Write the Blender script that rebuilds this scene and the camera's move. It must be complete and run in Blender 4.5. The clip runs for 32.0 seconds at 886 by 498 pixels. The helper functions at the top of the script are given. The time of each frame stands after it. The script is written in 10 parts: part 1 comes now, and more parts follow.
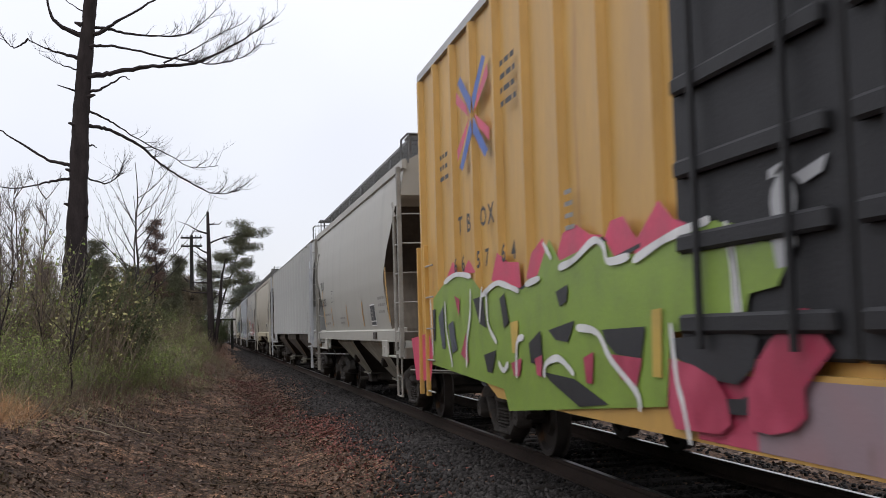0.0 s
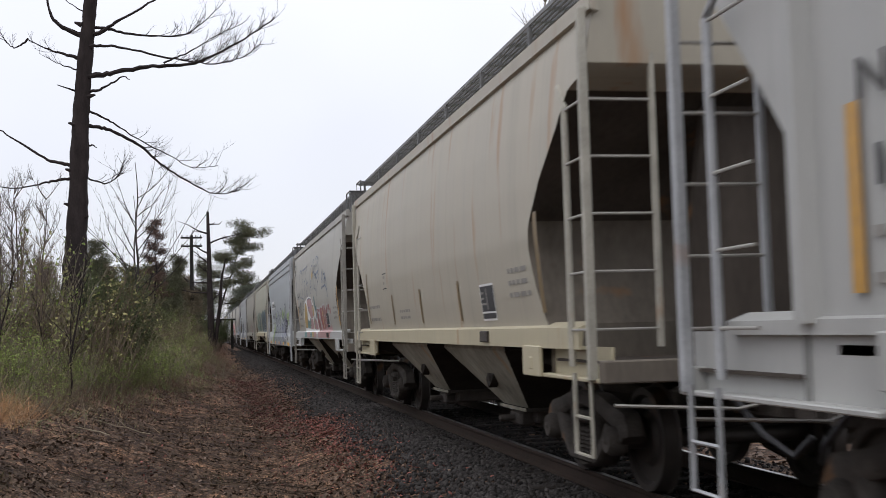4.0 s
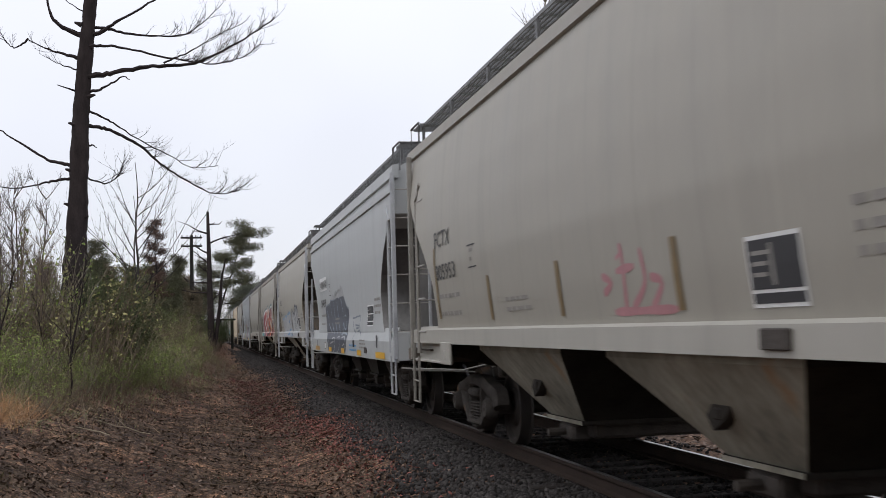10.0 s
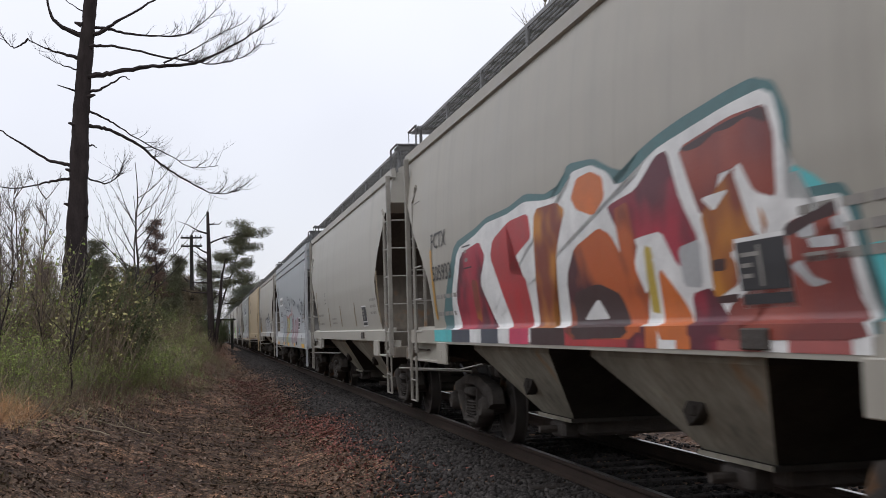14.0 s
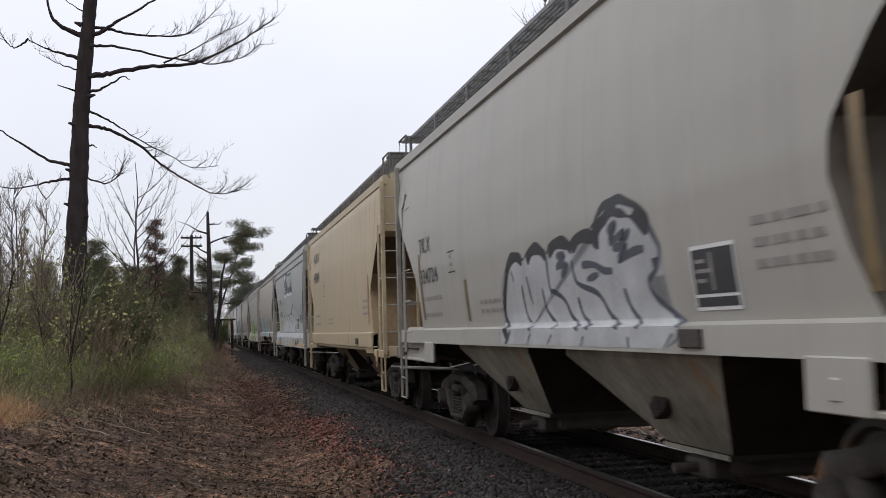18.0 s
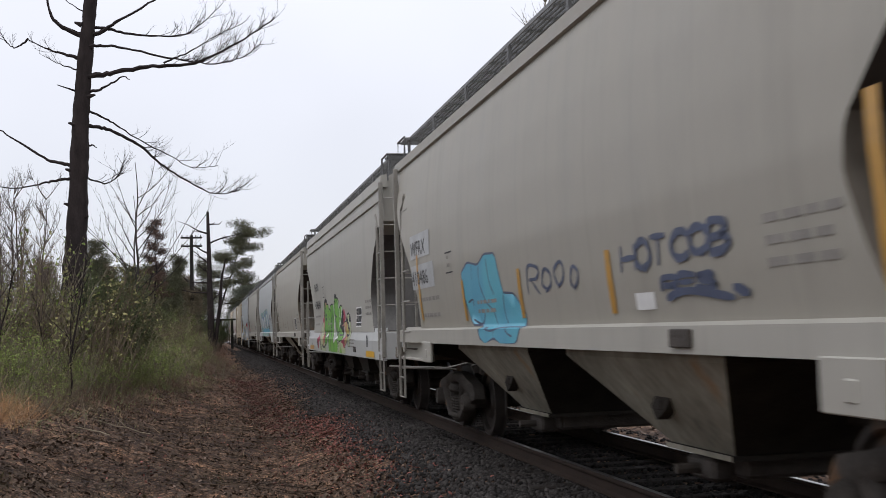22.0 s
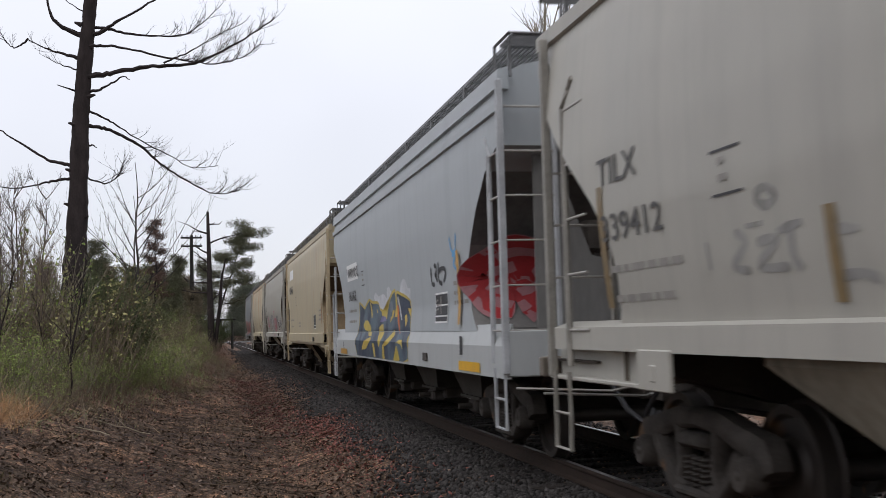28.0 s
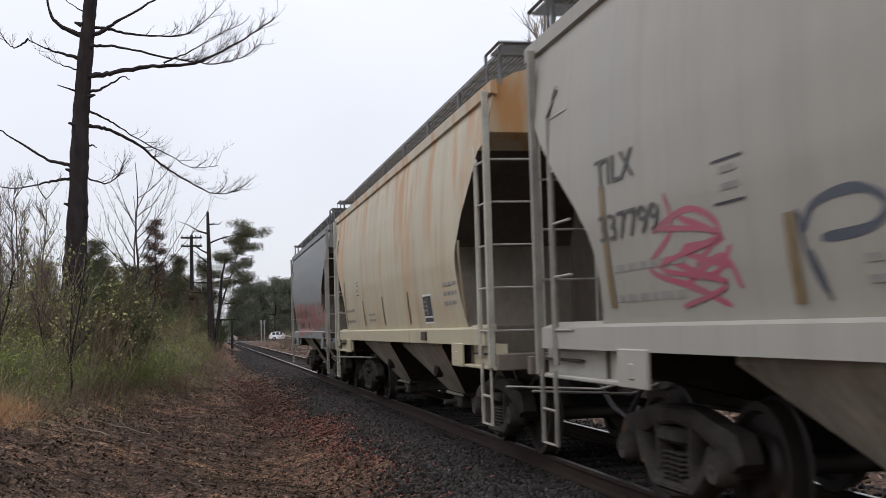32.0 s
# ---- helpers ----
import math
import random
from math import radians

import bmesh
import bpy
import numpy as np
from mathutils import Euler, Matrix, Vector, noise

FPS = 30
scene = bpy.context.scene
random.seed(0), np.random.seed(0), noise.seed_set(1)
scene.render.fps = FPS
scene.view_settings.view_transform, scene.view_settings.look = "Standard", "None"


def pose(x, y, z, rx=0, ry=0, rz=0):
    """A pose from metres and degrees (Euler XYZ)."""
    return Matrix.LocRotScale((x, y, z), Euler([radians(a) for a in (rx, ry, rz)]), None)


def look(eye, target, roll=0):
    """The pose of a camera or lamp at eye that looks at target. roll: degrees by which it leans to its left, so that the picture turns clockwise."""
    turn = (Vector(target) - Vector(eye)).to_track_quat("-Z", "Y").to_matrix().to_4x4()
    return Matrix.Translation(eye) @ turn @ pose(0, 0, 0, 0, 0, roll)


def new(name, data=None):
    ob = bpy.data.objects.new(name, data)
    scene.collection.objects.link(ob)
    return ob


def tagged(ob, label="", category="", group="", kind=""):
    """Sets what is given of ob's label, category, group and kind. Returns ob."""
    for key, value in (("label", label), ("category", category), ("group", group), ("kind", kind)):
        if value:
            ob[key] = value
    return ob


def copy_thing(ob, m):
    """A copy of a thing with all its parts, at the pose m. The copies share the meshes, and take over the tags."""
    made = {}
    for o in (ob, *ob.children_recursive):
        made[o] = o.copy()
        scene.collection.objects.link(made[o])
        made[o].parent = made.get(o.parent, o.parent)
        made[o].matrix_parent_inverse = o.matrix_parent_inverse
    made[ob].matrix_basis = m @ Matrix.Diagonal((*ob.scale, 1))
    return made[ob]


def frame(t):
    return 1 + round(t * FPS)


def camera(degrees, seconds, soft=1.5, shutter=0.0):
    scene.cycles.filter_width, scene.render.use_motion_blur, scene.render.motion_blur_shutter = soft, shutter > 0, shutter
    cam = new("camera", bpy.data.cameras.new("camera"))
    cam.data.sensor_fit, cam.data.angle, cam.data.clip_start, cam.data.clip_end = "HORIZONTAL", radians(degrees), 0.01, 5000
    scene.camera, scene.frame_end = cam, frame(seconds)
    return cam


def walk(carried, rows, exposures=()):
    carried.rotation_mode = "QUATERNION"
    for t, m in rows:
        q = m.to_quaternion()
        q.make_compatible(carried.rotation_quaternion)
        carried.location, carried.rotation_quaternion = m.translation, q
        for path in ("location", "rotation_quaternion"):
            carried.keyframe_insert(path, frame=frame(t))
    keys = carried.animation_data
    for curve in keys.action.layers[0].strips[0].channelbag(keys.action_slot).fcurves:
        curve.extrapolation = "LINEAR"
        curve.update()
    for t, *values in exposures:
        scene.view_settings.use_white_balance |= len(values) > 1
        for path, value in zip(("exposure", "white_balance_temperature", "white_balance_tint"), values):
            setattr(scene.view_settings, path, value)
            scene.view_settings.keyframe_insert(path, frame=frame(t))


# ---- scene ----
# ---- camera: it stands still on a tripod beside the track ----
EYE = Vector((0.0, 0.0, 1.47))
YAW, PITCH, ROLL = radians(11.64), radians(3.889), -1.555
AIM = EYE + Vector((math.sin(YAW) * math.cos(PITCH), math.cos(YAW) * math.cos(PITCH), math.sin(PITCH)))
cam = camera(42.0, 32.0, soft=0.85, shutter=0.2)
walk(cam, [(0.0, look(EYE, AIM, ROLL)), (32.0, look(EYE, AIM, ROLL))], exposures=[(0.0, 0.08), (12.0, 0.04), (22.0, 0.0), (32.0, 0.02)])

TRACK_X = 4.535      # middle of the track; the rails' top is z = 0
SPEED, GAIN = 11.765, 0.0130   # metres a second, and what it gains


def travelled(t):
    return SPEED * t + GAIN * t * t


# ---- light: an even overcast sky ----
world = bpy.data.worlds.new("overcast_sky")
scene.world = world
world.use_nodes = True
wn, wl = world.node_tree.nodes, world.node_tree.links
wn.clear()
w_out = wn.new("ShaderNodeOutputWorld")
w_bg = wn.new("ShaderNodeBackground")
w_sky = wn.new("ShaderNodeTexSky")
w_sky.sky_type, w_sky.sun_disc = "NISHITA", False
w_sky.sun_elevation, w_sky.sun_rotation = radians(48), radians(200)
w_co = wn.new("ShaderNodeTexCoord")
w_sep = wn.new("ShaderNodeSeparateXYZ")
wl.new(w_co.outputs["Generated"], w_sep.inputs[0])
w_ramp = wn.new("ShaderNodeMapRange")       # clouds are brighter overhead than at the horizon
w_ramp.inputs["From Min"].default_value, w_ramp.inputs["From Max"].default_value = 0.0, 1.0
w_ramp.inputs["To Min"].default_value, w_ramp.inputs["To Max"].default_value = 0.70, 1.5
wl.new(w_sep.outputs["Z"], w_ramp.inputs["Value"])
w_noise = wn.new("ShaderNodeTexNoise")
w_noise.inputs["Scale"].default_value, w_noise.inputs["Detail"].default_value = 1.7, 4.0
wl.new(w_co.outputs["Generated"], w_noise.inputs["Vector"])
w_cl = wn.new("ShaderNodeMapRange")
w_cl.inputs["From Min"].default_value, w_cl.inputs["From Max"].default_value = 0.3, 0.7
w_cl.inputs["To Min"].default_value, w_cl.inputs["To Max"].default_value = 0.9, 1.08
wl.new(w_noise.outputs["Fac"], w_cl.inputs["Value"])
w_mul = wn.new("ShaderNodeMath")
w_mul.operation = "MULTIPLY"
wl.new(w_ramp.outputs[0], w_mul.inputs[0])
wl.new(w_cl.outputs[0], w_mul.inputs[1])
w_white = wn.new("ShaderNodeMix")
w_white.data_type = "RGBA"
w_white.blend_type = "MULTIPLY"
w_white.inputs["Factor"].default_value = 1.0
w_white.inputs["B"].default_value = (0.955, 0.965, 1.05, 1)
wl.new(w_mul.outputs[0], w_white.inputs["A"])
w_mix = wn.new("ShaderNodeMix")             # a trace of the clear sky above the cloud
w_mix.data_type = "RGBA"
w_mix.blend_type = "ADD"
w_mix.inputs["Factor"].default_value = 0.015
wl.new(w_white.outputs["Result"], w_mix.inputs["A"])
wl.new(w_sky.outputs[0], w_mix.inputs["B"])
wl.new(w_mix.outputs["Result"], w_bg.inputs["Color"])
w_bg.inputs["Strength"].default_value = 1.0
wl.new(w_bg.outputs[0], w_out.inputs[0])

sun_data = bpy.data.lights.new("sun", "SUN")
sun_data.energy, sun_data.angle, sun_data.color = 0.5, radians(35), (1.0, 0.96, 0.9)
sun = new("sun", sun_data)
sun.matrix_world = look((-14, -12, 30), (0, 4, 0))

# ---- materials ----
MATS = {}


def material(name, color, rough=0.7, metal=0.0, var=0.25, scale=6.0, stretch=(1, 1, 1), bump=0.0, bump_scale=40.0,
             dark=None, rust=0.0, rust_scale=1.5, rust_stretch=(1, 1, 1), island=0.0, obj_random=0.0, seam=0.0, rust_rise=False):
    """A surface of one base colour, varied at two scales, with optional relief, rust and dirt."""
    if name in MATS:
        return MATS[name]
    m = bpy.data.materials.new(name)
    m.use_nodes = True
    n, l = m.node_tree.nodes, m.node_tree.links
    bsdf = n["Principled BSDF"]
    bsdf.inputs["Roughness"].default_value, bsdf.inputs["Metallic"].default_value = rough, metal
    if rough >= 0.8:           # dust, bark, soil and leaves hardly shine
        bsdf.inputs["Specular IOR Level"].default_value = 0.12
    co = n.new("ShaderNodeTexCoord")
    mp = n.new("ShaderNodeMapping")
    mp.inputs["Scale"].default_value = stretch
    l.new(co.outputs["Object"], mp.inputs["Vector"])
    big = n.new("ShaderNodeTexNoise")
    big.inputs["Scale"].default_value, big.inputs["Detail"].default_value = scale, 6.0
    l.new(mp.outputs[0], big.inputs["Vector"])
    fine = n.new("ShaderNodeTexNoise")
    fine.inputs["Scale"].default_value, fine.inputs["Detail"].default_value = scale * 9, 3.0
    l.new(mp.outputs[0], fine.inputs["Vector"])
    add = n.new("ShaderNodeMath")
    add.operation = "MULTIPLY_ADD"
    add.inputs[1].default_value = 0.4
    l.new(fine.outputs["Fac"], add.inputs[0])
    l.new(big.outputs["Fac"], add.inputs[2])
    rng = n.new("ShaderNodeMapRange")
    rng.inputs["From Min"].default_value, rng.inputs["From Max"].default_value = 0.45, 0.95
    l.new(add.outputs[0], rng.inputs["Value"])
    mix = n.new("ShaderNodeMix")
    mix.data_type = "RGBA"
    d = dark or tuple(c * (1 - var) for c in color)
    br = tuple(min(1.0, c * (1 + var * 0.6)) for c in color)
    mix.inputs["A"].default_value, mix.inputs["B"].default_value = (*d, 1), (*br, 1)
    l.new(rng.outputs[0], mix.inputs["Factor"])
    last = mix.outputs["Result"]
    if seam > 0:               # rain has drawn dirt down the sheet
        mp3 = n.new("ShaderNodeMapping")
        mp3.inputs["Scale"].default_value = (0.3, 1.9, 0.13)
        l.new(co.outputs["Object"], mp3.inputs["Vector"])
        drip = n.new("ShaderNodeTexNoise")
        drip.inputs["Scale"].default_value, drip.inputs["Detail"].default_value = 1.4, 6.0
        l.new(mp3.outputs[0], drip.inputs["Vector"])
        dr = n.new("ShaderNodeMapRange")
        dr.inputs["From Min"].default_value, dr.inputs["From Max"].default_value = 0.52, 0.78
        dr.inputs["To Min"].default_value, dr.inputs["To Max"].default_value = 1.0, 0.89
        l.new(drip.outputs["Fac"], dr.inputs["Value"])
        dm = n.new("ShaderNodeMix")
        dm.data_type, dm.blend_type = "RGBA", "MULTIPLY"
        dm.inputs["Factor"].default_value = 1.0
        l.new(last, dm.inputs["A"])
        l.new(dr.outputs[0], dm.inputs["B"])
        last = dm.outputs["Result"]
    if rust > 0:
        mp2 = n.new("ShaderNodeMapping")
        mp2.inputs["Scale"].default_value = rust_stretch
        l.new(co.outputs["Object"], mp2.inputs["Vector"])
        rn = n.new("ShaderNodeTexNoise")
        rn.inputs["Scale"].default_value, rn.inputs["Detail"].default_value = rust_scale, 5.0
        l.new(mp2.outputs[0], rn.inputs["Vector"])
        rr = n.new("ShaderNodeMapRange")
        rr.inputs["From Min"].default_value, rr.inputs["From Max"].default_value = 0.66 - 0.2 * rust, 0.8 - 0.2 * rust
        rr.inputs["To Max"].default_value = 0.85
        l.new(rn.outputs["Fac"], rr.inputs["Value"])
        if rust_rise:          # the roof bleeds down the sheet, most of all just under the eaves
            sp = n.new("ShaderNodeSeparateXYZ")
            l.new(co.outputs["Object"], sp.inputs[0])
            up = n.new("ShaderNodeMapRange")
            up.inputs["From Min"].default_value, up.inputs["From Max"].default_value = 2.0, 3.9
            up.inputs["To Min"].default_value, up.inputs["To Max"].default_value = 0.3, 1.0
            l.new(sp.outputs["Z"], up.inputs["Value"])
            times = n.new("ShaderNodeMath")
            times.operation = "MULTIPLY"
            l.new(rr.outputs[0], times.inputs[0])
            l.new(up.outputs[0], times.inputs[1])
            rr = times
        rm = n.new("ShaderNodeMix")
        rm.data_type = "RGBA"
        rm.inputs["B"].default_value = (0.45, 0.2, 0.05, 1) if rust_rise else (0.33, 0.155, 0.05, 1)
        l.new(rr.outputs[0], rm.inputs["Factor"])
        l.new(last, rm.inputs["A"])
        last = rm.outputs["Result"]
    if island > 0 or obj_random > 0:
        hv = n.new("ShaderNodeHueSaturation")
        src = n.new("ShaderNodeNewGeometry").outputs["Random Per Island"] if island > 0 else n.new("ShaderNodeObjectInfo").outputs["Random"]
        a = island or obj_random
        if island > 0 and obj_random > 0:      # each plant differs as well as each leaf
            ov = n.new("ShaderNodeMapRange")
            ov.inputs["To Min"].default_value, ov.inputs["To Max"].default_value = 1 - obj_random, 1 + obj_random
            l.new(n.new("ShaderNodeObjectInfo").outputs["Random"], ov.inputs["Value"])
            oh = n.new("ShaderNodeHueSaturation")
            l.new(ov.outputs[0], oh.inputs["Value"])
            l.new(last, oh.inputs["Color"])
            last = oh.outputs["Color"]
        vr = n.new("ShaderNodeMapRange")
        vr.inputs["To Min"].default_value, vr.inputs["To Max"].default_value = 1 - a, 1 + a
        l.new(src, vr.inputs["Value"])
        l.new(vr.outputs[0], hv.inputs["Value"])
        l.new(last, hv.inputs["Color"])
        last = hv.outputs["Color"]
    l.new(last, bsdf.inputs["Base Color"])
    rg = n.new("ShaderNodeMapRange")
    rg.inputs["To Min"].default_value, rg.inputs["To Max"].default_value = max(0.05, rough - 0.12), min(1.0, rough + 0.12)
    l.new(big.outputs["Fac"], rg.inputs["Value"])
    l.new(rg.outputs[0], bsdf.inputs["Roughness"])
    if seam > 0:               # upright weld seams, a shallow groove that holds dirt
        sp2 = n.new("ShaderNodeSeparateXYZ")
        l.new(co.outputs["Object"], sp2.inputs[0])
        pp = n.new("ShaderNodeMath")
        pp.operation = "PINGPONG"
        pp.inputs[1].default_value = seam / 2
        l.new(sp2.outputs["Y"], pp.inputs[0])
        groove = n.new("ShaderNodeMapRange")
        groove.inputs["From Max"].default_value = 0.03
        l.new(pp.outputs[0], groove.inputs["Value"])
        sm = n.new("ShaderNodeMix")
        sm.data_type = "RGBA"
        sm.blend_type = "MULTIPLY"
        sm.inputs["Factor"].default_value = 1.0
        tone = n.new("ShaderNodeMapRange")
        tone.inputs["To Min"].default_value, tone.inputs["To Max"].default_value = 0.93, 1.0
        l.new(groove.outputs[0], tone.inputs["Value"])
        l.new(last, sm.inputs["A"])
        l.new(tone.outputs[0], sm.inputs["B"])
        l.new(sm.outputs["Result"], bsdf.inputs["Base Color"])
    if bump > 0:
        bn = n.new("ShaderNodeTexNoise")
        bn.inputs["Scale"].default_value, bn.inputs["Detail"].default_value = bump_scale, 4.0
        l.new(mp.outputs[0], bn.inputs["Vector"])
        bp = n.new("ShaderNodeBump")
        bp.inputs["Strength"].default_value, bp.inputs["Distance"].default_value = min(1.0, bump), 0.02
        l.new(bn.outputs["Fac"], bp.inputs["Height"])
        l.new(bp.outputs[0], bsdf.inputs["Normal"])
    MATS[name] = m
    return m


STREAK = (0.9, 1.5, 0.3)     # weathering runs down the car sides


def paint(name, color, rust=0.0, var=0.08, seam=0.0, rust_rise=False):
    return material(name, color, 0.5, 0.0, var, 1.6, STREAK, 0.06, 1.2, rust=rust, rust_scale=2.2, rust_stretch=(1, 0.75, 0.2) if rust_rise else (1, 1.5, 0.16), seam=seam, rust_rise=rust_rise)


# near-black that stands for the shade under the cars
underside = material("shaded_underside_black", (0.045, 0.04, 0.035), 0.95, 0.0, 0.4, 3.0, bump=0.3)
grime = material("brake_dust_grime", (0.052, 0.045, 0.038), 0.85, 0.0, 0.4, 3.0, bump=0.4)
cast_steel = material("weathered_cast_steel", (0.06, 0.05, 0.042), 0.75, 0.1, 0.45, 5.0, bump=0.4, rust=0.15)
cast_dusty = material("dusty_cast_steel", (0.07, 0.062, 0.055), 0.8, 0.0, 0.5, 5.0, bump=0.4, rust=0.1)
wheel_steel = material("wheel_steel", (0.05, 0.043, 0.038), 0.55, 0.4, 0.35, 6.0, rust=0.2)
bright_steel = material("worn_bright_steel", (0.36, 0.35, 0.34), 0.34, 1.0, 0.1, 8.0)
rung_paint = material("worn_light_paint", (0.33, 0.315, 0.285), 0.55, 0.1, 0.25, 5.0, rust=0.1)
# slope sheet colour holds dirt plus the shade on its downward face
slope_dirt_shade = material("dirty_shaded_slope_sheet", (0.078, 0.066, 0.056), 0.85, 0.0, 0.35, 2.0, (1, 1, 0.3), rust=0.12)
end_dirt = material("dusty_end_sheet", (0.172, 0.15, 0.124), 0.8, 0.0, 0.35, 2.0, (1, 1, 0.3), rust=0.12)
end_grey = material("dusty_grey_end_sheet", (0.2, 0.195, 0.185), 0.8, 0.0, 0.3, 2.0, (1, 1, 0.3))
worn_frame = material("worn_outlet_frame", (0.2, 0.185, 0.15), 0.8, 0.0, 0.4, 6.0, rust=0.15)
galv = material("galvanised_grating", (0.17, 0.17, 0.17), 0.5, 0.5, 0.25, 8.0)
faded_stripe = material("faded_reflector", (0.2, 0.14, 0.065), 0.5, 0.0, 0.3, 9.0)
amber_stripe = material("amber_reflector", (0.5, 0.27, 0.05), 0.4, 0.0, 0.15, 12.0)
safety_yellow = material("yellow_stripe", (0.75, 0.42, 0.03), 0.45, 0.0, 0.15, 9.0)
black_ink = material("black_stencil", (0.035, 0.035, 0.038), 0.6, 0.0, 0.2, 8.0)
faded_ink = material("worn_black_stencil", (0.085, 0.083, 0.08), 0.65, 0.0, 0.35, 9.0)
mid_ink = material("half_faded_stencil", (0.16, 0.155, 0.15), 0.65, 0.0, 0.35, 9.0)
grey_ink = material("faded_stencil", (0.285, 0.27, 0.245), 0.7, 0.0, 0.25, 8.0)
white_ink = material("white_stencil", (0.75, 0.75, 0.73), 0.5, 0.0, 0.1, 8.0)


# ---- mesh helpers ----
class Shell:
    """Collects vertices and faces of one mesh."""

    def __init__(self):
        self.v, self.f = [], []

    def box(self, x0, x1, y0, y1, z0, z1):
        b = len(self.v)
        self.v += [(x, y, z) for z in (z0, z1) for y in (y0, y1) for x in (x0, x1)]
        self.f += [tuple(b + i for i in q) for q in ((0, 2, 3, 1), (4, 5, 7, 6), (0, 1, 5, 4), (2, 6, 7, 3), (0, 4, 6, 2), (1, 3, 7, 5))]
        return self

    def bevel_box(self, x0, x1, y0, y1, z0, z1, r=0.01):
        """A box with its upright edges cut, and a lighter top and bottom."""
        rings = []
        for z, k in ((z0, r), (z0 + r, 0), (z1 - r, 0), (z1, r)):
            a, b, c, d = x0 + k, x1 - k, y0 + k, y1 - k
            rings.append([(a + r, c, z), (b - r, c, z), (b, c + r, z), (b, d - r, z), (b - r, d, z), (a + r, d, z), (a, d - r, z), (a, c + r, z)])
        return self.loft(rings, True, True)

    def loft(self, rings, closed=True, caps=False):
        b, n = len(self.v), len(rings[0])
        for r in rings:
            self.v += [tuple(p) for p in r]
        for i in range(len(rings) - 1):
            for j in range(n if closed else n - 1):
                k = (j + 1) % n
                self.f.append((b + i * n + j, b + i * n + k, b + (i + 1) * n + k, b + (i + 1) * n + j))
        if caps:
            self.f.append(tuple(b + j for j in reversed(range(n))))
            self.f.append(tuple(b + (len(rings) - 1) * n + j for j in range(n)))
        return self

    def tube(self, pts, r, n=6, caps=True):
        pts = [Vector(p) for p in pts]
        rad = list(r) if isinstance(r, (list, tuple)) else [r] * len(pts)
        rings = []
        for i, p in enumerate(pts):
            d = (pts[min(i + 1, len(pts) - 1)] - pts[max(i - 1, 0)]).normalized()
            a = d.cross(Vector((0, 0, 1)) if abs(d.z) < 0.9 else Vector((1, 0, 0))).normalized()
            c = d.cross(a)
            rings.append([p + (a * math.cos(6.28319 * j / n) + c * math.sin(6.28319 * j / n)) * rad[i] for j in range(n)])
        return self.loft(rings, True, caps)

    def prism(self, outline, axis, lo, hi):
        """An outline of (a, b) pairs pushed along x, y or z."""
        put = {"x": lambda a, b, h: (h, a, b), "y": lambda a, b, h: (a, h, b), "z": lambda a, b, h: (a, b, h)}[axis]
        return self.loft([[put(a, b, lo) for a, b in outline], [put(a, b, hi) for a, b in outline]], True, True)

    def disc_y(self, profile, cx, cy, cz, n=24):
        """Turned about the x axis: profile of (x, radius)."""
        rings = [[(cx + x, cy + r * math.cos(6.28319 * j / n), cz + r * math.sin(6.28319 * j / n)) for j in range(n)] for x, r in profile]
        return self.loft(rings, True, True)

    def mesh(self, name, mat, smooth=None):
        me = bpy.data.meshes.new(name)
        me.from_pydata(self.v, [], self.f)
        bm = bmesh.new()
        bm.from_mesh(me)
        bmesh.ops.recalc_face_normals(bm, faces=bm.faces)
        bm.to_mesh(me)
        bm.free()
        if mat:
            me.materials.append(mat)
        if smooth:
            me.polygons.foreach_set("use_smooth", [True] * len(me.polygons))
            me.set_sharp_from_angle(angle=radians(smooth))
        return me


def part(name, shell, mat, parent, label="", smooth=None, at=None):
    me = shell if isinstance(shell, bpy.types.Mesh) else shell.mesh(name, mat, smooth)
    ob = new(name, me)
    ob.parent = parent
    if at is not None:
        ob.matrix_basis = at
    if label:
        ob["label"] = label
    return ob


def thing(name, label, category, group="", m=None, kind=""):
    ob = new(name)
    ob.empty_display_size = 0.2
    if m is not None:
        ob.matrix_basis = m
    return tagged(ob, label, category, group, kind)


def solid(name, shell, mat, label, category="", kind="", smooth=None, group="", m=None):
    me = shell if isinstance(shell, bpy.types.Mesh) else shell.mesh(name, mat, smooth)
    ob = new(name, me)
    if m is not None:
        ob.matrix_basis = m
    return tagged(ob, label, category, group, kind)


def many(name, verts, faces, mat, smooth=False):
    """One big mesh from arrays of vertices (n, 3) and faces (m, 3 or 4)."""
    me = bpy.data.meshes.new(name)
    nv, nf, k = len(verts), len(faces), faces.shape[1]
    me.vertices.add(nv)
    me.vertices.foreach_set("co", np.asarray(verts, dtype=np.float32).ravel())
    me.loops.add(nf * k)
    me.loops.foreach_set("vertex_index", np.asarray(faces, dtype=np.int32).ravel())
    me.polygons.add(nf)
    me.polygons.foreach_set("loop_start", np.arange(0, nf * k, k, dtype=np.int32))
    me.update(calc_edges=True)
    if smooth:
        me.polygons.foreach_set("use_smooth", [True] * nf)
    me.materials.append(mat)
    return me


def scatter(base_v, base_f, pos, rot, size):
    """Copies of a small shape: pos (n,3), rot (n,3,3), size (n,) or (n,3)."""
    n, k = len(pos), len(base_v)
    s = size if size.ndim == 2 else np.repeat(size[:, None], 3, 1)
    v = np.einsum("nij,nkj->nki", rot, base_v[None] * s[:, None, :]) + pos[:, None, :]
    f = (base_f[None] + (np.arange(n) * k)[:, None, None]).reshape(-1, base_f.shape[1])
    return v.reshape(-1, 3), f


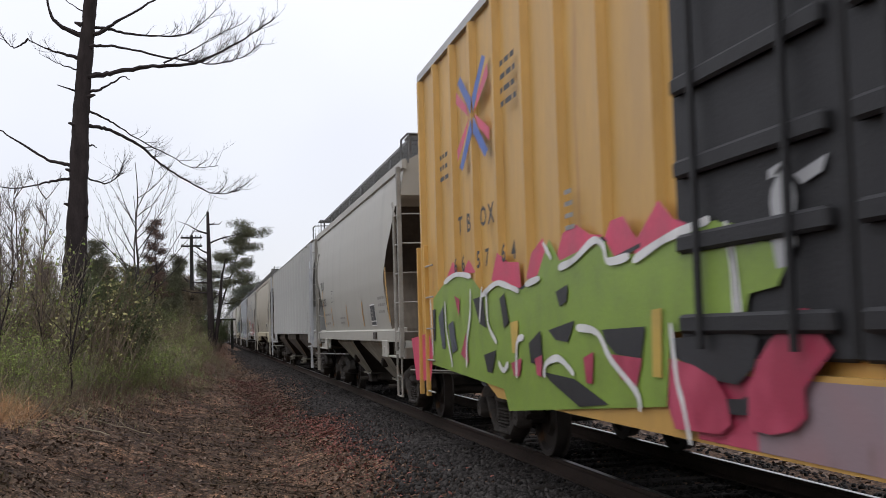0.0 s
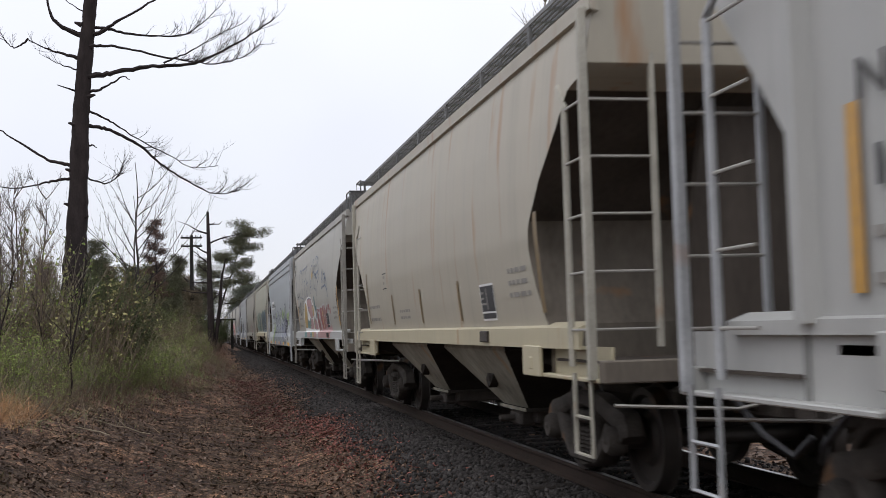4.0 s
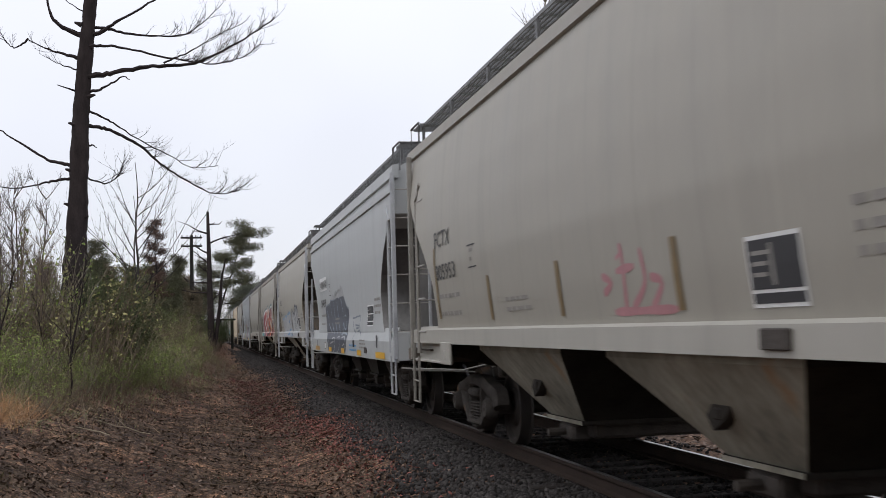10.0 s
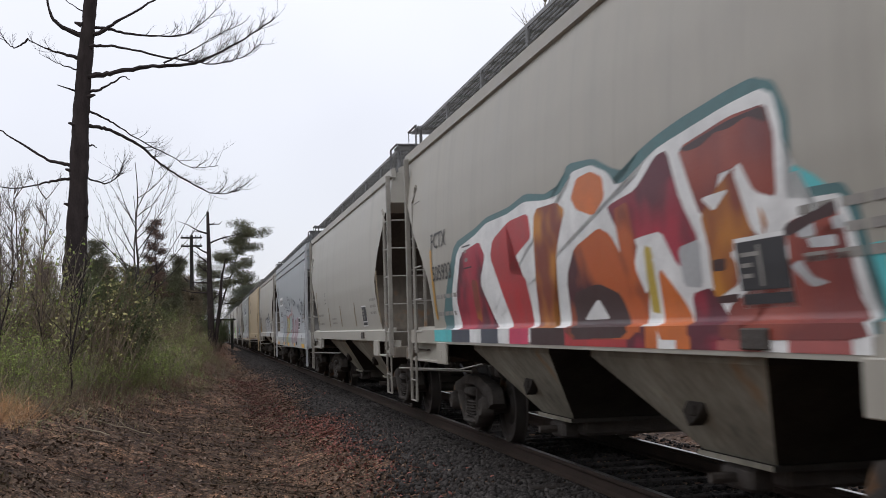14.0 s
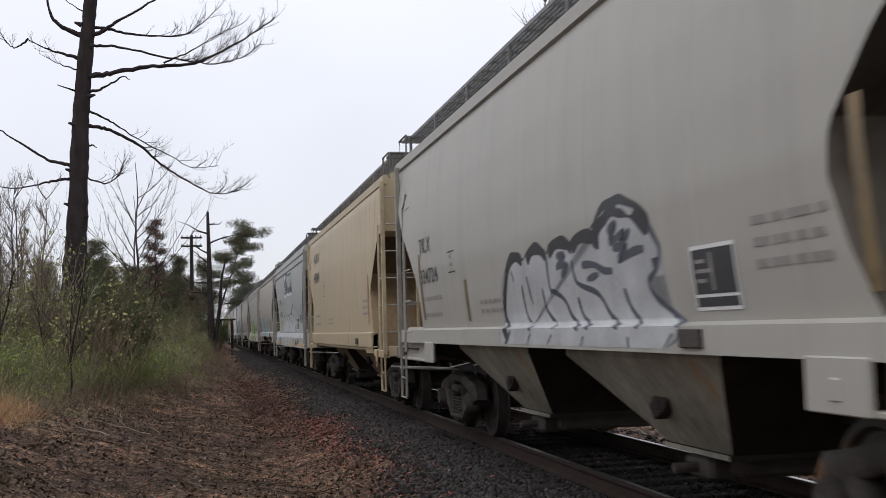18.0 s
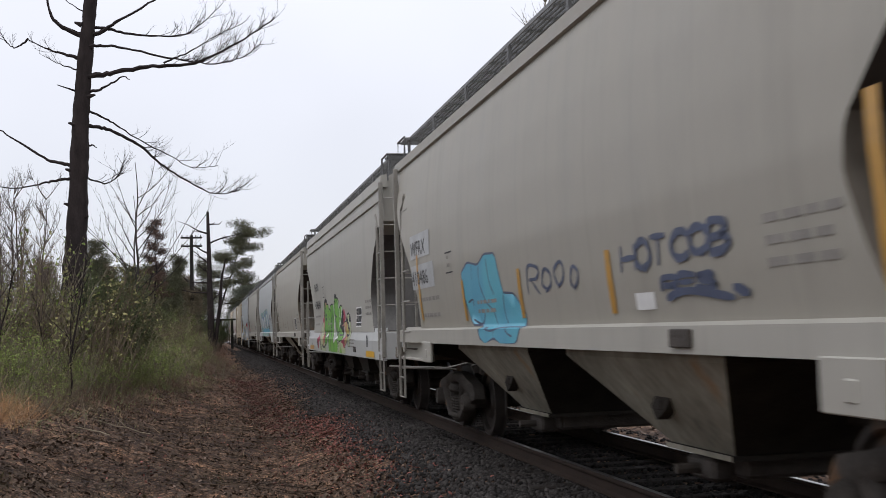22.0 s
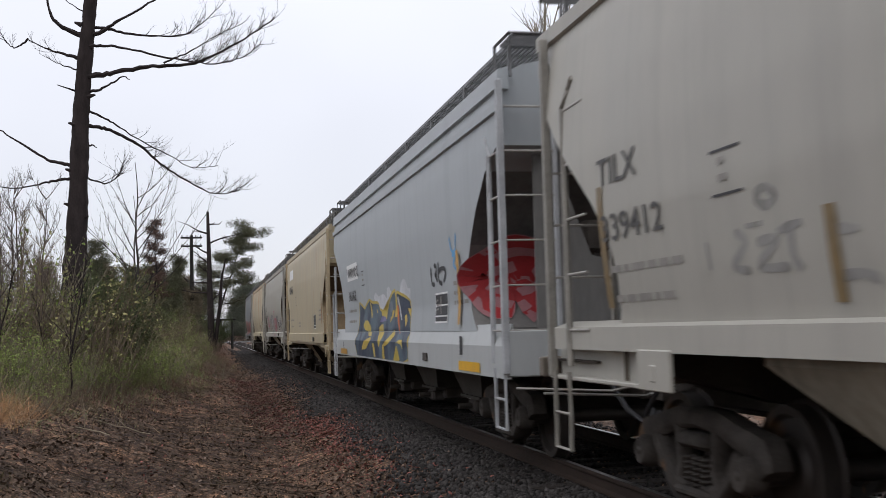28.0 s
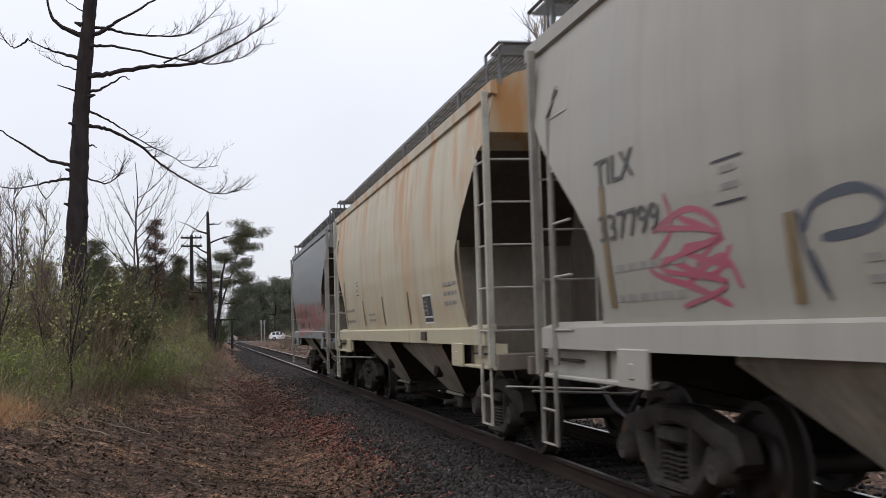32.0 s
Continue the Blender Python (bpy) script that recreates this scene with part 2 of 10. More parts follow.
def turns(rng, n, tilt=3.14):
    """Random rotations: any heading, tilted by up to tilt."""
    a, b, c = rng.uniform(0, 6.283, n), rng.uniform(-tilt, tilt, n), rng.uniform(-tilt, tilt, n)
    ca, sa, cb, sb, cc, sc = np.cos(a), np.sin(a), np.cos(b), np.sin(b), np.cos(c), np.sin(c)
    z, o = np.zeros(n), np.ones(n)
    rz = np.stack([np.stack([ca, -sa, z], 1), np.stack([sa, ca, z], 1), np.stack([z, z, o], 1)], 1)
    rx = np.stack([np.stack([o, z, z], 1), np.stack([z, cb, -sb], 1), np.stack([z, sb, cb], 1)], 1)
    ry = np.stack([np.stack([cc, z, sc], 1), np.stack([z, o, z], 1), np.stack([-sc, z, cc], 1)], 1)
    return rz @ rx @ ry


# ---- ground: ballast bed, ditch and the bank beside the camera ----
PROFILE_X = [-400, -60, -30, -14, -9, -6, -4, -3, -2, -0.8, 0.5, 1.3, 2.3, 2.75, 6.3, 6.8, 8.0, 11.0, 30.0, 400]
PROFILE_Z = [2.5, 2.4, 2.3, 2.1, 1.75, 1.2, 0.62, 0.3, 0.02, -0.3, -0.52, -0.62, -0.36, -0.2, -0.2, -0.36, -0.7, -0.6, 0.4, 2.0]


def ground_z(x, y):
    """Height of the ground; the bank sinks towards the road crossing at y = 205."""
    x, y = np.asarray(x, dtype=float), np.asarray(y, dtype=float)
    nearer = 2.6 * np.clip((y - 28.0) / 32.0, 0, 1) * np.clip((2.0 - x) / 2.0, 0, 1)       # further on the bank comes closer to the track
    z = np.interp(x - nearer, PROFILE_X, PROFILE_Z)
    k = np.clip((np.asarray(y) - 60.0) / 110.0, 0, 1)
    k = k * k * (3 - 2 * k)
    flat = np.where((np.asarray(x) > 2.5) & (np.asarray(x) < 6.6), z, -0.16)
    z = z * (1 - k) + flat * k
    z = z + 0.45 * np.exp(-((np.asarray(y) - 108.0) / 38.0) ** 2) * np.clip((2.7 - np.asarray(x)) / 1.0, 0, 1) * np.clip((np.asarray(x) + 30) / 20, 0, 1)
    off = np.clip((1.9 - np.asarray(x)) / 2.0, 0, 1) * (1 - k)
    return z + off * (0.10 * np.sin(x * 1.3 + 0.7 * np.sin(y * 0.41)) * np.cos(y * 0.53 + x * 0.4) + 0.035 * np.sin(x * 4.1 + y * 2.3) * np.sin(y * 3.7 - x) + 0.022 * np.sin(x * 7.3 - y * 5.1 + 2.0 * np.sin(y * 0.9)) * np.sin(y * 6.1 + x * 3.9) + 0.014 * np.sin(x * 15.1 + y * 9.7) * np.cos(y * 13.3 - x * 6.0))


# ---- railway cars ----
# Car space: x across (minus towards the bank), y along the track (plus towards the rear), z up from the rails' top.
CACHE = {}


def cached(key, make):
    if key not in CACHE:
        CACHE[key] = make()
    return CACHE[key]


def own(ob, mat):
    """Gives one object a material of its own on a shared mesh."""
    if mat and ob.data.materials:
        ob.material_slots[0].link = "OBJECT"
        ob.material_slots[0].material = mat
    return ob


WHEEL_R, AXLE_GAP = 0.457, 1.74


def wheelset_mesh():
    s = Shell()
    s.tube([(-1.1, 0, 0), (1.1, 0, 0)], 0.08, 10)
    for side in (-1, 1):
        prof = [(-0.075, 0.1), (-0.075, 0.2), (-0.03, 0.24), (-0.03, 0.36), (-0.075, 0.39), (-0.075, 0.448), (0.05, 0.457), (0.065, 0.485), (0.075, 0.48), (0.075, 0.39), (0.03, 0.36), (0.03, 0.24), (0.085, 0.2), (0.085, 0.1)]
        s.disc_y([(x * -side, r) for x, r in prof], side * 0.76, 0, 0, 28)
    return s.mesh("wheelset", wheel_steel, 40)


def side_frame_mesh():
    """A cast side frame: a bowed top member, a sagging bottom member, columns beside the springs and rounded jaws over the bearings."""
    s = Shell()

    def member(line, lo, hi, ends=0.8):
        """A cast bar along (y, z, half height), rounded towards its two faces."""
        pts = []
        for i in range(len(line) - 1):
            (a, b, c), (d, e, f) = line[i], line[i + 1]
            pts += [(a + (d - a) * k / 3, b + (e - b) * k / 3, c + (f - c) * k / 3) for k in range(3)]
        pts.append(line[-1])
        rings = []
        for i, (y, z, h) in enumerate(pts):
            p, q = pts[max(0, i - 1)], pts[min(len(pts) - 1, i + 1)]
            dy, dz = q[0] - p[0], q[1] - p[1]
            k = math.hypot(dy, dz) or 1.0
            ny, nz = -dz / k, dy / k
            h = h * (ends if i in (0, len(pts) - 1) else 1.0)
            rings.append([(x, y + ny * h * g, z + nz * h * g) for x, g in ((lo, -0.55), (lo, 0.55), (lo + 0.035, 1.0), (hi - 0.035, 1.0), (hi, 0.55), (hi, -0.55), (hi - 0.035, -1.0), (lo + 0.035, -1.0))])
        s.loft(rings, True, True)
    member([(-1.06, 0.47, 0.09), (-0.98, 0.6, 0.11), (-0.72, 0.66, 0.09), (-0.36, 0.75, 0.08), (0.0, 0.77, 0.075), (0.36, 0.75, 0.08), (0.72, 0.66, 0.09), (0.98, 0.6, 0.11), (1.06, 0.47, 0.09)], -0.11, 0.1)
    member([(-0.72, 0.58, 0.07), (-0.58, 0.42, 0.075), (-0.36, 0.26, 0.075), (0.0, 0.2, 0.07), (0.36, 0.26, 0.075), (0.58, 0.42, 0.075), (0.72, 0.58, 0.07)], -0.12, 0.1)
    for e in (-1, 1):
        member([(e * 0.34, 0.74, 0.07), (e * 0.3, 0.55, 0.055), (e * 0.29, 0.4, 0.055), (e * 0.36, 0.26, 0.07)], -0.1, 0.09)
        member([(e * 0.68, 0.56, 0.05), (e * 0.7, 0.42, 0.045), (e * 0.69, 0.34, 0.04)], -0.09, 0.08)
    s.bevel_box(-0.15, 0.12, -0.3, 0.3, 0.2, 0.265, 0.02)
    s.bevel_box(-0.14, 0.1, -0.27, 0.27, 0.55, 0.66, 0.03)
    return s.mesh("side_frame", cast_dusty, 45)


def spring_mesh():
    """One coil of the spring group."""
    s = Shell()
    s.tube([(0.058 * math.cos(a), 0.058 * math.sin(a), 0.265 + a * 0.0061) for a in [i * 0.785 for i in range(49)]], 0.014, 4)
    return s.mesh("spring", cast_dusty, 60)


def cap_mesh():
    s = Shell()
    s.disc_y([(-0.1, 0.06), (-0.1, 0.1), (-0.05, 0.13), (0.06, 0.13)], 0, 0, 0, 14)
    s.disc_y([(-0.115, 0.02), (-0.1, 0.035), (-0.08, 0.035)], 0, 0, 0, 8)
    return s.mesh("bearing_cap", cast_dusty, 40)


WHEELS = []


def truck(car, y, tag):
    t = part("truck", cached("bolster", lambda: Shell().bevel_box(-0.95, 0.95, -0.2, 0.2, 0.44, 0.66, 0.04).bevel_box(-0.3, 0.3, -0.28, 0.28, 0.6, 0.86, 0.04).mesh("truck", cast_steel)), None, car, "dark cast steel freight truck", at=Matrix.Translation((0, y, 0)))
    for side in (-1, 1):
        part("side_frame", cached("frame", side_frame_mesh), None, t, at=Matrix.Translation((side * 1.0, 0, 0)))
        for y_spring in (-0.14, 0.0, 0.14) if side < 0 else (0.0,):
            part("spring", cached("spring", spring_mesh), None, t, at=Matrix.Translation((side * 1.06, y_spring, 0)))
        for e in (-1, 1):
            part("bearing_cap", cached("cap", cap_mesh), None, t, at=pose(side * 1.09, e * AXLE_GAP / 2, WHEEL_R, 0, 0, 0 if side < 0 else 180))
    for e in (-1, 1):
        w = part("wheelset", cached("wheelset", wheelset_mesh), None, t, "steel wheels on an axle", at=Matrix.Translation((0, e * AXLE_GAP / 2, WHEEL_R)))
        WHEELS.append((tag, w, e * AXLE_GAP / 2))
    return t


def interp(z, table):
    zs, vs = zip(*table)
    return float(np.interp(z, zs, vs))


# half width and end inset of the body by height
STYLES = {
    "round": dict(w=[(1.44, 1.50), (1.8, 1.55), (2.3, 1.595), (2.8, 1.6), (3.3, 1.575), (3.8, 1.52), (4.1, 1.46)],
                  e=[(1.44, 1.6), (1.8, 1.8), (2.15, 1.92), (2.4, 1.86), (2.75, 1.48), (3.15, 0.95), (3.47, 0.6), (3.49, 0.2), (4.1, 0.16)],
                  r=[(1.44, 2.0), (1.54, 2.08), (1.8, 2.12), (2.03, 2.06), (2.2, 1.95), (2.41, 1.7), (2.81, 1.12), (3.05, 0.8), (3.28, 0.54), (3.47, 0.36), (3.75, 0.16), (3.95, 0.08), (4.1, 0.06)],
                  base=1.44, top=4.08, sill=(1.26, 1.47, 1.57, 1.3), deep=False, chord=(3.95, 4.12, 1.525), head=3.48),
    "deep": dict(w=[(1.42, 1.53), (1.75, 1.50), (2.3, 1.52), (2.8, 1.55), (3.4, 1.56), (3.8, 1.54), (4.1, 1.5)],
                 e=[(1.42, 1.45), (1.55, 1.66), (1.7, 1.82), (1.92, 1.9), (2.1, 1.85), (2.32, 1.65), (2.55, 1.36), (2.75, 1.07), (2.96, 0.77), (3.15, 0.52), (3.3, 0.34), (3.32, 0.22), (4.1, 0.2)],
                 r=[(1.42, 1.82), (1.75, 1.66), (2.12, 1.5), (2.43, 1.32), (2.7, 1.1), (2.86, 0.9), (3.0, 0.7), (3.15, 0.46), (3.3, 0.18), (3.34, 0.1), (4.1, 0.1)],
                 base=1.42, top=4.08, sill=(0.93, 1.46, 1.575, 0.0), deep=True, chord=(3.68, 3.8, 1.58), head=3.31),
    "angled": dict(w=[(1.4, 1.56), (3.0, 1.585), (3.85, 1.55), (4.12, 1.48)],
                   e=[(1.4, 1.5), (2.1, 1.74), (2.25, 1.7), (3.1, 0.55), (3.12, 0.2), (4.12, 0.16)],
                   base=1.4, top=4.1, sill=(1.14, 1.43, 1.6, 1.3), deep=False, chord=(3.96, 4.13, 1.54), head=3.11),
    "ribbed": dict(w=[(1.47, 1.46), (4.0, 1.46), (4.15, 1.43)],
                   e=[(1.47, 1.4), (2.2, 1.5), (3.5, 0.4), (3.52, 0.2), (4.15, 0.16)],
                   base=1.47, top=4.12, sill=(1.38, 1.49, 1.5, 1.3), deep=False, chord=(4.08, 4.14, 1.5), head=3.51),
}


def body_shell(st, length):
    half = length / 2
    s = Shell()
    n = 40
    rings = []
    for i in range(n + 1):
        z = st["base"] + (st["top"] - st["base"]) * i / n
        w, h = interp(z, st["w"]), half - interp(z, st.get("r", st["e"]))
        f = half - interp(z, st["e"]) - (interp(z, [(1.9, 0.0), (2.3, 0.15), (2.8, 0.27), (3.15, 0.25), (3.3, 0.0)]) if st["deep"] else 0.0)      # the leading end is cut a little deeper
        rings.append([(-w, -f, z), (-w, -f / 3, z), (-w, h / 3, z), (-w, h, z), (-w / 3, h, z), (w / 3, h, z), (w, h, z), (w, h / 3, z), (w, -f / 3, z), (w, -f, z), (w / 3, -f, z), (-w / 3, -f, z)])
    top = rings[-1]
    for k, dz in ((0.85, 0.12), (0.6, 0.2), (0.3, 0.24)):
        rings.append([(x * k, y, st["top"] + dz) for x, y, z in top])
    return s.loft(rings, True, True)


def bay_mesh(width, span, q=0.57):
    """One discharge bay: a funnel, its outer sheets dusty, its slope sheets painted near-black for their shade."""
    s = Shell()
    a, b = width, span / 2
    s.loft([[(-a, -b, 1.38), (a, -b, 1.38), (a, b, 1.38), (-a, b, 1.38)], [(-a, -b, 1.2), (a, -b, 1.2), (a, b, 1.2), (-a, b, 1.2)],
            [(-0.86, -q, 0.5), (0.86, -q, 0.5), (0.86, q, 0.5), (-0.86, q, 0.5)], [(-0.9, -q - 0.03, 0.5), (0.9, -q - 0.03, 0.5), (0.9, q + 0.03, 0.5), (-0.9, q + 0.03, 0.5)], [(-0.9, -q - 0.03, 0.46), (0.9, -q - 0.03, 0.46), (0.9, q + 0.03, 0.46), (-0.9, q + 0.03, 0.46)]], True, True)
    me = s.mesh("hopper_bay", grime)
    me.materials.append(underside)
    # faces along the track and below take the painted shade
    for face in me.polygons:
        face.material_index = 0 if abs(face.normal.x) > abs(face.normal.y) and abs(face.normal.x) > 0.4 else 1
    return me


def ladder_rungs(car, lad, count, z0, step, a, b):
    me = cached(("rung", round((Vector(b) - Vector(a)).length, 3), abs(b[1] - a[1]) > 0.01), lambda: Shell().tube([(0, 0, 0), tuple(Vector(b) - Vector(a))], 0.012, 6).mesh("rung", rung_paint, 60))
    for i in range(count):
        part("rung", me, None, lad, at=Matrix.Translation((a[0], a[1], z0 + i * step)))


LADDER_COATS = {}


def corner_ladders(car, half, end, side, near, mat, deep, base, inset=0.0):
    """The side ladder, the end ladder and the step at one corner of a car."""
    y, x = end * (half - inset), side * 1.575
    rail = LADDER_COATS.get(mat.name)
    low = 0.98 if deep else 1.02
    short = deep and end > 0          # at their rear the deep-sided cars have only a low corner ladder
    if short:
        lad = part("side_ladder", cached(("slow", end, side, half, inset), lambda: Shell()
                   .tube([(x, y, low), (x, y, 2.22), (x, y - end * 0.04, 2.3), (x, y - end * 0.5, 2.36)], 0.032, 6)
                   .tube([(x, y - end * 0.5, low + 0.1), (x, y - end * 0.5, 2.95)], 0.03, 6).mesh("side_ladder", rung_paint, 40)), None, car)
    else:
        lad = part("side_ladder", cached(("sl", end, side, deep, half, inset), lambda: Shell()
               .bevel_box(x - 0.035, x + 0.035, y - 0.038, y + 0.038, low, 4.0, 0.008)
               .tube([(x, y - end * 0.5, low + 0.1), (x, y - end * 0.5, 3.28), (x - side * 0.02, y - end * 0.62, 3.42), (x - side * 0.02, y - end * 0.72, 3.5)], 0.03, 6).mesh("side_ladder", rung_paint, 40)), None, car)
    own(lad, rail)
    endl = part("end_ladder", cached(("el", end, side, half, inset), lambda: Shell()
                .bevel_box(x - side * 0.58 - 0.022, x - side * 0.58 + 0.022, y - 0.03, y + 0.03, low + 0.25, 4.0, 0.008).mesh("end_ladder", rung_paint)), None, car)
    own(endl, rail)
    if near:
        ladder_rungs(car, lad, 2 if short else 5, 1.42, 0.46, (x, y - end * 0.5, 0), (x, y, 0))
        ladder_rungs(car, endl, 6, 1.42, 0.46, (x, y, 0), (x - side * 0.58, y, 0))
    st = Shell()
    st.tube([(x, y - end * 0.05, low + 0.05), (x, y - end * 0.05, 0.42), (x, y - end * 0.45, 0.42), (x, y - end * 0.45, low + 0.05)], 0.022, 5)
    st.tube([(x, y - end * 0.05, 0.72), (x, y - end * 0.45, 0.72)], 0.014, 5)
    own(part("sill_step", cached(("step", end, side, deep, half, inset), lambda: st.mesh("sill_step", rung_paint, 40)), None, car), rail)


def end_fittings(car, half, end, mat, style):
    """Platform, coupler, hoses and brake gear at one end."""
    y = end * half
    deep = style == "deep"
    z0, z1 = (0.95, 1.42) if deep else (1.0, 1.18)
    own(part("end_platform", cached(("plat", half, end, deep), lambda: Shell().bevel_box(-1.56, 1.56, min(y, y - end * 0.12), max(y, y - end * 0.12), z0, z1, 0.012).mesh("end_platform", rung_paint)), None, car), end_dirt if style == "round" else mat)
    part("deck", cached(("deck", half, end, deep), lambda: Shell().box(-1.5, 1.5, min(y - end * 0.12, y - end * 1.4), max(y - end * 0.12, y - end * 1.4), z1 - 0.03, z1 - 0.01).mesh("deck", slope_dirt_shade)), None, car, "dirt-covered end deck")
    c = Shell().bevel_box(-0.16, 0.16, min(y - end * 1.6, y + end * 0.1), max(y - end * 1.6, y + end * 0.1), 0.68, 1.0, 0.02)
    c.bevel_box(-0.09, 0.09, min(y, y + end * 0.5), max(y, y + end * 0.5), 0.78, 0.94, 0.02)
    c.prism([(-0.2, y + end * 0.42), (0.16, y + end * 0.42), (0.2, y + end * 0.66), (0.02, y + end * 0.6), (-0.06, y + end * 0.72), (-0.18, y + end * 0.68)], "z", 0.7, 1.02)
    part("coupler", c, cast_steel, car, "dark rusty knuckle coupler")
    h = Shell().tube([(-0.45, y - end * 0.1, 0.85), (-0.42, y + end * 0.3, 0.6), (-0.3, y + end * 0.55, 0.45), (-0.2, y + end * 0.65, 0.6)], 0.028, 6)
    part("brake_hose", h, black_ink, car, "black rubber air hose", 60)
    rod = Shell().tube([(-1.5, y + end * 0.06, 0.84), (-0.5, y + end * 0.08, 0.78), (0, y + end * 0.3, 0.9)], 0.014, 5)
    part("uncoupling_lever", rod, rung_paint, car, "thin bent steel lever")


def running_board(car, half, st, walkway=True):
    """Grating walkways on the roof, on posts, with end platforms."""
    top = st["top"]
    if not walkway:
        end_rails(car, half, top)
        return
    g = part("running_board", cached(("rb", half, top), lambda: rb_mesh(half, top)), None, car, "galvanised grating roof walkway")
    post = cached(("rbpost", top), lambda: Shell().bevel_box(-0.02, 0.02, -0.025, 0.025, 0, 4.458 - top - 0.06, 0.004).mesh("walkway_post", galv))
    k = 8
    for i in range(k):
        y = -half + 0.45 + (2 * half - 0.9) * i / (k - 1)
        part("walkway_post", post, None, g, at=Matrix.Translation((-1.33, y, top + 0.06)))
    end_rails(car, half, top)


def end_rails(car, half, top):
    for end in (-1, 1):
        y = end * (half - 0.02)
        gr = Shell().tube([(-1.44, y, top - 0.05), (-1.44, y, 4.49), (-0.6, y, 4.49), (-0.6, y, top + 0.1)], 0.018, 6)
        gr.tube([(-1.44, y, 4.49), (-1.44, y - end * 0.62, 4.49), (-1.44, y - end * 0.62, top)], 0.018, 6)
        part("grab_rail", gr, galv, car, smooth=60)


def rb_mesh(half, top):
    s = Shell()
    z = 4.5
    for x0 in (-1.34, 0.7):
        for k in range(13):
            s.box(x0 + k * 0.052, x0 + k * 0.052 + 0.018, -half + 0.5, half - 0.5, z - 0.04, z)
        n = int(2 * half / 0.5)
        for i in range(n + 1):
            y = -half + 0.5 + (2 * half - 1.0) * i / n
            s.box(x0, x0 + 0.64, y - 0.008, y + 0.008, z - 0.036, z - 0.006)
    for end in (-1, 1):
        for k in range(6):
            y = end * (half - 0.05 - k * 0.1)
            s.box(-1.4, 1.4, y - 0.014, y + 0.014, z - 0.04, z)
    return s.mesh("running_board", galv)


def hatches(car, half, st):
    me = cached(("hatch", st["top"]), lambda: Shell().bevel_box(-0.3, 0.3, -(half - 1.2), half - 1.2, st["top"] + 0.22, st["top"] + 0.36, 0.05).mesh("roof_hatch", rung_paint))
    part("roof_hatch", me, None, car)


def side_x(style):
    table = STYLES[style]["w"]
    return lambda z: -interp(z, table)


def on_side(name, pts2, faces, mat, parent, surf, off, label=""):
    """A thin painted shape of (y, z) points laid on the near side of a car."""
    me = bpy.data.meshes.new(name)
    me.from_pydata([(surf(z) - off, y, z) for y, z in pts2], [], faces)
    me.materials.append(mat)
    return part(name, me, None, parent, label)


def patch(name, parent, surf, y0, y1, z0, z1, mat, off=0.006, label=""):
    """A painted rectangle, y0 its left edge as one reads it."""
    n = max(1, int((z1 - z0) / 0.12))
    pts, fs = [], []
    for i in range(n + 1):
        z = z0 + (z1 - z0) * i / n
        pts += [(y0, z), (y1, z)]
    for i in range(n):
        fs.append((2 * i, 2 * i + 1, 2 * i + 3, 2 * i + 2))
    return on_side(name, pts, fs, mat, parent, surf, off, label)


def text_points(words, size, bold):
    key = ("text", words, round(size, 3), bold)
    if key not in CACHE:
        cu = bpy.data.curves.new("lettering", "FONT")
        cu.body, cu.size, cu.offset, cu.resolution_u = words, size, bold, 2
        ob = bpy.data.objects.new("lettering", cu)
        scene.collection.objects.link(ob)
        me = ob.to_mesh()
        CACHE[key] = ([(v.co.x, v.co.y) for v in me.vertices], [tuple(p.vertices) for p in me.polygons])
        ob.to_mesh_clear()
        bpy.data.objects.remove(ob)
    return CACHE[key]


def lettering(parent, surf, words, y, z, size, mat, bold=0.006, stretch=1.0, off=0.008):
    pts, fs = text_points(words, size, bold)
    return on_side("lettering", [(y - px * stretch, z + pz) for px, pz in pts], fs, mat, parent, surf, off)


def bars(parent, surf, y, z, width, rows, mat=None, pitch=0.09, seed=0):
    """Small print that cannot be read: rows of short bars in one painted panel."""
    rng = random.Random(seed)
    pts, fs = [], []
    for r in range(rows):
        u = 0.0
        while u < width - 0.08:
            w = rng.uniform(0.08, 0.26)
            w = min(w, width - u)
            b = len(pts)
            zz = z - r * pitch
            pts += [(y - u, zz), (y - u - w, zz), (y - u - w, zz + pitch * 0.4), (y - u, zz + pitch * 0.4)]
            fs.append((b, b + 1, b + 2, b + 3))
            u += w + 0.05
    ob = on_side("small_print", pts, fs, mat or grey_ink, parent, surf, 0.006)
    ob["kind"] = "stuff"
    return ob


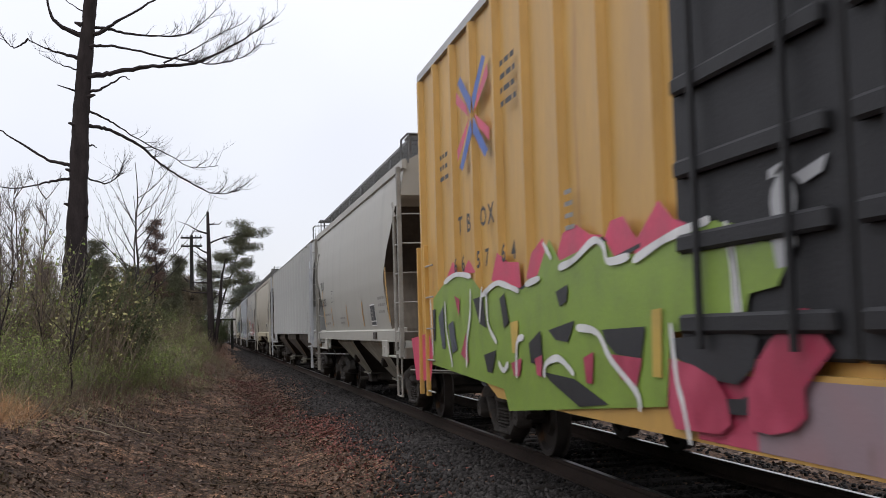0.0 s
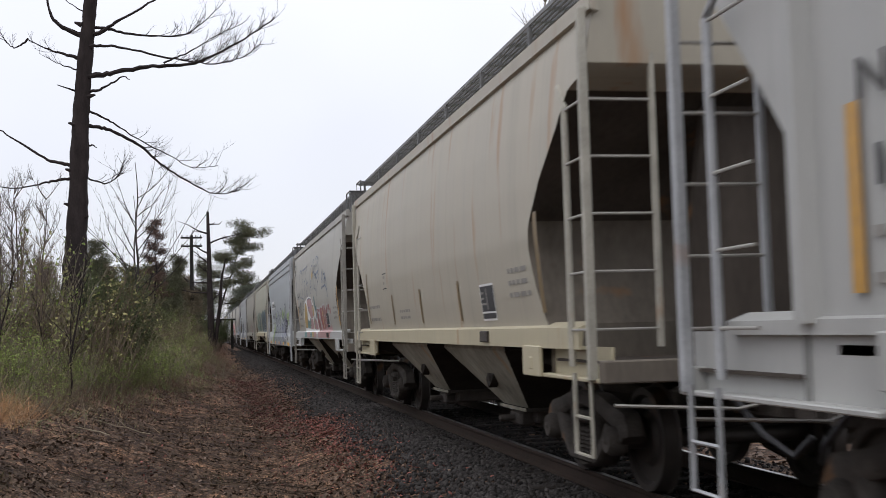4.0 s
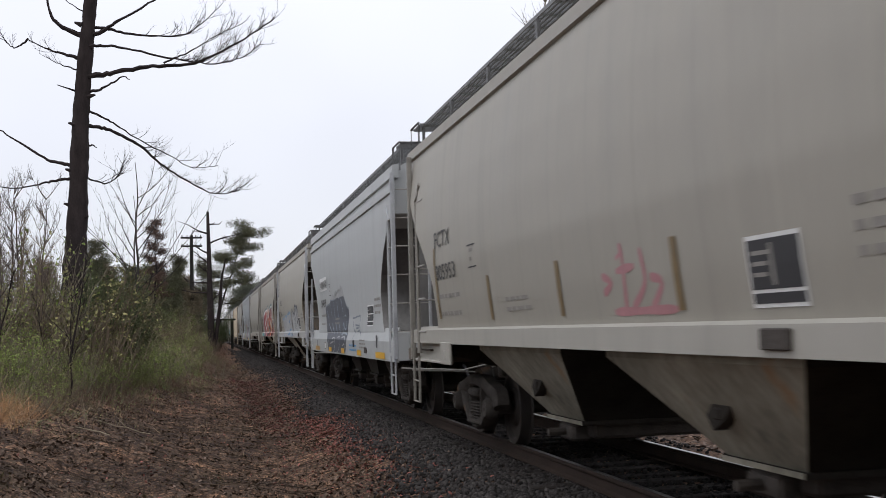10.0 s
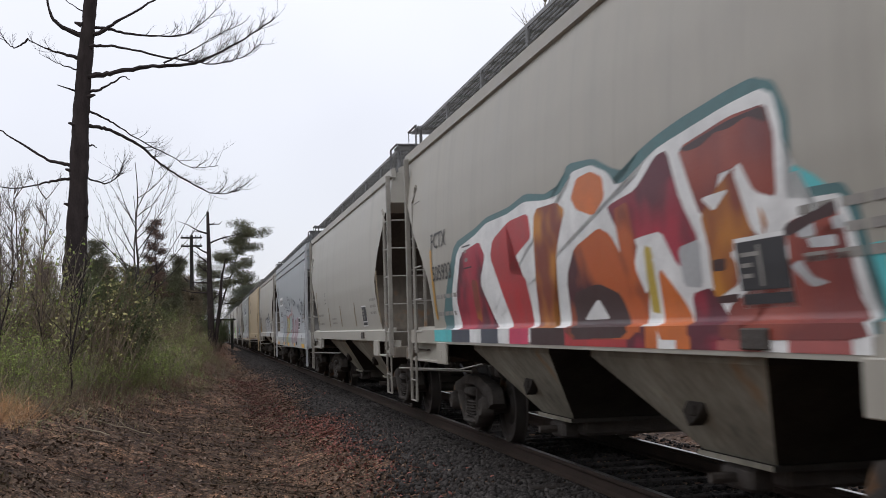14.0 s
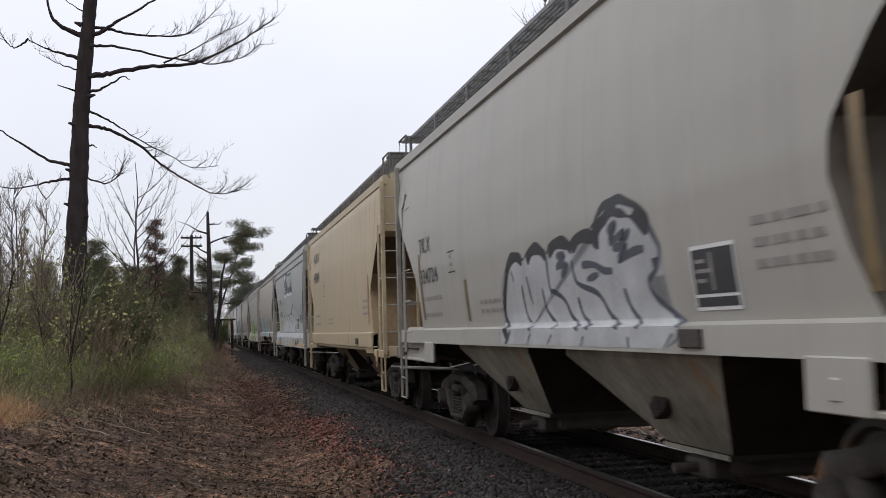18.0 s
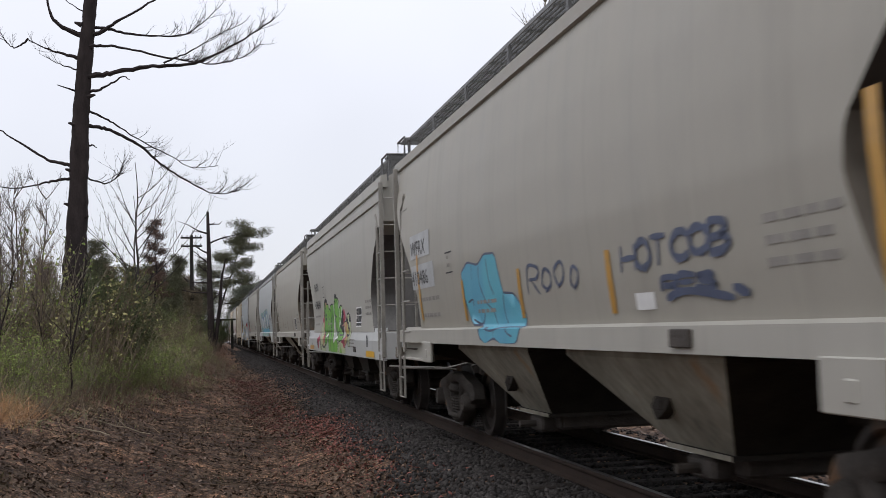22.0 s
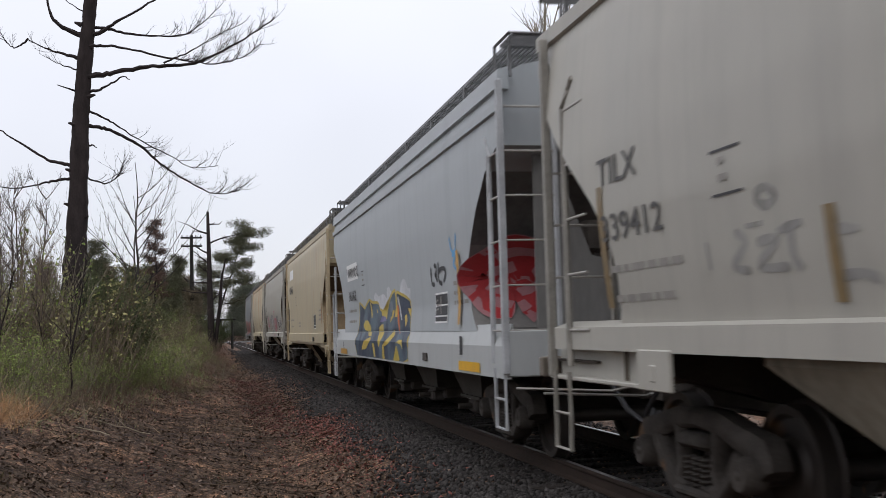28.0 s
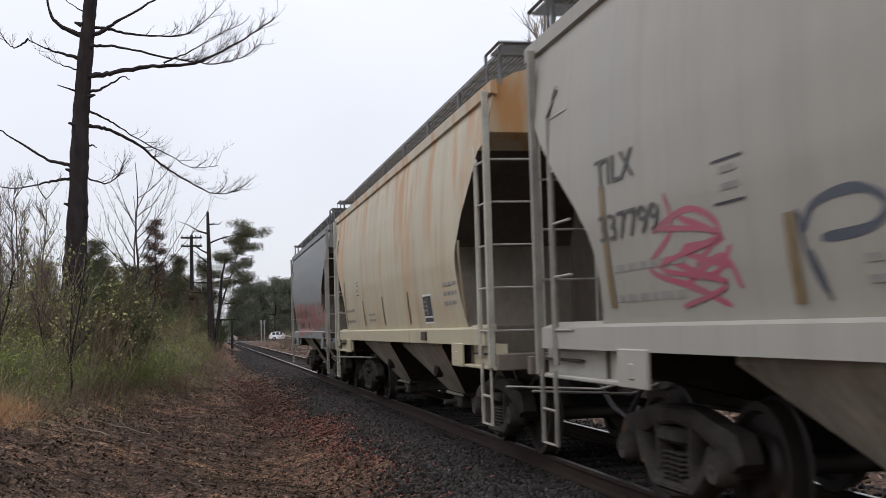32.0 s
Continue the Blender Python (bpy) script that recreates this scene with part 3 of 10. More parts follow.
# Strokes of letters in a box one wide and one high, for the painted pieces on the cars
GLYPHS = {
    "A": ["0,0 .4,1 .6,1 1,0", ".2,.4 .8,.4"], "B": ["0,0 0,1 .7,1 .9,.8 .6,.55 .1,.5", ".6,.55 1,.3 .7,0 0,0"], "C": ["1,.85 .7,1 .3,1 0,.7 0,.3 .3,0 .7,0 1,.15"],
    "D": ["0,0 0,1 .6,1 1,.6 1,.4 .6,0 0,0"], "E": ["1,1 0,1 0,0 1,0", "0,.5 .8,.55"], "G": ["1,.8 .6,1 .2,.9 0,.5 .2,.1 .7,0 1,.2 1,.5 .6,.5"],
    "H": ["0,0 0,1", "1,0 1,1", "0,.5 1,.5"], "I": [".5,0 .5,1"], "K": ["0,0 0,1", "1,1 .1,.5 1,0"], "L": ["0,1 0,0 1,0"],
    "M": ["0,0 .1,1 .5,.4 .9,1 1,0"], "N": ["0,0 0,1 1,0 1,1"], "O": [".5,0 .1,.2 0,.5 .1,.8 .5,1 .9,.8 1,.5 .9,.2 .5,0"],
    "R": ["0,0 0,1 .7,1 .95,.75 .7,.5 .1,.5", ".45,.5 1,0"], "S": ["1,.85 .6,1 .15,.85 .2,.6 .8,.42 .95,.15 .5,0 0,.12"],
    "T": ["0,1 1,1", ".5,1 .5,0"], "U": ["0,1 .05,.2 .4,0 .7,.05 .95,.25 1,1"], "W": ["0,1 .25,0 .5,.6 .75,0 1,1"], "Z": ["0,1 1,1 0,0 1,0"], "X": ["0,0 1,1", "0,1 1,0"],
    "V": ["0,1 .5,0 1,1"], "~": ["0,.3 .3,.9 .45,.2 .7,1 1,.4"], "o": [".5,.1 .2,.3 .2,.7 .5,.9 .8,.7 .8,.3 .5,.1"],
}


def rounded(pts):
    """A curve through the points of a stroke."""
    if len(pts) < 3:
        return pts
    out = []
    for i in range(len(pts) - 1):
        p0, p1, p2, p3 = (Vector(pts[max(0, min(len(pts) - 1, i + k))]) for k in (-1, 0, 1, 2))
        for j in range(5):
            t = j / 5
            q = 0.5 * (2 * p1 + (p2 - p0) * t + (2 * p0 - 5 * p1 + 4 * p2 - p3) * t * t + (3 * p1 - p0 - 3 * p2 + p3) * t * t * t)
            out.append((q[0], q[1]))
    out.append(pts[-1])
    return out


def ribbon(pts, wide, lean, rng):
    """Quads along a stroke, with rounded ends."""
    pts = rounded(pts)
    dense = []
    for (a, b), (c, d) in zip(pts, pts[1:]):
        n = max(1, int(math.hypot(c - a, d - b) / 0.1))
        dense += [(a + (c - a) * i / n, b + (d - b) * i / n) for i in range(n)]
    dense.append(pts[-1])
    out, fs = [], []
    for i, (a, b) in enumerate(dense):
        p, q = dense[max(i - 1, 0)], dense[min(i + 1, len(dense) - 1)]
        dx, dz = q[0] - p[0], q[1] - p[1]
        k = math.hypot(dx, dz) or 1
        end = 0.55 if i in (0, len(dense) - 1) else 1.0 + 0.12 * math.sin(i * 0.9 + lean * 40)
        ox, oz = -dz / k * wide / 2 * end, dx / k * wide / 2 * end
        out += [(a + ox, b + oz), (a - ox, b - oz)]
    for i in range(len(dense) - 1):
        fs.append((2 * i, 2 * i + 1, 2 * i + 3, 2 * i + 2))
    return out, fs


FOLDS = {}           # heights at which a car's side turns, where paint bends over the sill
COATS_LAID = {}      # how thick the paint lies on a car by now


def graffiti(car, surf, word, y, z, width, height, fill, edge, stroke=0.3, rim=0.1, seed=0, halo=None, slant=0.1, shine=None, label="", wild=0.2, halo_up=0.0, grow=1.0, floor=0.0, halo_wide=0.26):
    """A painted piece: letters built of broad strokes with a rim of another colour, and a halo round them.
    fill: one paint, or several that the letters take in turn; grow: how much taller the last letter is than the first; floor: the lower edge of the sheet."""
    rng = random.Random(seed)
    n = len(word)
    cell = width / n
    fills = fill if isinstance(fill, list) else [fill]
    if stroke > 0.12:           # the measures are those of the painted letters, not of their middle lines
        z, height = z + (stroke + rim) * 0.42, max(0.12, height - (stroke + rim) * 0.84)
    made = None
    for i, ch in enumerate(word):
        layers = {"halo": ([], []), "edge": ([], []), "fill": ([], []), "shine": ([], [])}

        def lay(key, pts, wide):
            p, f = ribbon(pts, wide, slant, rng)
            P, F = layers[key]
            b = len(P)
            P += p
            F += [tuple(b + q for q in face) for face in f]
        k = 1 + (grow - 1) * i / max(1, n - 1)
        u0, zz, h = i * cell + cell * 0.1, z + rng.uniform(-wild, wild) * height * 0.3, height * k * rng.uniform(1 - wild * 0.6, 1 + wild * 0.4)
        for stroke_text in GLYPHS.get(ch, GLYPHS["~"]):
            pts = []
            for pair in stroke_text.split():
                a, b = (float(q) for q in pair.split(","))
                pts.append((u0 + (a * 0.95 + slant * b + rng.uniform(-wild, wild) * 0.35) * cell, zz + (b + rng.uniform(-wild, wild) * 0.3) * h))
            lay("fill", pts, stroke)
            if edge:
                lay("edge", pts, stroke + rim)
            if halo:
                lay("halo", [(a + rng.uniform(-0.06, 0.06), b + halo_up) for a, b in pts], stroke + rim + halo_wide)
            if shine:
                lay("shine", [(a - stroke * 0.2, b + stroke * 0.12) for a, b in pts[:2]], stroke * 0.22)
        letter = None
        for j, (key, mat) in enumerate((("halo", halo), ("edge", edge), ("fill", fills[i % len(fills)]), ("shine", shine))):
            P, F = layers[key]
            if mat and P:
                # each coat lies a hair above the one that was sprayed before it, and follows the curve of the sheet
                bm = bmesh.new()
                vs = [bm.verts.new((0.0, px, max(pz, floor))) for px, pz in P]
                for q in F:
                    if len(set(q)) == len(q):
                        bm.faces.new([vs[k2] for k2 in q])
                for fold in FOLDS.get(car.name, ()):
                    bmesh.ops.bisect_plane(bm, geom=bm.verts[:] + bm.edges[:] + bm.faces[:], plane_co=(0, 0, fold), plane_no=(0, 0, 1))
                for _ in range(3):
                    long = [e for e in bm.edges if abs(e.verts[0].co.z - e.verts[1].co.z) > 0.16]
                    if not long:
                        break
                    bmesh.ops.subdivide_edges(bm, edges=long, cuts=1, use_grid_fill=True)
                off = 0.003 + 0.0003 * j + 0.0004 * i + COATS_LAID.get(car.name, 0.0)
                for v in bm.verts:
                    v.co = (surf(v.co.z) - off, y - v.co.y, v.co.z)
                for f in bm.faces:
                    f.normal_update()
                    if f.normal.x > 0:
                        f.normal_flip()
                me = bpy.data.meshes.new("graffiti")
                bm.to_mesh(me)
                bm.free()
                me.materials.append(mat)
                me.polygons.foreach_set("use_smooth", [q.center.z > max(FOLDS.get(car.name, (0.0,))) + 0.015 for q in me.polygons])
                ob = part("graffiti" if letter is None else key, me, None, letter or car, label if letter is None else "")
                letter = letter or ob
        made = made or letter
    COATS_LAID[car.name] = COATS_LAID.get(car.name, 0.0) + 0.0004 * n + 0.0012
    return made


def spread(corners, by, turns=1):
    """The corners of a field, rounded and moved outwards."""
    n = len(corners)
    area = sum(corners[i - 1][0] * corners[i][1] - corners[i][0] * corners[i - 1][1] for i in range(n))
    out = []
    for i in range(n):
        (ax, az), (bx, bz), (cx, cz) = corners[i - 1], corners[i], corners[(i + 1) % n]
        tx, tz = cx - ax, cz - az
        l = math.hypot(tx, tz) * (1 if area > 0 else -1) or 1.0
        mx, mz = bx + tz / l * by, bz - tx / l * by
        out.append((mx, mz))
    f0 = 0.12 if turns == 1 else 0.22
    for _ in range(turns):                   # round the corners
        m = len(out)
        out = [(p[0] * (1 - f) + q[0] * f, p[1] * (1 - f) + q[1] * f) for p, q in ((out[i], out[(i + 1) % m]) for i in range(m)) for f in (f0, 1 - f0)]
    low = min(z for _, z in corners)
    out = [(d, max(z, low)) for d, z in out]
    return out


def draped(car, surf, pts, far, mat, floor, name, parent, label="", faces=None):
    """A painted field that follows the folds and the curve of the side sheet."""
    bm = bmesh.new()
    vs = [bm.verts.new((0.0, d, max(z, floor))) for d, z in pts]
    for q in faces or [tuple(range(len(pts)))]:
        if len(set(q)) == len(q):
            bm.faces.new([vs[i] for i in q])
    bmesh.ops.triangulate(bm, faces=bm.faces[:])
    for fold in list(FOLDS.get(car.name, ())) + [1.5 + 0.14 * i for i in range(10)]:
        bmesh.ops.bisect_plane(bm, geom=bm.verts[:] + bm.edges[:] + bm.faces[:], plane_co=(0, 0, fold), plane_no=(0, 0, 1))
    off = 0.003 + COATS_LAID.get(car.name, 0.0)
    for v in bm.verts:
        v.co = (surf(v.co.z) - off, far - v.co.y, v.co.z)
    for f in bm.faces:
        f.normal_update()
        if f.normal.x > 0:
            f.normal_flip()
    COATS_LAID[car.name] = COATS_LAID.get(car.name, 0.0) + 0.00012
    me = bpy.data.meshes.new(name)
    bm.to_mesh(me)
    bm.free()
    me.materials.append(mat)
    edge = max(FOLDS.get(car.name, (0.0,))) + 0.015
    me.polygons.foreach_set("use_smooth", [q.center.z > edge for q in me.polygons])
    return part(name, me, None, parent, label)


def spray(name, color):
    return material("spray_" + name, color, 0.5, 0.0, 0.22, 3.0, bump=0.1)


SP = {k: spray(k, c) for k, c in dict(
    green=(0.22, 0.33, 0.05), pink=(0.6, 0.06, 0.13), black=(0.018, 0.018, 0.022), white=(0.72, 0.72, 0.7), red=(0.42, 0.035, 0.04), navy=(0.04, 0.055, 0.095),
    teal=(0.13, 0.28, 0.27), aqua=(0.1, 0.5, 0.52), sky=(0.08, 0.33, 0.62), orange=(0.55, 0.14, 0.025), ochre=(0.55, 0.38, 0.08), slate=(0.07, 0.078, 0.1),
    rose=(0.42, 0.2, 0.215), fade=(0.3, 0.36, 0.42), lilac=(0.32, 0.28, 0.34), brick=(0.38, 0.1, 0.09), pale=(0.55, 0.56, 0.58), blue=(0.05, 0.12, 0.42), yellow=(0.5, 0.37, 0.06), ink=(0.075, 0.095, 0.16)).items()}


def spray_blend(name, one, two, scale=1.6):
    """Two paints misted into one another."""
    m = spray(name, one)
    nt = m.node_tree
    bsdf = next(q for q in nt.nodes if q.type == "BSDF_PRINCIPLED")
    co, noise = nt.nodes.new("ShaderNodeTexCoord"), nt.nodes.new("ShaderNodeTexNoise")
    ramp = nt.nodes.new("ShaderNodeValToRGB")
    noise.inputs["Scale"].default_value = scale
    nt.links.new(co.outputs["Object"], noise.inputs["Vector"])
    nt.links.new(noise.outputs["Fac"], ramp.inputs["Fac"])
    ramp.color_ramp.elements[0].position, ramp.color_ramp.elements[1].position = 0.42, 0.58
    ramp.color_ramp.elements[0].color, ramp.color_ramp.elements[1].color = (*one, 1), (*two, 1)
    nt.links.new(ramp.outputs[0], bsdf.inputs["Base Color"])
    return m


def worn_spray(name, one, two, hold, scale=1.2):
    """Old paint, scrubbed through to the sheet in upright patches; hold is how much of it is left."""
    m = spray_blend(name, one, two, scale)
    nt = m.node_tree
    bsdf = next(q for q in nt.nodes if q.type == "BSDF_PRINCIPLED")
    co, mp, noise, keep = (nt.nodes.new("ShaderNode" + q) for q in ("TexCoord", "Mapping", "TexNoise", "MapRange"))
    mp.inputs["Scale"].default_value = (1.0, 1.0, 0.4)
    noise.inputs["Scale"].default_value, noise.inputs["Detail"].default_value = 3.2, 6.0
    keep.inputs["From Min"].default_value, keep.inputs["From Max"].default_value = 0.62 - 0.4 * hold, 0.82 - 0.4 * hold
    keep.inputs["To Min"].default_value = 0.12
    nt.links.new(co.outputs["Object"], mp.inputs["Vector"])
    nt.links.new(mp.outputs[0], noise.inputs["Vector"])
    nt.links.new(noise.outputs["Fac"], keep.inputs["Value"])
    nt.links.new(keep.outputs[0], bsdf.inputs["Alpha"])
    return m


SP["fire"] = spray_blend("fire", (0.07, 0.014, 0.02), (0.46, 0.1, 0.02))
SP["ember"] = spray_blend("ember", (0.36, 0.02, 0.045), (0.1, 0.012, 0.025))
SP["rust"] = spray_blend("rust", (0.2, 0.04, 0.02), (0.5, 0.2, 0.02))
SP["mist"] = worn_spray("mist", (0.16, 0.245, 0.225), (0.235, 0.275, 0.2), 0.85)
SP["mistnavy"] = worn_spray("mistnavy", (0.1, 0.2, 0.29), (0.15, 0.24, 0.28), 0.7)
SP["tagblue"] = worn_spray("tagblue", (0.11, 0.145, 0.22), (0.17, 0.205, 0.26), 0.85)
SP["haze"] = worn_spray("haze", (0.24, 0.235, 0.225), (0.28, 0.275, 0.255), 0.75)
SP["bluehaze"] = worn_spray("bluehaze", (0.22, 0.32, 0.45), (0.27, 0.35, 0.45), 0.85)
SP["redhaze"] = worn_spray("redhaze", (0.38, 0.27, 0.24), (0.42, 0.33, 0.3), 0.75)
SP["duskrose"] = worn_spray("duskrose", (0.3, 0.19, 0.205), (0.27, 0.2, 0.22), 1.0)
SP["washblue"] = worn_spray("washblue", (0.11, 0.27, 0.47), (0.17, 0.31, 0.47), 1.0)
SP["limehaze"] = worn_spray("limehaze", (0.4, 0.43, 0.22), (0.42, 0.44, 0.3), 0.75)
SP["seafoam"] = worn_spray("seafoam", (0.2, 0.38, 0.35), (0.31, 0.41, 0.38), 0.72)
SP["indigo"] = worn_spray("indigo", (0.09, 0.14, 0.33), (0.12, 0.25, 0.38), 1.0)
SP["deepteal"] = spray("deepteal", (0.07, 0.16, 0.165))
SP["rustred"] = spray_blend("rustred", (0.27, 0.055, 0.035), (0.17, 0.035, 0.03), 1.3)
SP["umber"] = spray("umber", (0.05, 0.022, 0.022))
SP["smoke"] = spray_blend("smoke", (0.33, 0.335, 0.34), (0.39, 0.395, 0.4), 1.4)
SP["smokeblue"] = spray("smokeblue", (0.19, 0.215, 0.25))
SP["violet"] = spray_blend("violet", (0.09, 0.08, 0.2), (0.2, 0.18, 0.34), 1.4)
SP["steel"] = spray_blend("steel", (0.22, 0.24, 0.265), (0.29, 0.31, 0.335), 1.2)
SP["night"] = spray("night", (0.04, 0.045, 0.085))
SP["cyan"] = spray_blend("cyan", (0.1, 0.4, 0.5), (0.09, 0.34, 0.48), 1.0)
SP["palelime"] = spray("palelime", (0.44, 0.49, 0.29))
SP["blush"] = spray("blush", (0.47, 0.275, 0.27))
SP["honey"] = spray("honey", (0.47, 0.33, 0.12))
SP["leaf"] = spray_blend("leaf", (0.11, 0.34, 0.03), (0.17, 0.42, 0.05), 1.0)
SP["hot"] = spray_blend("hot", (0.34, 0.03, 0.07), (0.5, 0.07, 0.13), 1.6)
SP["fadedred"] = spray_blend("fadedred", (0.2, 0.13, 0.12), (0.3, 0.09, 0.08), 1.5)
SP["limemist"] = spray_blend("limemist", (0.24, 0.33, 0.13), (0.33, 0.38, 0.26), 1.2)
SP["mistochre"] = worn_spray("mistochre", (0.36, 0.34, 0.27), (0.38, 0.3, 0.19), 0.8)
SP["ghost"] = spray("ghost", (0.44, 0.45, 0.45))
SP["navy"] = spray_blend("deepblue", (0.028, 0.042, 0.075), (0.085, 0.125, 0.16), 1.4)
SP["shade"] = spray("shade", (0.35, 0.355, 0.355))
SP["mustard"] = worn_spray("mustard", (0.38, 0.33, 0.11), (0.31, 0.28, 0.12), 1.0)
SP["paleaqua"] = worn_spray("paleaqua", (0.23, 0.35, 0.35), (0.29, 0.36, 0.345), 1.0)
SP["crimson"] = spray_blend("crimson", (0.4, 0.085, 0.13), (0.34, 0.11, 0.14), 1.4)
SP["dullred"] = spray_blend("dullred", (0.32, 0.085, 0.09), (0.26, 0.11, 0.1), 1.3)
SP["gold"] = spray_blend("gold", (0.5, 0.42, 0.12), (0.5, 0.16, 0.16), 2.5)

# tan ends: the slope is dirty and darkened for shade, the lower sheet lighter
slope_tan = material("dirty_shaded_tan_slope", (0.14, 0.1, 0.065), 0.85, 0.0, 0.35, 2.0, (1, 1, 0.3), rust=0.15)
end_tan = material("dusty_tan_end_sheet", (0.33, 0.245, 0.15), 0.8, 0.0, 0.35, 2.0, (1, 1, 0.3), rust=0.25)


# grey slope: dirt, with the overhang's shade mixed into the colour
slope_grey = material("dirty_shaded_grey_slope", (0.15, 0.147, 0.143), 0.85, 0.0, 0.3, 2.0, (1, 1, 0.3))
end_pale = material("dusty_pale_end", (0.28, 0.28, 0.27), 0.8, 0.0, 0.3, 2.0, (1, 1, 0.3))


def hopper(tag, style, length, coat, sill_coat, mark, number, label, ribs=False, plate=False, seed=0, dark_under=None, back=0.0):
    """A covered hopper car with all its parts."""
    st = STYLES[style]
    half = length / 2
    car = thing("hopper_car", label, "railway car", "cars of the freight train")
    surf = side_x(style)
    body = part("body", body_shell(st, length), coat, car, smooth=38)
    low, high = {"deep": (end_grey, slope_grey), "ribbed": (end_pale, end_pale), "angled": (end_tan, slope_tan)}.get(style, (end_dirt, slope_dirt_shade))
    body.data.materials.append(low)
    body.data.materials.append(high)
    for face in body.data.polygons:       # end sheets stay dirty; above 2.45 m a darker coat also paints their shade
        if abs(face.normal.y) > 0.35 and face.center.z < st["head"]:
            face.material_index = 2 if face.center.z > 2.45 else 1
    lo, hi, sx, inset = st["sill"]
    reach = half - inset
    for side in (-1, 1):
        if st["deep"]:
            s = Shell().prism([(side * (sx - 0.075), hi + 0.03), (side * sx, hi - 0.2), (side * sx, lo), (side * (sx - 0.05), lo), (side * (sx - 0.05), lo + 0.1), (side * (sx - 0.1), hi - 0.1)], "y", -half + 0.02, half - 0.02)
        else:
            s = Shell().prism([(side * (sx - 0.14), hi + 0.02), (side * sx, hi - 0.03), (side * sx, lo), (side * (sx - 0.12), lo), (side * (sx - 0.12), lo + 0.02), (side * (sx - 0.03), lo + 0.03), (side * (sx - 0.04), hi - 0.06), (side * (sx - 0.14), hi - 0.04)], "y", -reach - (0.75 if style != "angled" else -0.22), reach + (0.75 if style != "angled" else -0.22))
        part("side_sill", s, sill_coat, car)
        part("top_chord", Shell().prism([(side * (st["chord"][2] - 0.07), st["chord"][1]), (side * st["chord"][2], st["chord"][1] - 0.02), (side * st["chord"][2], st["chord"][0] + 0.02), (side * (st["chord"][2] - 0.07), st["chord"][0])], "y", -half + 0.12, half - 0.12), coat, car)
        if st["deep"]:
            part("roof_ledge", Shell().prism([(side * 1.44, 4.16), (side * 1.55, 4.13), (side * 1.565, 3.94), (side * 1.44, 3.92)], "y", -half + 0.12, half - 0.12), coat, car)
        elif style == "angled":
            for e in (-1, 1):      # a low platform beyond the sill, its tie-down hook, and a pipe under the sill
                deck = part("platform_edge", Shell().bevel_box(min(side * 1.5, side * 1.575), max(side * 1.5, side * 1.575), min(e * half, e * (half - 1.4)), max(e * half, e * (half - 1.4)), 0.98, 1.11, 0.012), sill_coat, car)
                yh = e * (half - 0.95)
                part("hook", Shell().prism([(yh - 0.12, 1.1), (yh + 0.12, 1.1), (yh + 0.08, 0.9), (yh + 0.06, 0.83), (yh, 0.8), (yh - 0.06, 0.83), (yh - 0.08, 0.9)], "x", side * 1.575, side * 1.6), sill_coat, deck)
                # a near-black plate stands for the dark of the eye's hole
                part("hook_eye", Shell().prism([(yh + 0.035 * math.cos(a), 0.875 + 0.045 * math.sin(a)) for a in [i * 0.7854 for i in range(8)]], "x", side * 1.6, side * 1.603), underside, deck)
                part("end_panel", Shell().prism([(e * (half - 1.65), 1.15), (e * (half - 2.65), 1.15), (e * (half - 2.5), 1.03), (e * (half - 1.62), 1.03)], "x", min(side * 1.54, side * 1.56), max(side * 1.54, side * 1.56)), sill_coat, car)
            part("pipe", Shell().tube([(side * 1.53, 2.65 - half, 1.1), (side * 1.53, half - 2.65, 1.1)], 0.035, 8), sill_coat, car, smooth=60)
        else:
            for e in (-1, 1):      # the sill's deeper end, a recessed sheet over a flange
                a, b = (half - back - 2.2, half - back + 0.05) if e > 0 else (-half + 0.1, 1.7 - half)
                sheet_end = part("end_panel", Shell().box(side * 1.44 - 0.01, side * 1.44 + 0.01, a, b, 1.03, lo + 0.02), sill_coat, car)
                part("flange", Shell().bevel_box(min(side * 1.42, side * 1.56), max(side * 1.42, side * 1.56), a, b, 1.0, 1.035, 0.008), sill_coat, sheet_end)
            for e in (-1, 1):      # jacking pad over each truck
                y = half - back - 2.43 if e > 0 else 1.93 - half
                part("jacking_pad", Shell().bevel_box(side * sx - 0.02, side * sx + 0.015, y - 0.29, y + 0.29, lo - 0.26, lo + 0.02, 0.008).bevel_box(side * sx - 0.03, side * sx + 0.03, y - 0.05, y + 0.05, lo - 0.2, lo - 0.08, 0.01), sill_coat, car)
    bays = 3 if ribs else 2 if length - back < 18 and not st["deep"] else 3 if length < 18 else 4
    inner = 2 * (reach - 1.75) if not st["deep"] else 2 * (half - 3.4)
    if bays == 2:
        inner = 8.6 * (length - back) / 14.42
    for b in range(bays):
        span = inner / bays
        y = half - 4.1 - 5.9 * b if ribs else -inner / 2 + span * (b + 0.5) - back / 2
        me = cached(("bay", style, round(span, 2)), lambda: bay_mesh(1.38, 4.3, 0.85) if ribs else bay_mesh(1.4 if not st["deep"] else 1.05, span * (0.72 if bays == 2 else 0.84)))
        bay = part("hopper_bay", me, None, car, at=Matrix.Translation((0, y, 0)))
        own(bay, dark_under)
        if not st["deep"] and not ribs:
            part("vibrator_bracket", cached("bracket", lambda: Shell().prism([(-0.2, 0.93), (0.02, 0.99), (0.22, 0.82), (0.12, 0.72), (-0.05, 0.8)], "x", -1.17, -1.06).bevel_box(-1.19, -1.08, -0.02, 0.08, 0.8, 0.88, 0.01).mesh("vibrator_bracket", underside)), None, bay)
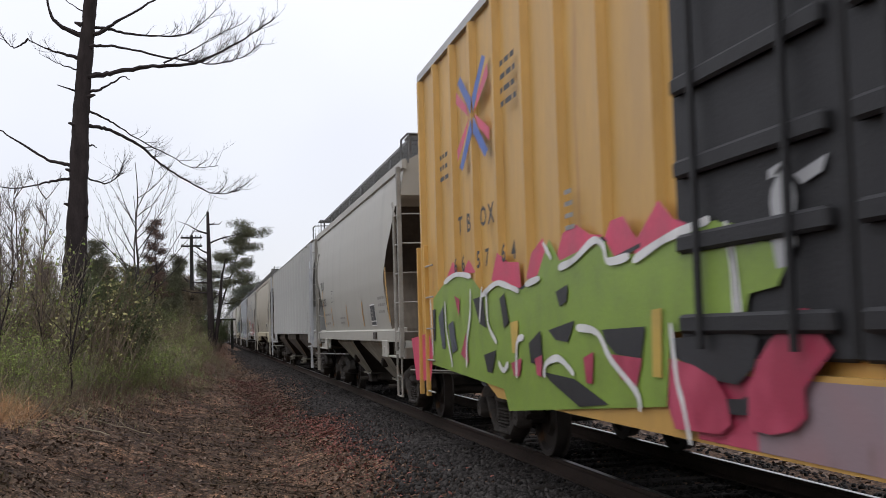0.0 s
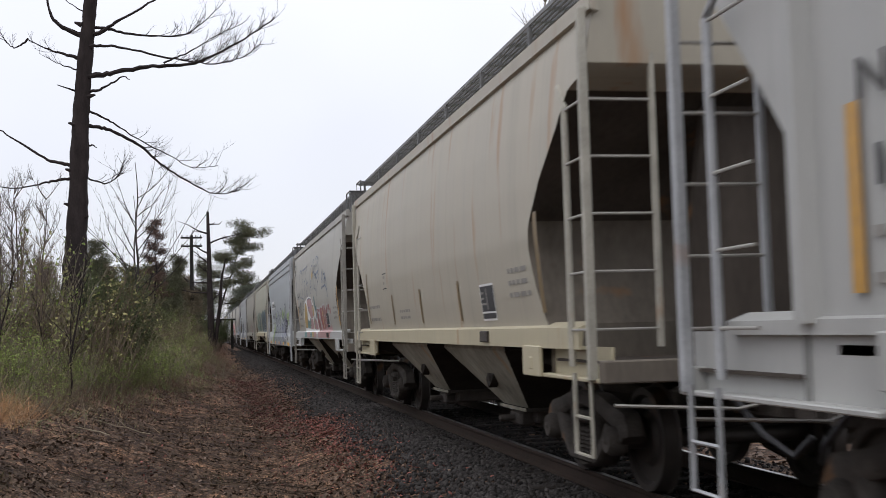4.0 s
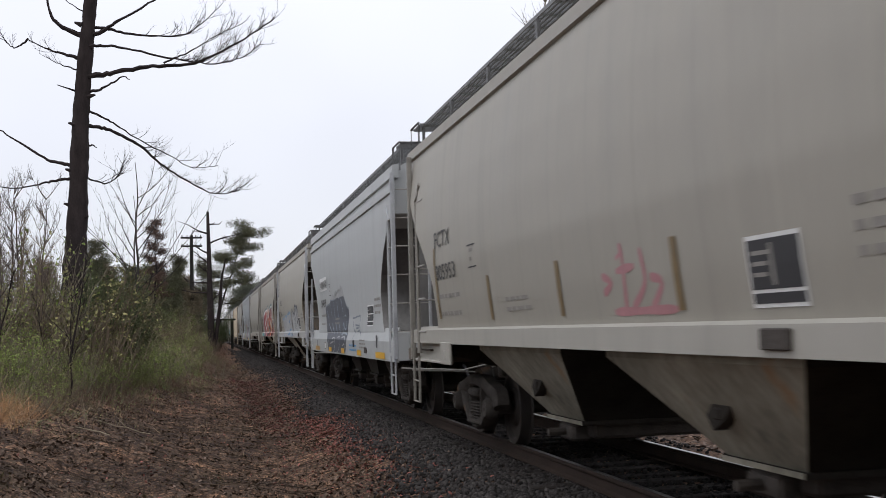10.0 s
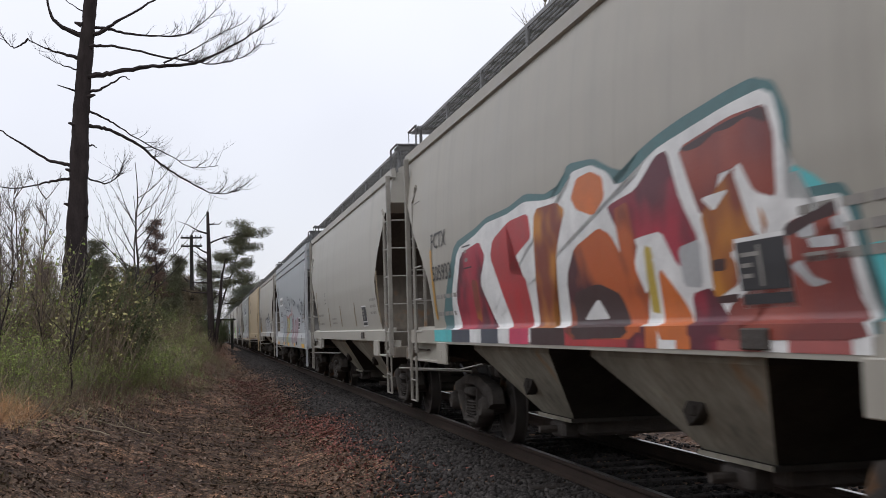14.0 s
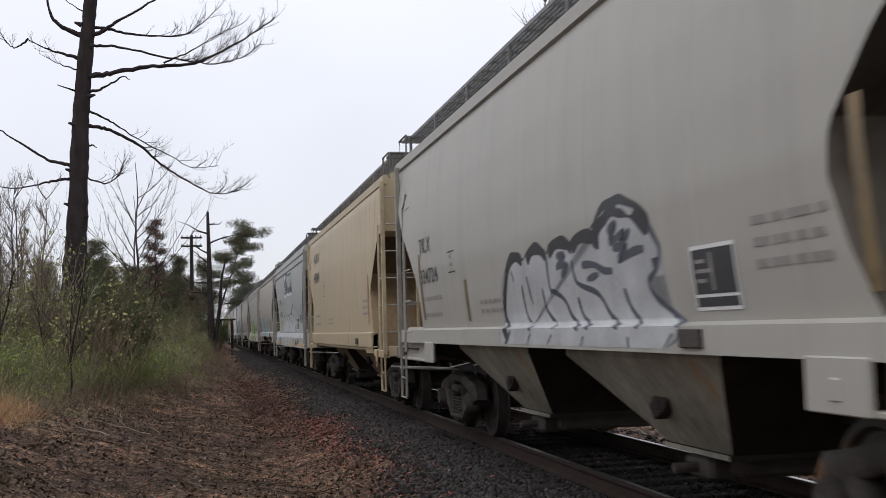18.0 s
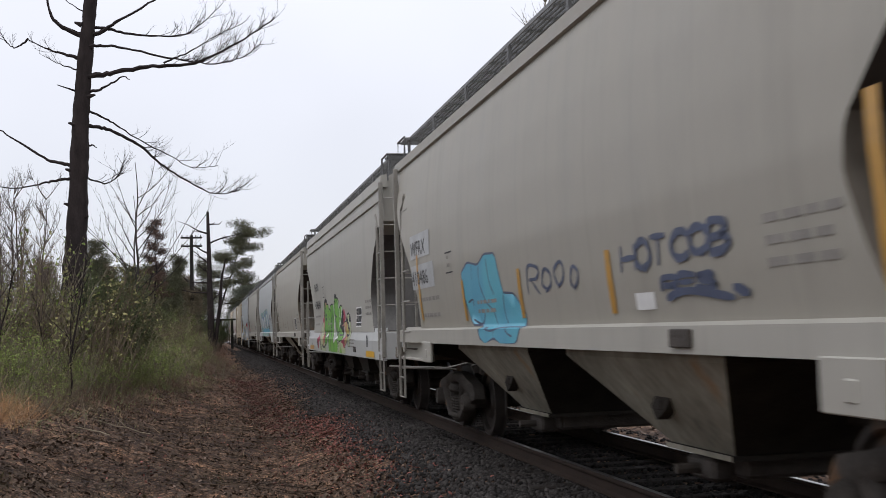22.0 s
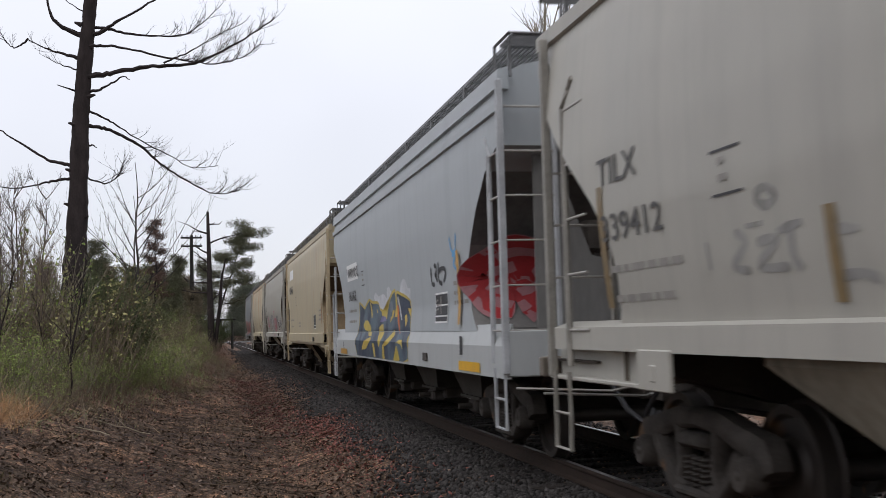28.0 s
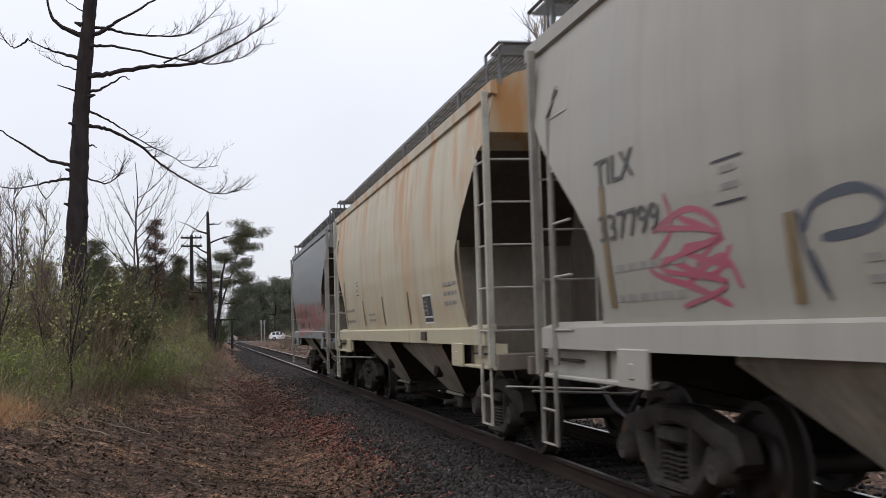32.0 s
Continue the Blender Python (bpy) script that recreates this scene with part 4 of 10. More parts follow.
        if ribs:
            part("gate_frame", cached("gate_frame", lambda: Shell().bevel_box(-0.95, 0.95, -0.9, 0.9, 0.41, 0.455, 0.008).bevel_box(-0.98, -0.9, -0.75, 0.55, 0.3, 0.4, 0.01).bevel_box(-1.0, -0.88, 0.62, 0.8, 0.24, 0.4, 0.015).mesh("gate_frame", worn_frame)), None, bay, "pale worn outlet frame")
        part("outlet_gate", cached("gate", lambda: Shell().bevel_box(-0.7, 0.7, -0.4, 0.4, 0.3, 0.52, 0.03).bevel_box(-0.86, -0.66, -0.18, 0.3, 0.26, 0.44, 0.03).tube([(-1.05, 0.06, 0.35), (-0.7, 0.06, 0.35)], 0.04, 8).mesh("outlet_gate", cast_steel)), None, bay)
    part("centre_sill", Shell().bevel_box(-0.2, 0.2, -half + 0.3, half - 0.3, 0.72, 1.05, 0.02), grime, car)
    for e in (-1, 1):
        y = e * (half - 1.95) - (back if e > 0 else 0.0)
        part("bolster", Shell().prism([(-1.4, 1.3), (1.4, 1.3), (1.4, 1.1), (0.4, 0.84), (-0.4, 0.84), (-1.4, 1.1)], "y", y - 0.2, y + 0.2), grime, car)
        part("shear_plate", Shell().box(-1.45, 1.45, min(e * (half - 1.7), e * (half - 2.6)), max(e * (half - 1.7), e * (half - 2.6)), 1.28, 1.33), grime, car)
        part("end_post", Shell().prism([(-0.5, 1.32), (0.5, 1.32), (0.5, 2.3), (0.35, 3.3), (-0.35, 3.3), (-0.5, 2.3)], "y", min(e * (half - 0.75), e * (half - 0.65)), max(e * (half - 0.75), e * (half - 0.65))), slope_dirt_shade, car) if not st["deep"] else None
        truck(car, y, tag)
        end_fittings(car, half, e, sill_coat, style)
        ye = e * (half - interp(st["base"], st.get("r", st["e"]) if e > 0 else st["e"]))
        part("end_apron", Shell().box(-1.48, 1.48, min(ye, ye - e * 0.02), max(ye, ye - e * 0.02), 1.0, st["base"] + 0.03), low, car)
        if st["deep"]:       # gusset plates that carry the end of the roof
            for side in (-1, 1):
                yg = e * (half - 0.42)
                part("end_gusset", Shell().prism([(side * 1.12, 1.4), (side * 0.3, 1.4), (side * 0.3, 2.15), (side * 0.5, 2.2), (side * 0.92, 3.32), (side * 1.12, 3.32)], "y", yg - 0.02, yg + 0.02), low, car)
        for side in (-1, 1):
            corner_ladders(car, half, e, side, side < 0, sill_coat, st["deep"], st["base"], back + 0.1 if e > 0 and not st["deep"] else 0.22 if style == "round" else 0.02)
    be = -1 if st["deep"] or seed % 3 == 0 else 1
    yb = be * (half - 0.75)
    if st["deep"] or style == "angled":
        part("air_tank", Shell().tube([(-0.75, yb, 1.5), (-0.7, yb, 1.5), (0.2, yb, 1.5), (0.25, yb, 1.5)], [0.1, 0.2, 0.2, 0.1], 14), end_grey, car, "dusty air brake tank", 40)
    part("brake_valve", Shell().bevel_box(-0.5, -0.2, yb - 0.15, yb + 0.15, 2.25, 2.6, 0.04).tube([(-0.35, yb, 2.3), (-0.5, yb, 2.0), (-0.3, yb, 1.65)], 0.03, 6), cast_steel, car, "dark brake valve with pipes")
    hub = Shell()
    hub.tube([(0.55 + 0.27 * math.cos(a), be * (half - 0.3), 2.7 + 0.27 * math.sin(a)) for a in [i * 0.3927 for i in range(17)]], 0.018, 5)
    for a in (0.3, 2.4, 4.5):
        hub.tube([(0.55, be * (half - 0.3), 2.7), (0.55 + 0.27 * math.cos(a), be * (half - 0.3), 2.7 + 0.27 * math.sin(a))], 0.014, 4)
    hub.tube([(0.55, be * (half - 0.3), 2.7), (0.55, be * (half - 0.6), 2.7), (0.55, be * (half - 0.6), 1.4)], 0.025, 5)
    part("hand_brake", hub, cast_steel, car, "dark hand brake wheel", 50)
    running_board(car, half, st, not ribs)
    hatches(car, half, st)
    if ribs:
        me = Shell().prism([(-0.09, 0), (-0.05, -0.1), (0.05, -0.1), (0.09, 0)], "z", 1.44, 4.06)
        me.v = [(-1.455 + b, a, z) for a, b, z in me.v]
        rib = me.mesh("rib", coat)
        k = 15
        for i in range(k):
            y = -half + 1.5 + (length - 3.0 - back) * i / (k - 1)
            part("rib", rib, None, body, at=Matrix.Translation((0, y, 0)))
        skin = lambda z: -1.475
        surf = skin
    # marks, reflectors and small print
    at = lambda d: half - back - d          # d metres from the rear ladder's post
    far, length = half - back, length - back
    rust_stripe = material("rusted_reflector", (0.34, 0.15, 0.06), 0.6, 0.0, 0.4, 5.0)
    stripe = amber_stripe if tag in (2, 3, 5, 11, 17) else faded_stripe
    if st["deep"]:
        if plate:
            patch("mark_panel", car, surf, at(2.1), at(3.8), 2.5, 2.84, white_ink)
        lettering(car, surf, mark, at(2.2), 2.56, 0.28, mid_ink if plate else faded_ink, stretch=1.75, off=0.014)
        lettering(car, surf, number, at(2.15), 2.08, 0.29, faded_ink, stretch=1.75, off=0.014)
    elif style == "angled":
        if plate:
            patch("mark_panel", car, surf, at(1.75), at(3.3), 3.28, 3.62, white_ink)
        lettering(car, surf, mark, at(1.86), 3.32, 0.36, faded_ink, stretch=1.3, off=0.014)
        lettering(car, surf, number, at(1.86), 2.78, 0.38, faded_ink, stretch=1.4, off=0.014)
    else:
        d0 = {2: 1.5, 17: 1.5, 19: 1.5, 21: 1.5, 24: 1.85}.get(tag, 2.0)
        if plate:
            patch("mark_panel", car, surf, at(d0 - 0.06), at(d0 + 1.4), 2.46, 2.8, SP["ghost"])
            patch("number_panel", car, surf, at(d0 - 0.02), at(d0 + 1.6), 2.02, 2.36, SP["ghost"])
        lettering(car, surf, mark, at(d0), 2.5, 0.29, faded_ink if tag != 7 else grey_ink, 0.002, 1.35, 0.01)
        if ribs:
            for i, ch in enumerate(number):
                lettering(car, surf, ch, at(d0 + 0.1 + 0.42 * i), 2.08, 0.27, black_ink, stretch=1.4, off=0.014)
        else:
            lettering(car, surf, number, at(d0), 2.08, 0.28, faded_ink, 0.002, 1.45, 0.01)
    low = 1.65 if tag in (19, 21) else 2.1
    bars(car, surf, at(low), 1.84, 1.3, 1, pitch=0.13, seed=seed)
    bars(car, surf, at(low), 1.62, 1.2, 1, pitch=0.13, seed=seed + 1)
    db, zb, step = (3.48, 2.19, 0.26) if tag in (19, 21) else (3.9, 2.14, 0.25) if style == "round" else (4.32, 2.33, 0.27)
    for zz in (zb, zb + step) if tag != 7 else ():
        patch("bracket_line", car, surf, at(db), at(db + 0.4), zz, zz + 0.016, black_ink)
    if tag != 7:
        bars(car, surf, at(db + 0.1), zb + step * 0.72, 0.22, 2, pitch=0.1, seed=seed + 2)
    bars(car, surf, at(length - 2.75), 1.99, 0.8, 3, pitch=0.12, seed=seed + 3)
    if tag not in (6, 7, 10, 11, 16, 22):
        bars(car, surf, at(5.4), 1.72, 0.9, 2, pitch=0.1, seed=seed + 4)
    p0 = {2: 10.38, 20: 10.47, 5: 10.65, 8: 10.8, 14: 11.15, 25: 11.0, 22: 11.7}.get(tag, 10.9 if not st["deep"] else 11.1)
    pw = 0.62 if not st["deep"] else 0.8
    if length > 14 and not ribs and tag not in (15, 17):
        board = patch("placard", car, surf, at(p0), at(p0 + pw), 1.53, 1.93, white_ink)
        patch("placard_field", board, surf, at(p0 + 0.02), at(p0 + pw - 0.02), 1.63, 1.905, black_ink, 0.008)
        patch("placard_field", board, surf, at(p0 + 0.02), at(p0 + pw - 0.02), 1.552, 1.61, black_ink, 0.008)
        bars(board, lambda z: surf(z) - 0.004, at(p0 + 0.06), 1.82, 0.22, 3, grey_ink, 0.06, seed)
        patch("placard_field", board, surf, at(p0 + 0.44 * pw), at(p0 + 0.5 * pw), 1.65, 1.88, grey_ink, 0.011)
    if st["deep"]:
        for a, b in ((0.95, 2.15), *(() if tag in (18, 22) else ((4.5, 5.1), (7.15, 7.75), (9.95, 10.55))), (length - 2.25, length - 1.15)):
            patch("reflector", car, lambda z: -sx, at(a), at(b), lo + 0.03, lo + 0.14, safety_yellow if a > 2 else amber_stripe, 0.012, "yellow reflective stripe")
        part("sill_bracket", Shell().bevel_box(-sx - 0.02, -sx, at(11.35), at(11.05), lo + 0.09, lo + 0.2, 0.006), cast_steel, car)
        if tag not in (6, 16, 22):
            bars(car, lambda z: -sx, at(10.3), 1.25, 0.9, 3, pitch=0.07, seed=seed + 5)
            patch("test_panel", car, lambda z: -sx, at(9.2), at(9.5), 1.12, 1.26, black_ink)
        patch("test_panel", car, lambda z: -sx, at(length - 2.2), at(length - 2.05), 1.14, 1.36, black_ink)
        if tag not in (6, 16, 18, 22):
            frame_mark = patch("test_panel", car, lambda z: -sx, at(3.4), at(3.78), 1.0, 1.18, grey_ink)
            patch("test_panel", frame_mark, lambda z: -sx, at(3.45), at(3.73), 1.03, 1.15, white_ink, 0.01)
        patch("stencil_mark", car, lambda z: -sx, at(1.45), at(1.53), 1.06, 1.22, black_ink)
    else:
        for d in () if style == "angled" or tag in (7, 10, 11) else (3.75, 6.75, 9.3) if tag == 2 else (4.75,) if tag == 14 else (4.75, 7.25, 9.8) if not ribs else (3.9, 7.67, 11.55, 15.4):
            patch("reflector", car, surf, at(d - 0.055), at(d + 0.055), 1.54, 2.02, stripe, 0.008, "faded reflective stripe")
        for d in (length - 1.98,) if style == "angled" else (1.52 if tag in (19, 21) else 1.97, length - 1.62):
            patch("reflector", car, surf, at(d - 0.06), at(d + 0.06), 1.58, 2.5, stripe if style != "angled" else rust_stripe, 0.008, "tall reflective stripe")
        if not ribs:
            part("sill_box", Shell().bevel_box(-sx - 0.03, -sx, at(11.15) - 0.16, at(11.15) + 0.16, lo + 0.04, lo + 0.16, 0.008), cast_steel, car)
    ledge = [(hi - 0.2, sx), (hi + 0.03, sx - 0.075)] if st["deep"] else [(hi - 0.03, sx), (hi + 0.02, sx - 0.14)]
    FOLDS[car.name] = (ledge[0][0], st["base"], st["base"] + 0.02)

    def wet(z):
        out = interp(z, ledge) if z < ledge[1][0] else 0.0
        return -max(out, -surf(z) if z >= st["base"] else 0.0)
    return car, wet, far, lo + 0.03


def boxcar(tag, length):
    """A tall ribbed boxcar with plug doors."""
    half = length / 2
    yellow = paint("railcar_yellow", (0.56, 0.33, 0.085), 0.12, 0.16)
    roof_grey = material("galvanised_roof", (0.4, 0.4, 0.39), 0.5, 0.3, 0.2, 3.0)
    door_black = material("black_door_paint", (0.014, 0.014, 0.016), 0.7, 0.0, 0.3, 4.0, bump=0.2)
    car = thing("boxcar", "tall yellow ribbed boxcar with black doors and green graffiti", "railway car", "cars of the freight train")
    surf = lambda z: -1.5
    body = part("body", Shell().box(-1.5, 1.5, -half, half, 1.15, 5.0), yellow, car)
    part("roof", Shell().prism([(-1.55, 4.96), (-1.55, 5.06), (-0.7, 5.16), (0.7, 5.16), (1.55, 5.06), (1.55, 4.96)], "y", -half - 0.03, half + 0.03), roof_grey, car)
    door = (0.75, -3.35)
    rib = Shell().prism([(-0.08, 0), (-0.05, -0.075), (0.05, -0.075), (0.08, 0)], "z", 1.2, 4.94)
    rib.v = [(-1.5 + b, a, z) for a, b, z in rib.v]
    rib = rib.mesh("rib", yellow)
    ys = [half - 0.12 - 1.07 * i for i in range(9)] + [door[1] - 0.3 - 1.07 * i for i in range(7)]
    for y in ys:
        if door[0] + 0.1 < y or y < door[1] - 0.1:
            part("rib", rib, None, body, at=Matrix.Translation((0, y, 0)))
    for k, (a, b) in enumerate(((door[0], (door[0] + door[1]) / 2 + 0.02), ((door[0] + door[1]) / 2 - 0.02, door[1]))):
        d = part("plug_door", Shell().bevel_box(-1.57, -1.5, b, a, 1.25, 4.85, 0.02), door_black, car, "black plug door")
        for z in (1.45, 1.95, 2.42, 2.95, 3.6, 4.25):
            part("door_rail", Shell().bevel_box(-1.63, -1.57, b + 0.1, a - 0.1, z - 0.06, z + 0.06, 0.02), door_black, d)
        for y in (a - 0.45, b + 0.45):
            part("lock_rod", Shell().tube([(-1.64, y, 1.3), (-1.64, y, 4.8)], 0.025, 6), door_black, d, smooth=60)
    part("side_sill", Shell().prism([(half, 1.18), (half, 0.98), (half - 3.4, 0.95), (half - 4.2, 0.72), (-half + 4.2, 0.72), (-half + 3.4, 0.95), (-half, 0.98), (-half, 1.18)], "x", -1.56, -1.5), yellow, car)
    part("centre_sill", Shell().bevel_box(-0.25, 0.25, -half + 0.3, half - 0.3, 0.7, 1.1, 0.02), grime, car)
    part("floor_frame", Shell().box(-1.48, 1.48, -half + 0.05, half - 0.05, 1.05, 1.15), grime, car)
    for e in (-1, 1):
        truck(car, e * (half - 2.6), tag)
        end_fittings(car, half, e, yellow, "round")
        x = -1.6
        lad = part("side_ladder", Shell().bevel_box(x - 0.02, x + 0.04, e * half - 0.03, e * half + 0.03, 0.55, 2.6, 0.006).bevel_box(x - 0.02, x + 0.04, e * (half - 0.5) - 0.03, e * (half - 0.5) + 0.03, 0.55, 2.6, 0.006), yellow, car)
        ladder_rungs(car, lad, 5, 0.62, 0.42, (x, e * (half - 0.5), 0), (x, e * half, 0))
        for k in range(7):
            z = 1.4 + k * 0.5
            part("end_corrugation", Shell().bevel_box(-1.4, 1.4, min(e * half, e * (half + 0.05)), max(e * half, e * (half + 0.05)), z, z + 0.28, 0.02), yellow, car)
    # painted marks
    skin = lambda z: -1.575
    at = lambda d: half - d
    def shape(name, pts, mat, off, label="", surface=skin):
        """A flat painted shape, its corners given by the distance from the rear corner and the height."""
        return on_side(name, [(at(d), z) for d, z in pts], [tuple(range(len(pts)))], mat, car, surface, off, label)
    cd, cz = 3.45, 3.85
    for sd, sz in ((1, 1), (-1, 1), (-1, -1), (1, -1)):
        shape("logo_bar", [(cd + sd * a, cz + sz * b) for a, b in ((0.06, 0.02), (0.28, 0.2), (0.7, 0.5), (0.55, 0.56), (0.02, 0.2))], SP["blue"], 0.004)
        shape("logo_bar", [(cd + sd * a, cz + sz * b) for a, b in ((0.12, 0.0), (0.8, 0.28), (0.78, 0.42), (0.3, 0.18))], SP["pink"], 0.007)
    for d, ch in ((2.6, "T"), (3.05, "B"), (3.72, "O"), (4.08, "X")):
        lettering(car, skin, ch, at(d), 2.56, 0.3, black_ink, stretch=1.2, off=0.008)
    for d, ch in ((2.3, "6"), (2.72, "6"), (3.5, "5"), (3.9, "7"), (4.6, "6"), (5.0, "4")):
        lettering(car, skin, ch, at(d), 2.12, 0.26, black_ink, stretch=1.3, off=0.008)
    bars(car, skin, at(4.75), 4.1, 0.6, 4, black_ink, 0.14, 3)
    bars(car, skin, at(1.6), 3.6, 0.5, 3, black_ink, 0.14, 4)
    bars(car, skin, at(6.75), 2.55, 0.25, 4, grey_ink, 0.1, 5)
    # the sprayed piece: a ragged green field with pink peaks, black and pink wedges and white rims
    shape("pink_peak", [(1.83, 2.10), (2.20, 2.27), (2.51, 2.11)], SP["pink"], 0.002, "pink sprayed peak")
    shape("pink_peak", [(2.66, 2.08), (3.08, 2.24), (3.40, 2.08)], SP["pink"], 0.002, "pink sprayed peak")
    shape("pink_peak", [(4.12, 1.95), (4.39, 2.23), (4.86, 2.10), (5.24, 2.08), (5.29, 1.82), (4.66, 1.90)], SP["pink"], 0.002, "pink sprayed peak")
    shape("pink_peak", [(5.48, 1.91), (5.69, 2.14), (6.08, 2.25), (6.14, 2.06), (5.84, 1.89)], SP["pink"], 0.002, "pink sprayed peak")
    shape("pink_peak", [(6.44, 2.03), (6.66, 2.24), (7.02, 2.28), (7.36, 2.17), (7.66, 2.14), (7.11, 2.04), (6.63, 1.94)], SP["pink"], 0.002, "pink sprayed peak")
    shape("pink_peak", [(7.67, 2.09), (7.84, 2.23), (8.11, 2.24), (8.28, 2.11), (8.43, 2.02), (7.90, 1.96)], SP["pink"], 0.002, "pink sprayed peak")
    shape("pink_peak", [(8.32, 2.03), (8.66, 2.21), (8.78, 2.28), (9.02, 2.13), (9.28, 2.07), (8.71, 2.00), (8.32, 1.92)], SP["pink"], 0.002, "pink sprayed peak")
    shape("pink_peak", [(-0.84, 1.32), (0.51, 1.40), (0.83, 1.19), (0.60, 0.76), (-0.52, 0.72)], SP["pink"], 0.002, "pink sprayed peak")
    shape("black_rim", [(6.60, 1.95), (7.66, 2.13), (7.77, 2.08), (6.70, 1.89)], SP["black"], 0.004, "black sprayed rim")
    shape("black_rim", [(8.32, 1.93), (9.28, 2.09), (9.67, 2.08), (9.27, 2.03), (8.38, 1.88)], SP["black"], 0.004, "black sprayed rim")
    shape("black_rim", [(7.57, 1.96), (7.90, 1.96), (8.43, 2.02), (8.43, 1.99), (7.90, 1.92)], SP["black"], 0.004, "black sprayed rim")
    shape("black_rim", [(4.27, 1.90), (5.26, 1.83), (5.96, 1.94), (6.04, 1.88), (5.33, 1.76)], SP["black"], 0.004, "black sprayed rim")
    shape("green_field", [(0.92, 1.85), (1.89, 2.08), (2.45, 2.10), (3.20, 2.03), (3.77, 1.82), (4.37, 1.91), (4.83, 1.87), (5.34, 1.81), (5.84, 1.89), (6.12, 2.11), (6.27, 2.22), (6.57, 2.01), (7.11, 2.06), (7.73, 2.09), (7.90, 1.96), (8.41, 1.95), (8.86, 2.04), (9.25, 2.05), (9.66, 2.06), (9.82, 2.00), (9.78, 1.47), (8.90, 1.39), (8.80, 0.91), (4.73, 0.62), (4.53, 0.83), (0.80, 0.98)], SP["green"], 0.006, "ragged green spray field")
    shape("green_tip", [(9.09, 2.06), (9.52, 2.07), (9.89, 2.02), (9.94, 1.96), (10.35, 1.87), (10.49, 1.74), (10.39, 1.64), (10.06, 1.61), (9.97, 1.42), (9.37, 1.41), (8.98, 1.45)], SP["green"], 0.016, "green spray tip on the door")
    for pts, m in (
            ([(6.2, 1.42), (6.95, 1.5), (6.75, 1.32), (6.4, 1.34)], "black"), ([(6.0, 1.05), (6.9, 1.02), (7.7, 0.86), (7.0, 0.8), (6.2, 0.98)], "black"), ([(7.6, 1.42), (8.5, 1.44), (8.4, 1.22), (7.9, 1.24), (7.7, 1.32)], "black"),
            ([(7.75, 1.24), (8.42, 1.22), (8.3, 1.02), (8.0, 1.06)], "pink"), ([(5.55, 1.3), (5.95, 1.42), (6.0, 1.12), (5.6, 1.12)], "black"), ([(5.75, 1.16), (5.98, 1.2), (5.95, 1.0), (5.8, 1.02)], "pink"),
            ([(3.3, 1.78), (3.75, 1.8), (3.9, 1.45), (3.6, 1.5)], "black"), ([(3.75, 1.16), (4.3, 1.22), (4.1, 0.98), (3.9, 0.98)], "black"), ([(1.3, 1.6), (1.6, 1.75), (1.7, 1.2), (1.5, 1.2)], "slate"),
            ([(0.9, 1.7), (1.1, 1.72), (1.05, 1.3), (0.95, 1.3)], "black"), ([(1.9, 1.5), (2.2, 1.55), (2.4, 1.2), (2.1, 1.15)], "slate"), ([(2.3, 1.85), (2.6, 1.8), (2.55, 1.6)], "pink"), ([(2.6, 1.15), (2.9, 1.4), (3.0, 1.05)], "pink"), ([(4.5, 1.75), (4.7, 1.8), (4.85, 1.5), (4.65, 1.45)], "black"), ([(4.9, 1.1), (5.3, 1.16), (5.2, 0.98), (5.0, 0.98)], "pink"), ([(6.45, 1.75), (6.8, 1.8), (6.75, 1.66), (6.55, 1.62)], "black"), ([(7.15, 1.2), (7.4, 1.25), (7.35, 1.0), (7.2, 1.0)], "pink"), ([(9.35, 1.0), (9.9, 1.02), (10.3, 1.12), (10.1, 0.94), (9.6, 0.92)], "black"),
            ([(8.62, 1.55), (8.8, 1.56), (8.76, 1.1), (8.6, 1.1)], "ochre"), ([(4.9, 1.5), (5.2, 1.52), (5.15, 1.2), (4.95, 1.2)], "ochre"),
            ([(8.97, 1.36), (10.04, 1.40), (10.16, 1.36), (10.09, 1.21), (9.87, 1.10), (9.50, 1.12), (9.00, 1.24)], "black"), ([(8.91, 1.23), (9.26, 1.20), (9.58, 1.13), (9.72, 1.03), (9.78, 0.87), (9.62, 0.80), (8.96, 0.78), (8.86, 0.91)], "pink"),
            ([(10.01, 1.08), (10.13, 1.24), (10.30, 1.36), (10.55, 1.48), (10.64, 1.52), (10.75, 1.51), (10.82, 1.39), (10.92, 1.31), (10.75, 1.20), (10.63, 1.11), (10.64, 0.97), (10.49, 0.89), (10.25, 0.85), (9.99, 0.86)], "pink"), ([(10.30, 1.98), (10.60, 1.96), (10.62, 1.85), (10.52, 1.74), (10.40, 1.73), (10.35, 1.90)], "smoke"),
            ([(9.95, 1.92), (10.13, 1.97), (10.35, 1.90), (10.09, 1.88)], "smoke"), ([(10.35, 2.26), (10.51, 2.29), (10.48, 2.23), (10.35, 2.21)], "smoke"),
            ([(10.4, 2.22), (10.55, 2.3), (10.5, 2.2)], "smoke"), ([(10.62, 2.2), (10.95, 2.26), (10.9, 2.18), (10.7, 2.14)], "smoke")):
        shape("spray_mark", pts, SP["hot" if m == "pink" else m], 0.018 if m != "pink" else 0.02, m + " sprayed wedge")
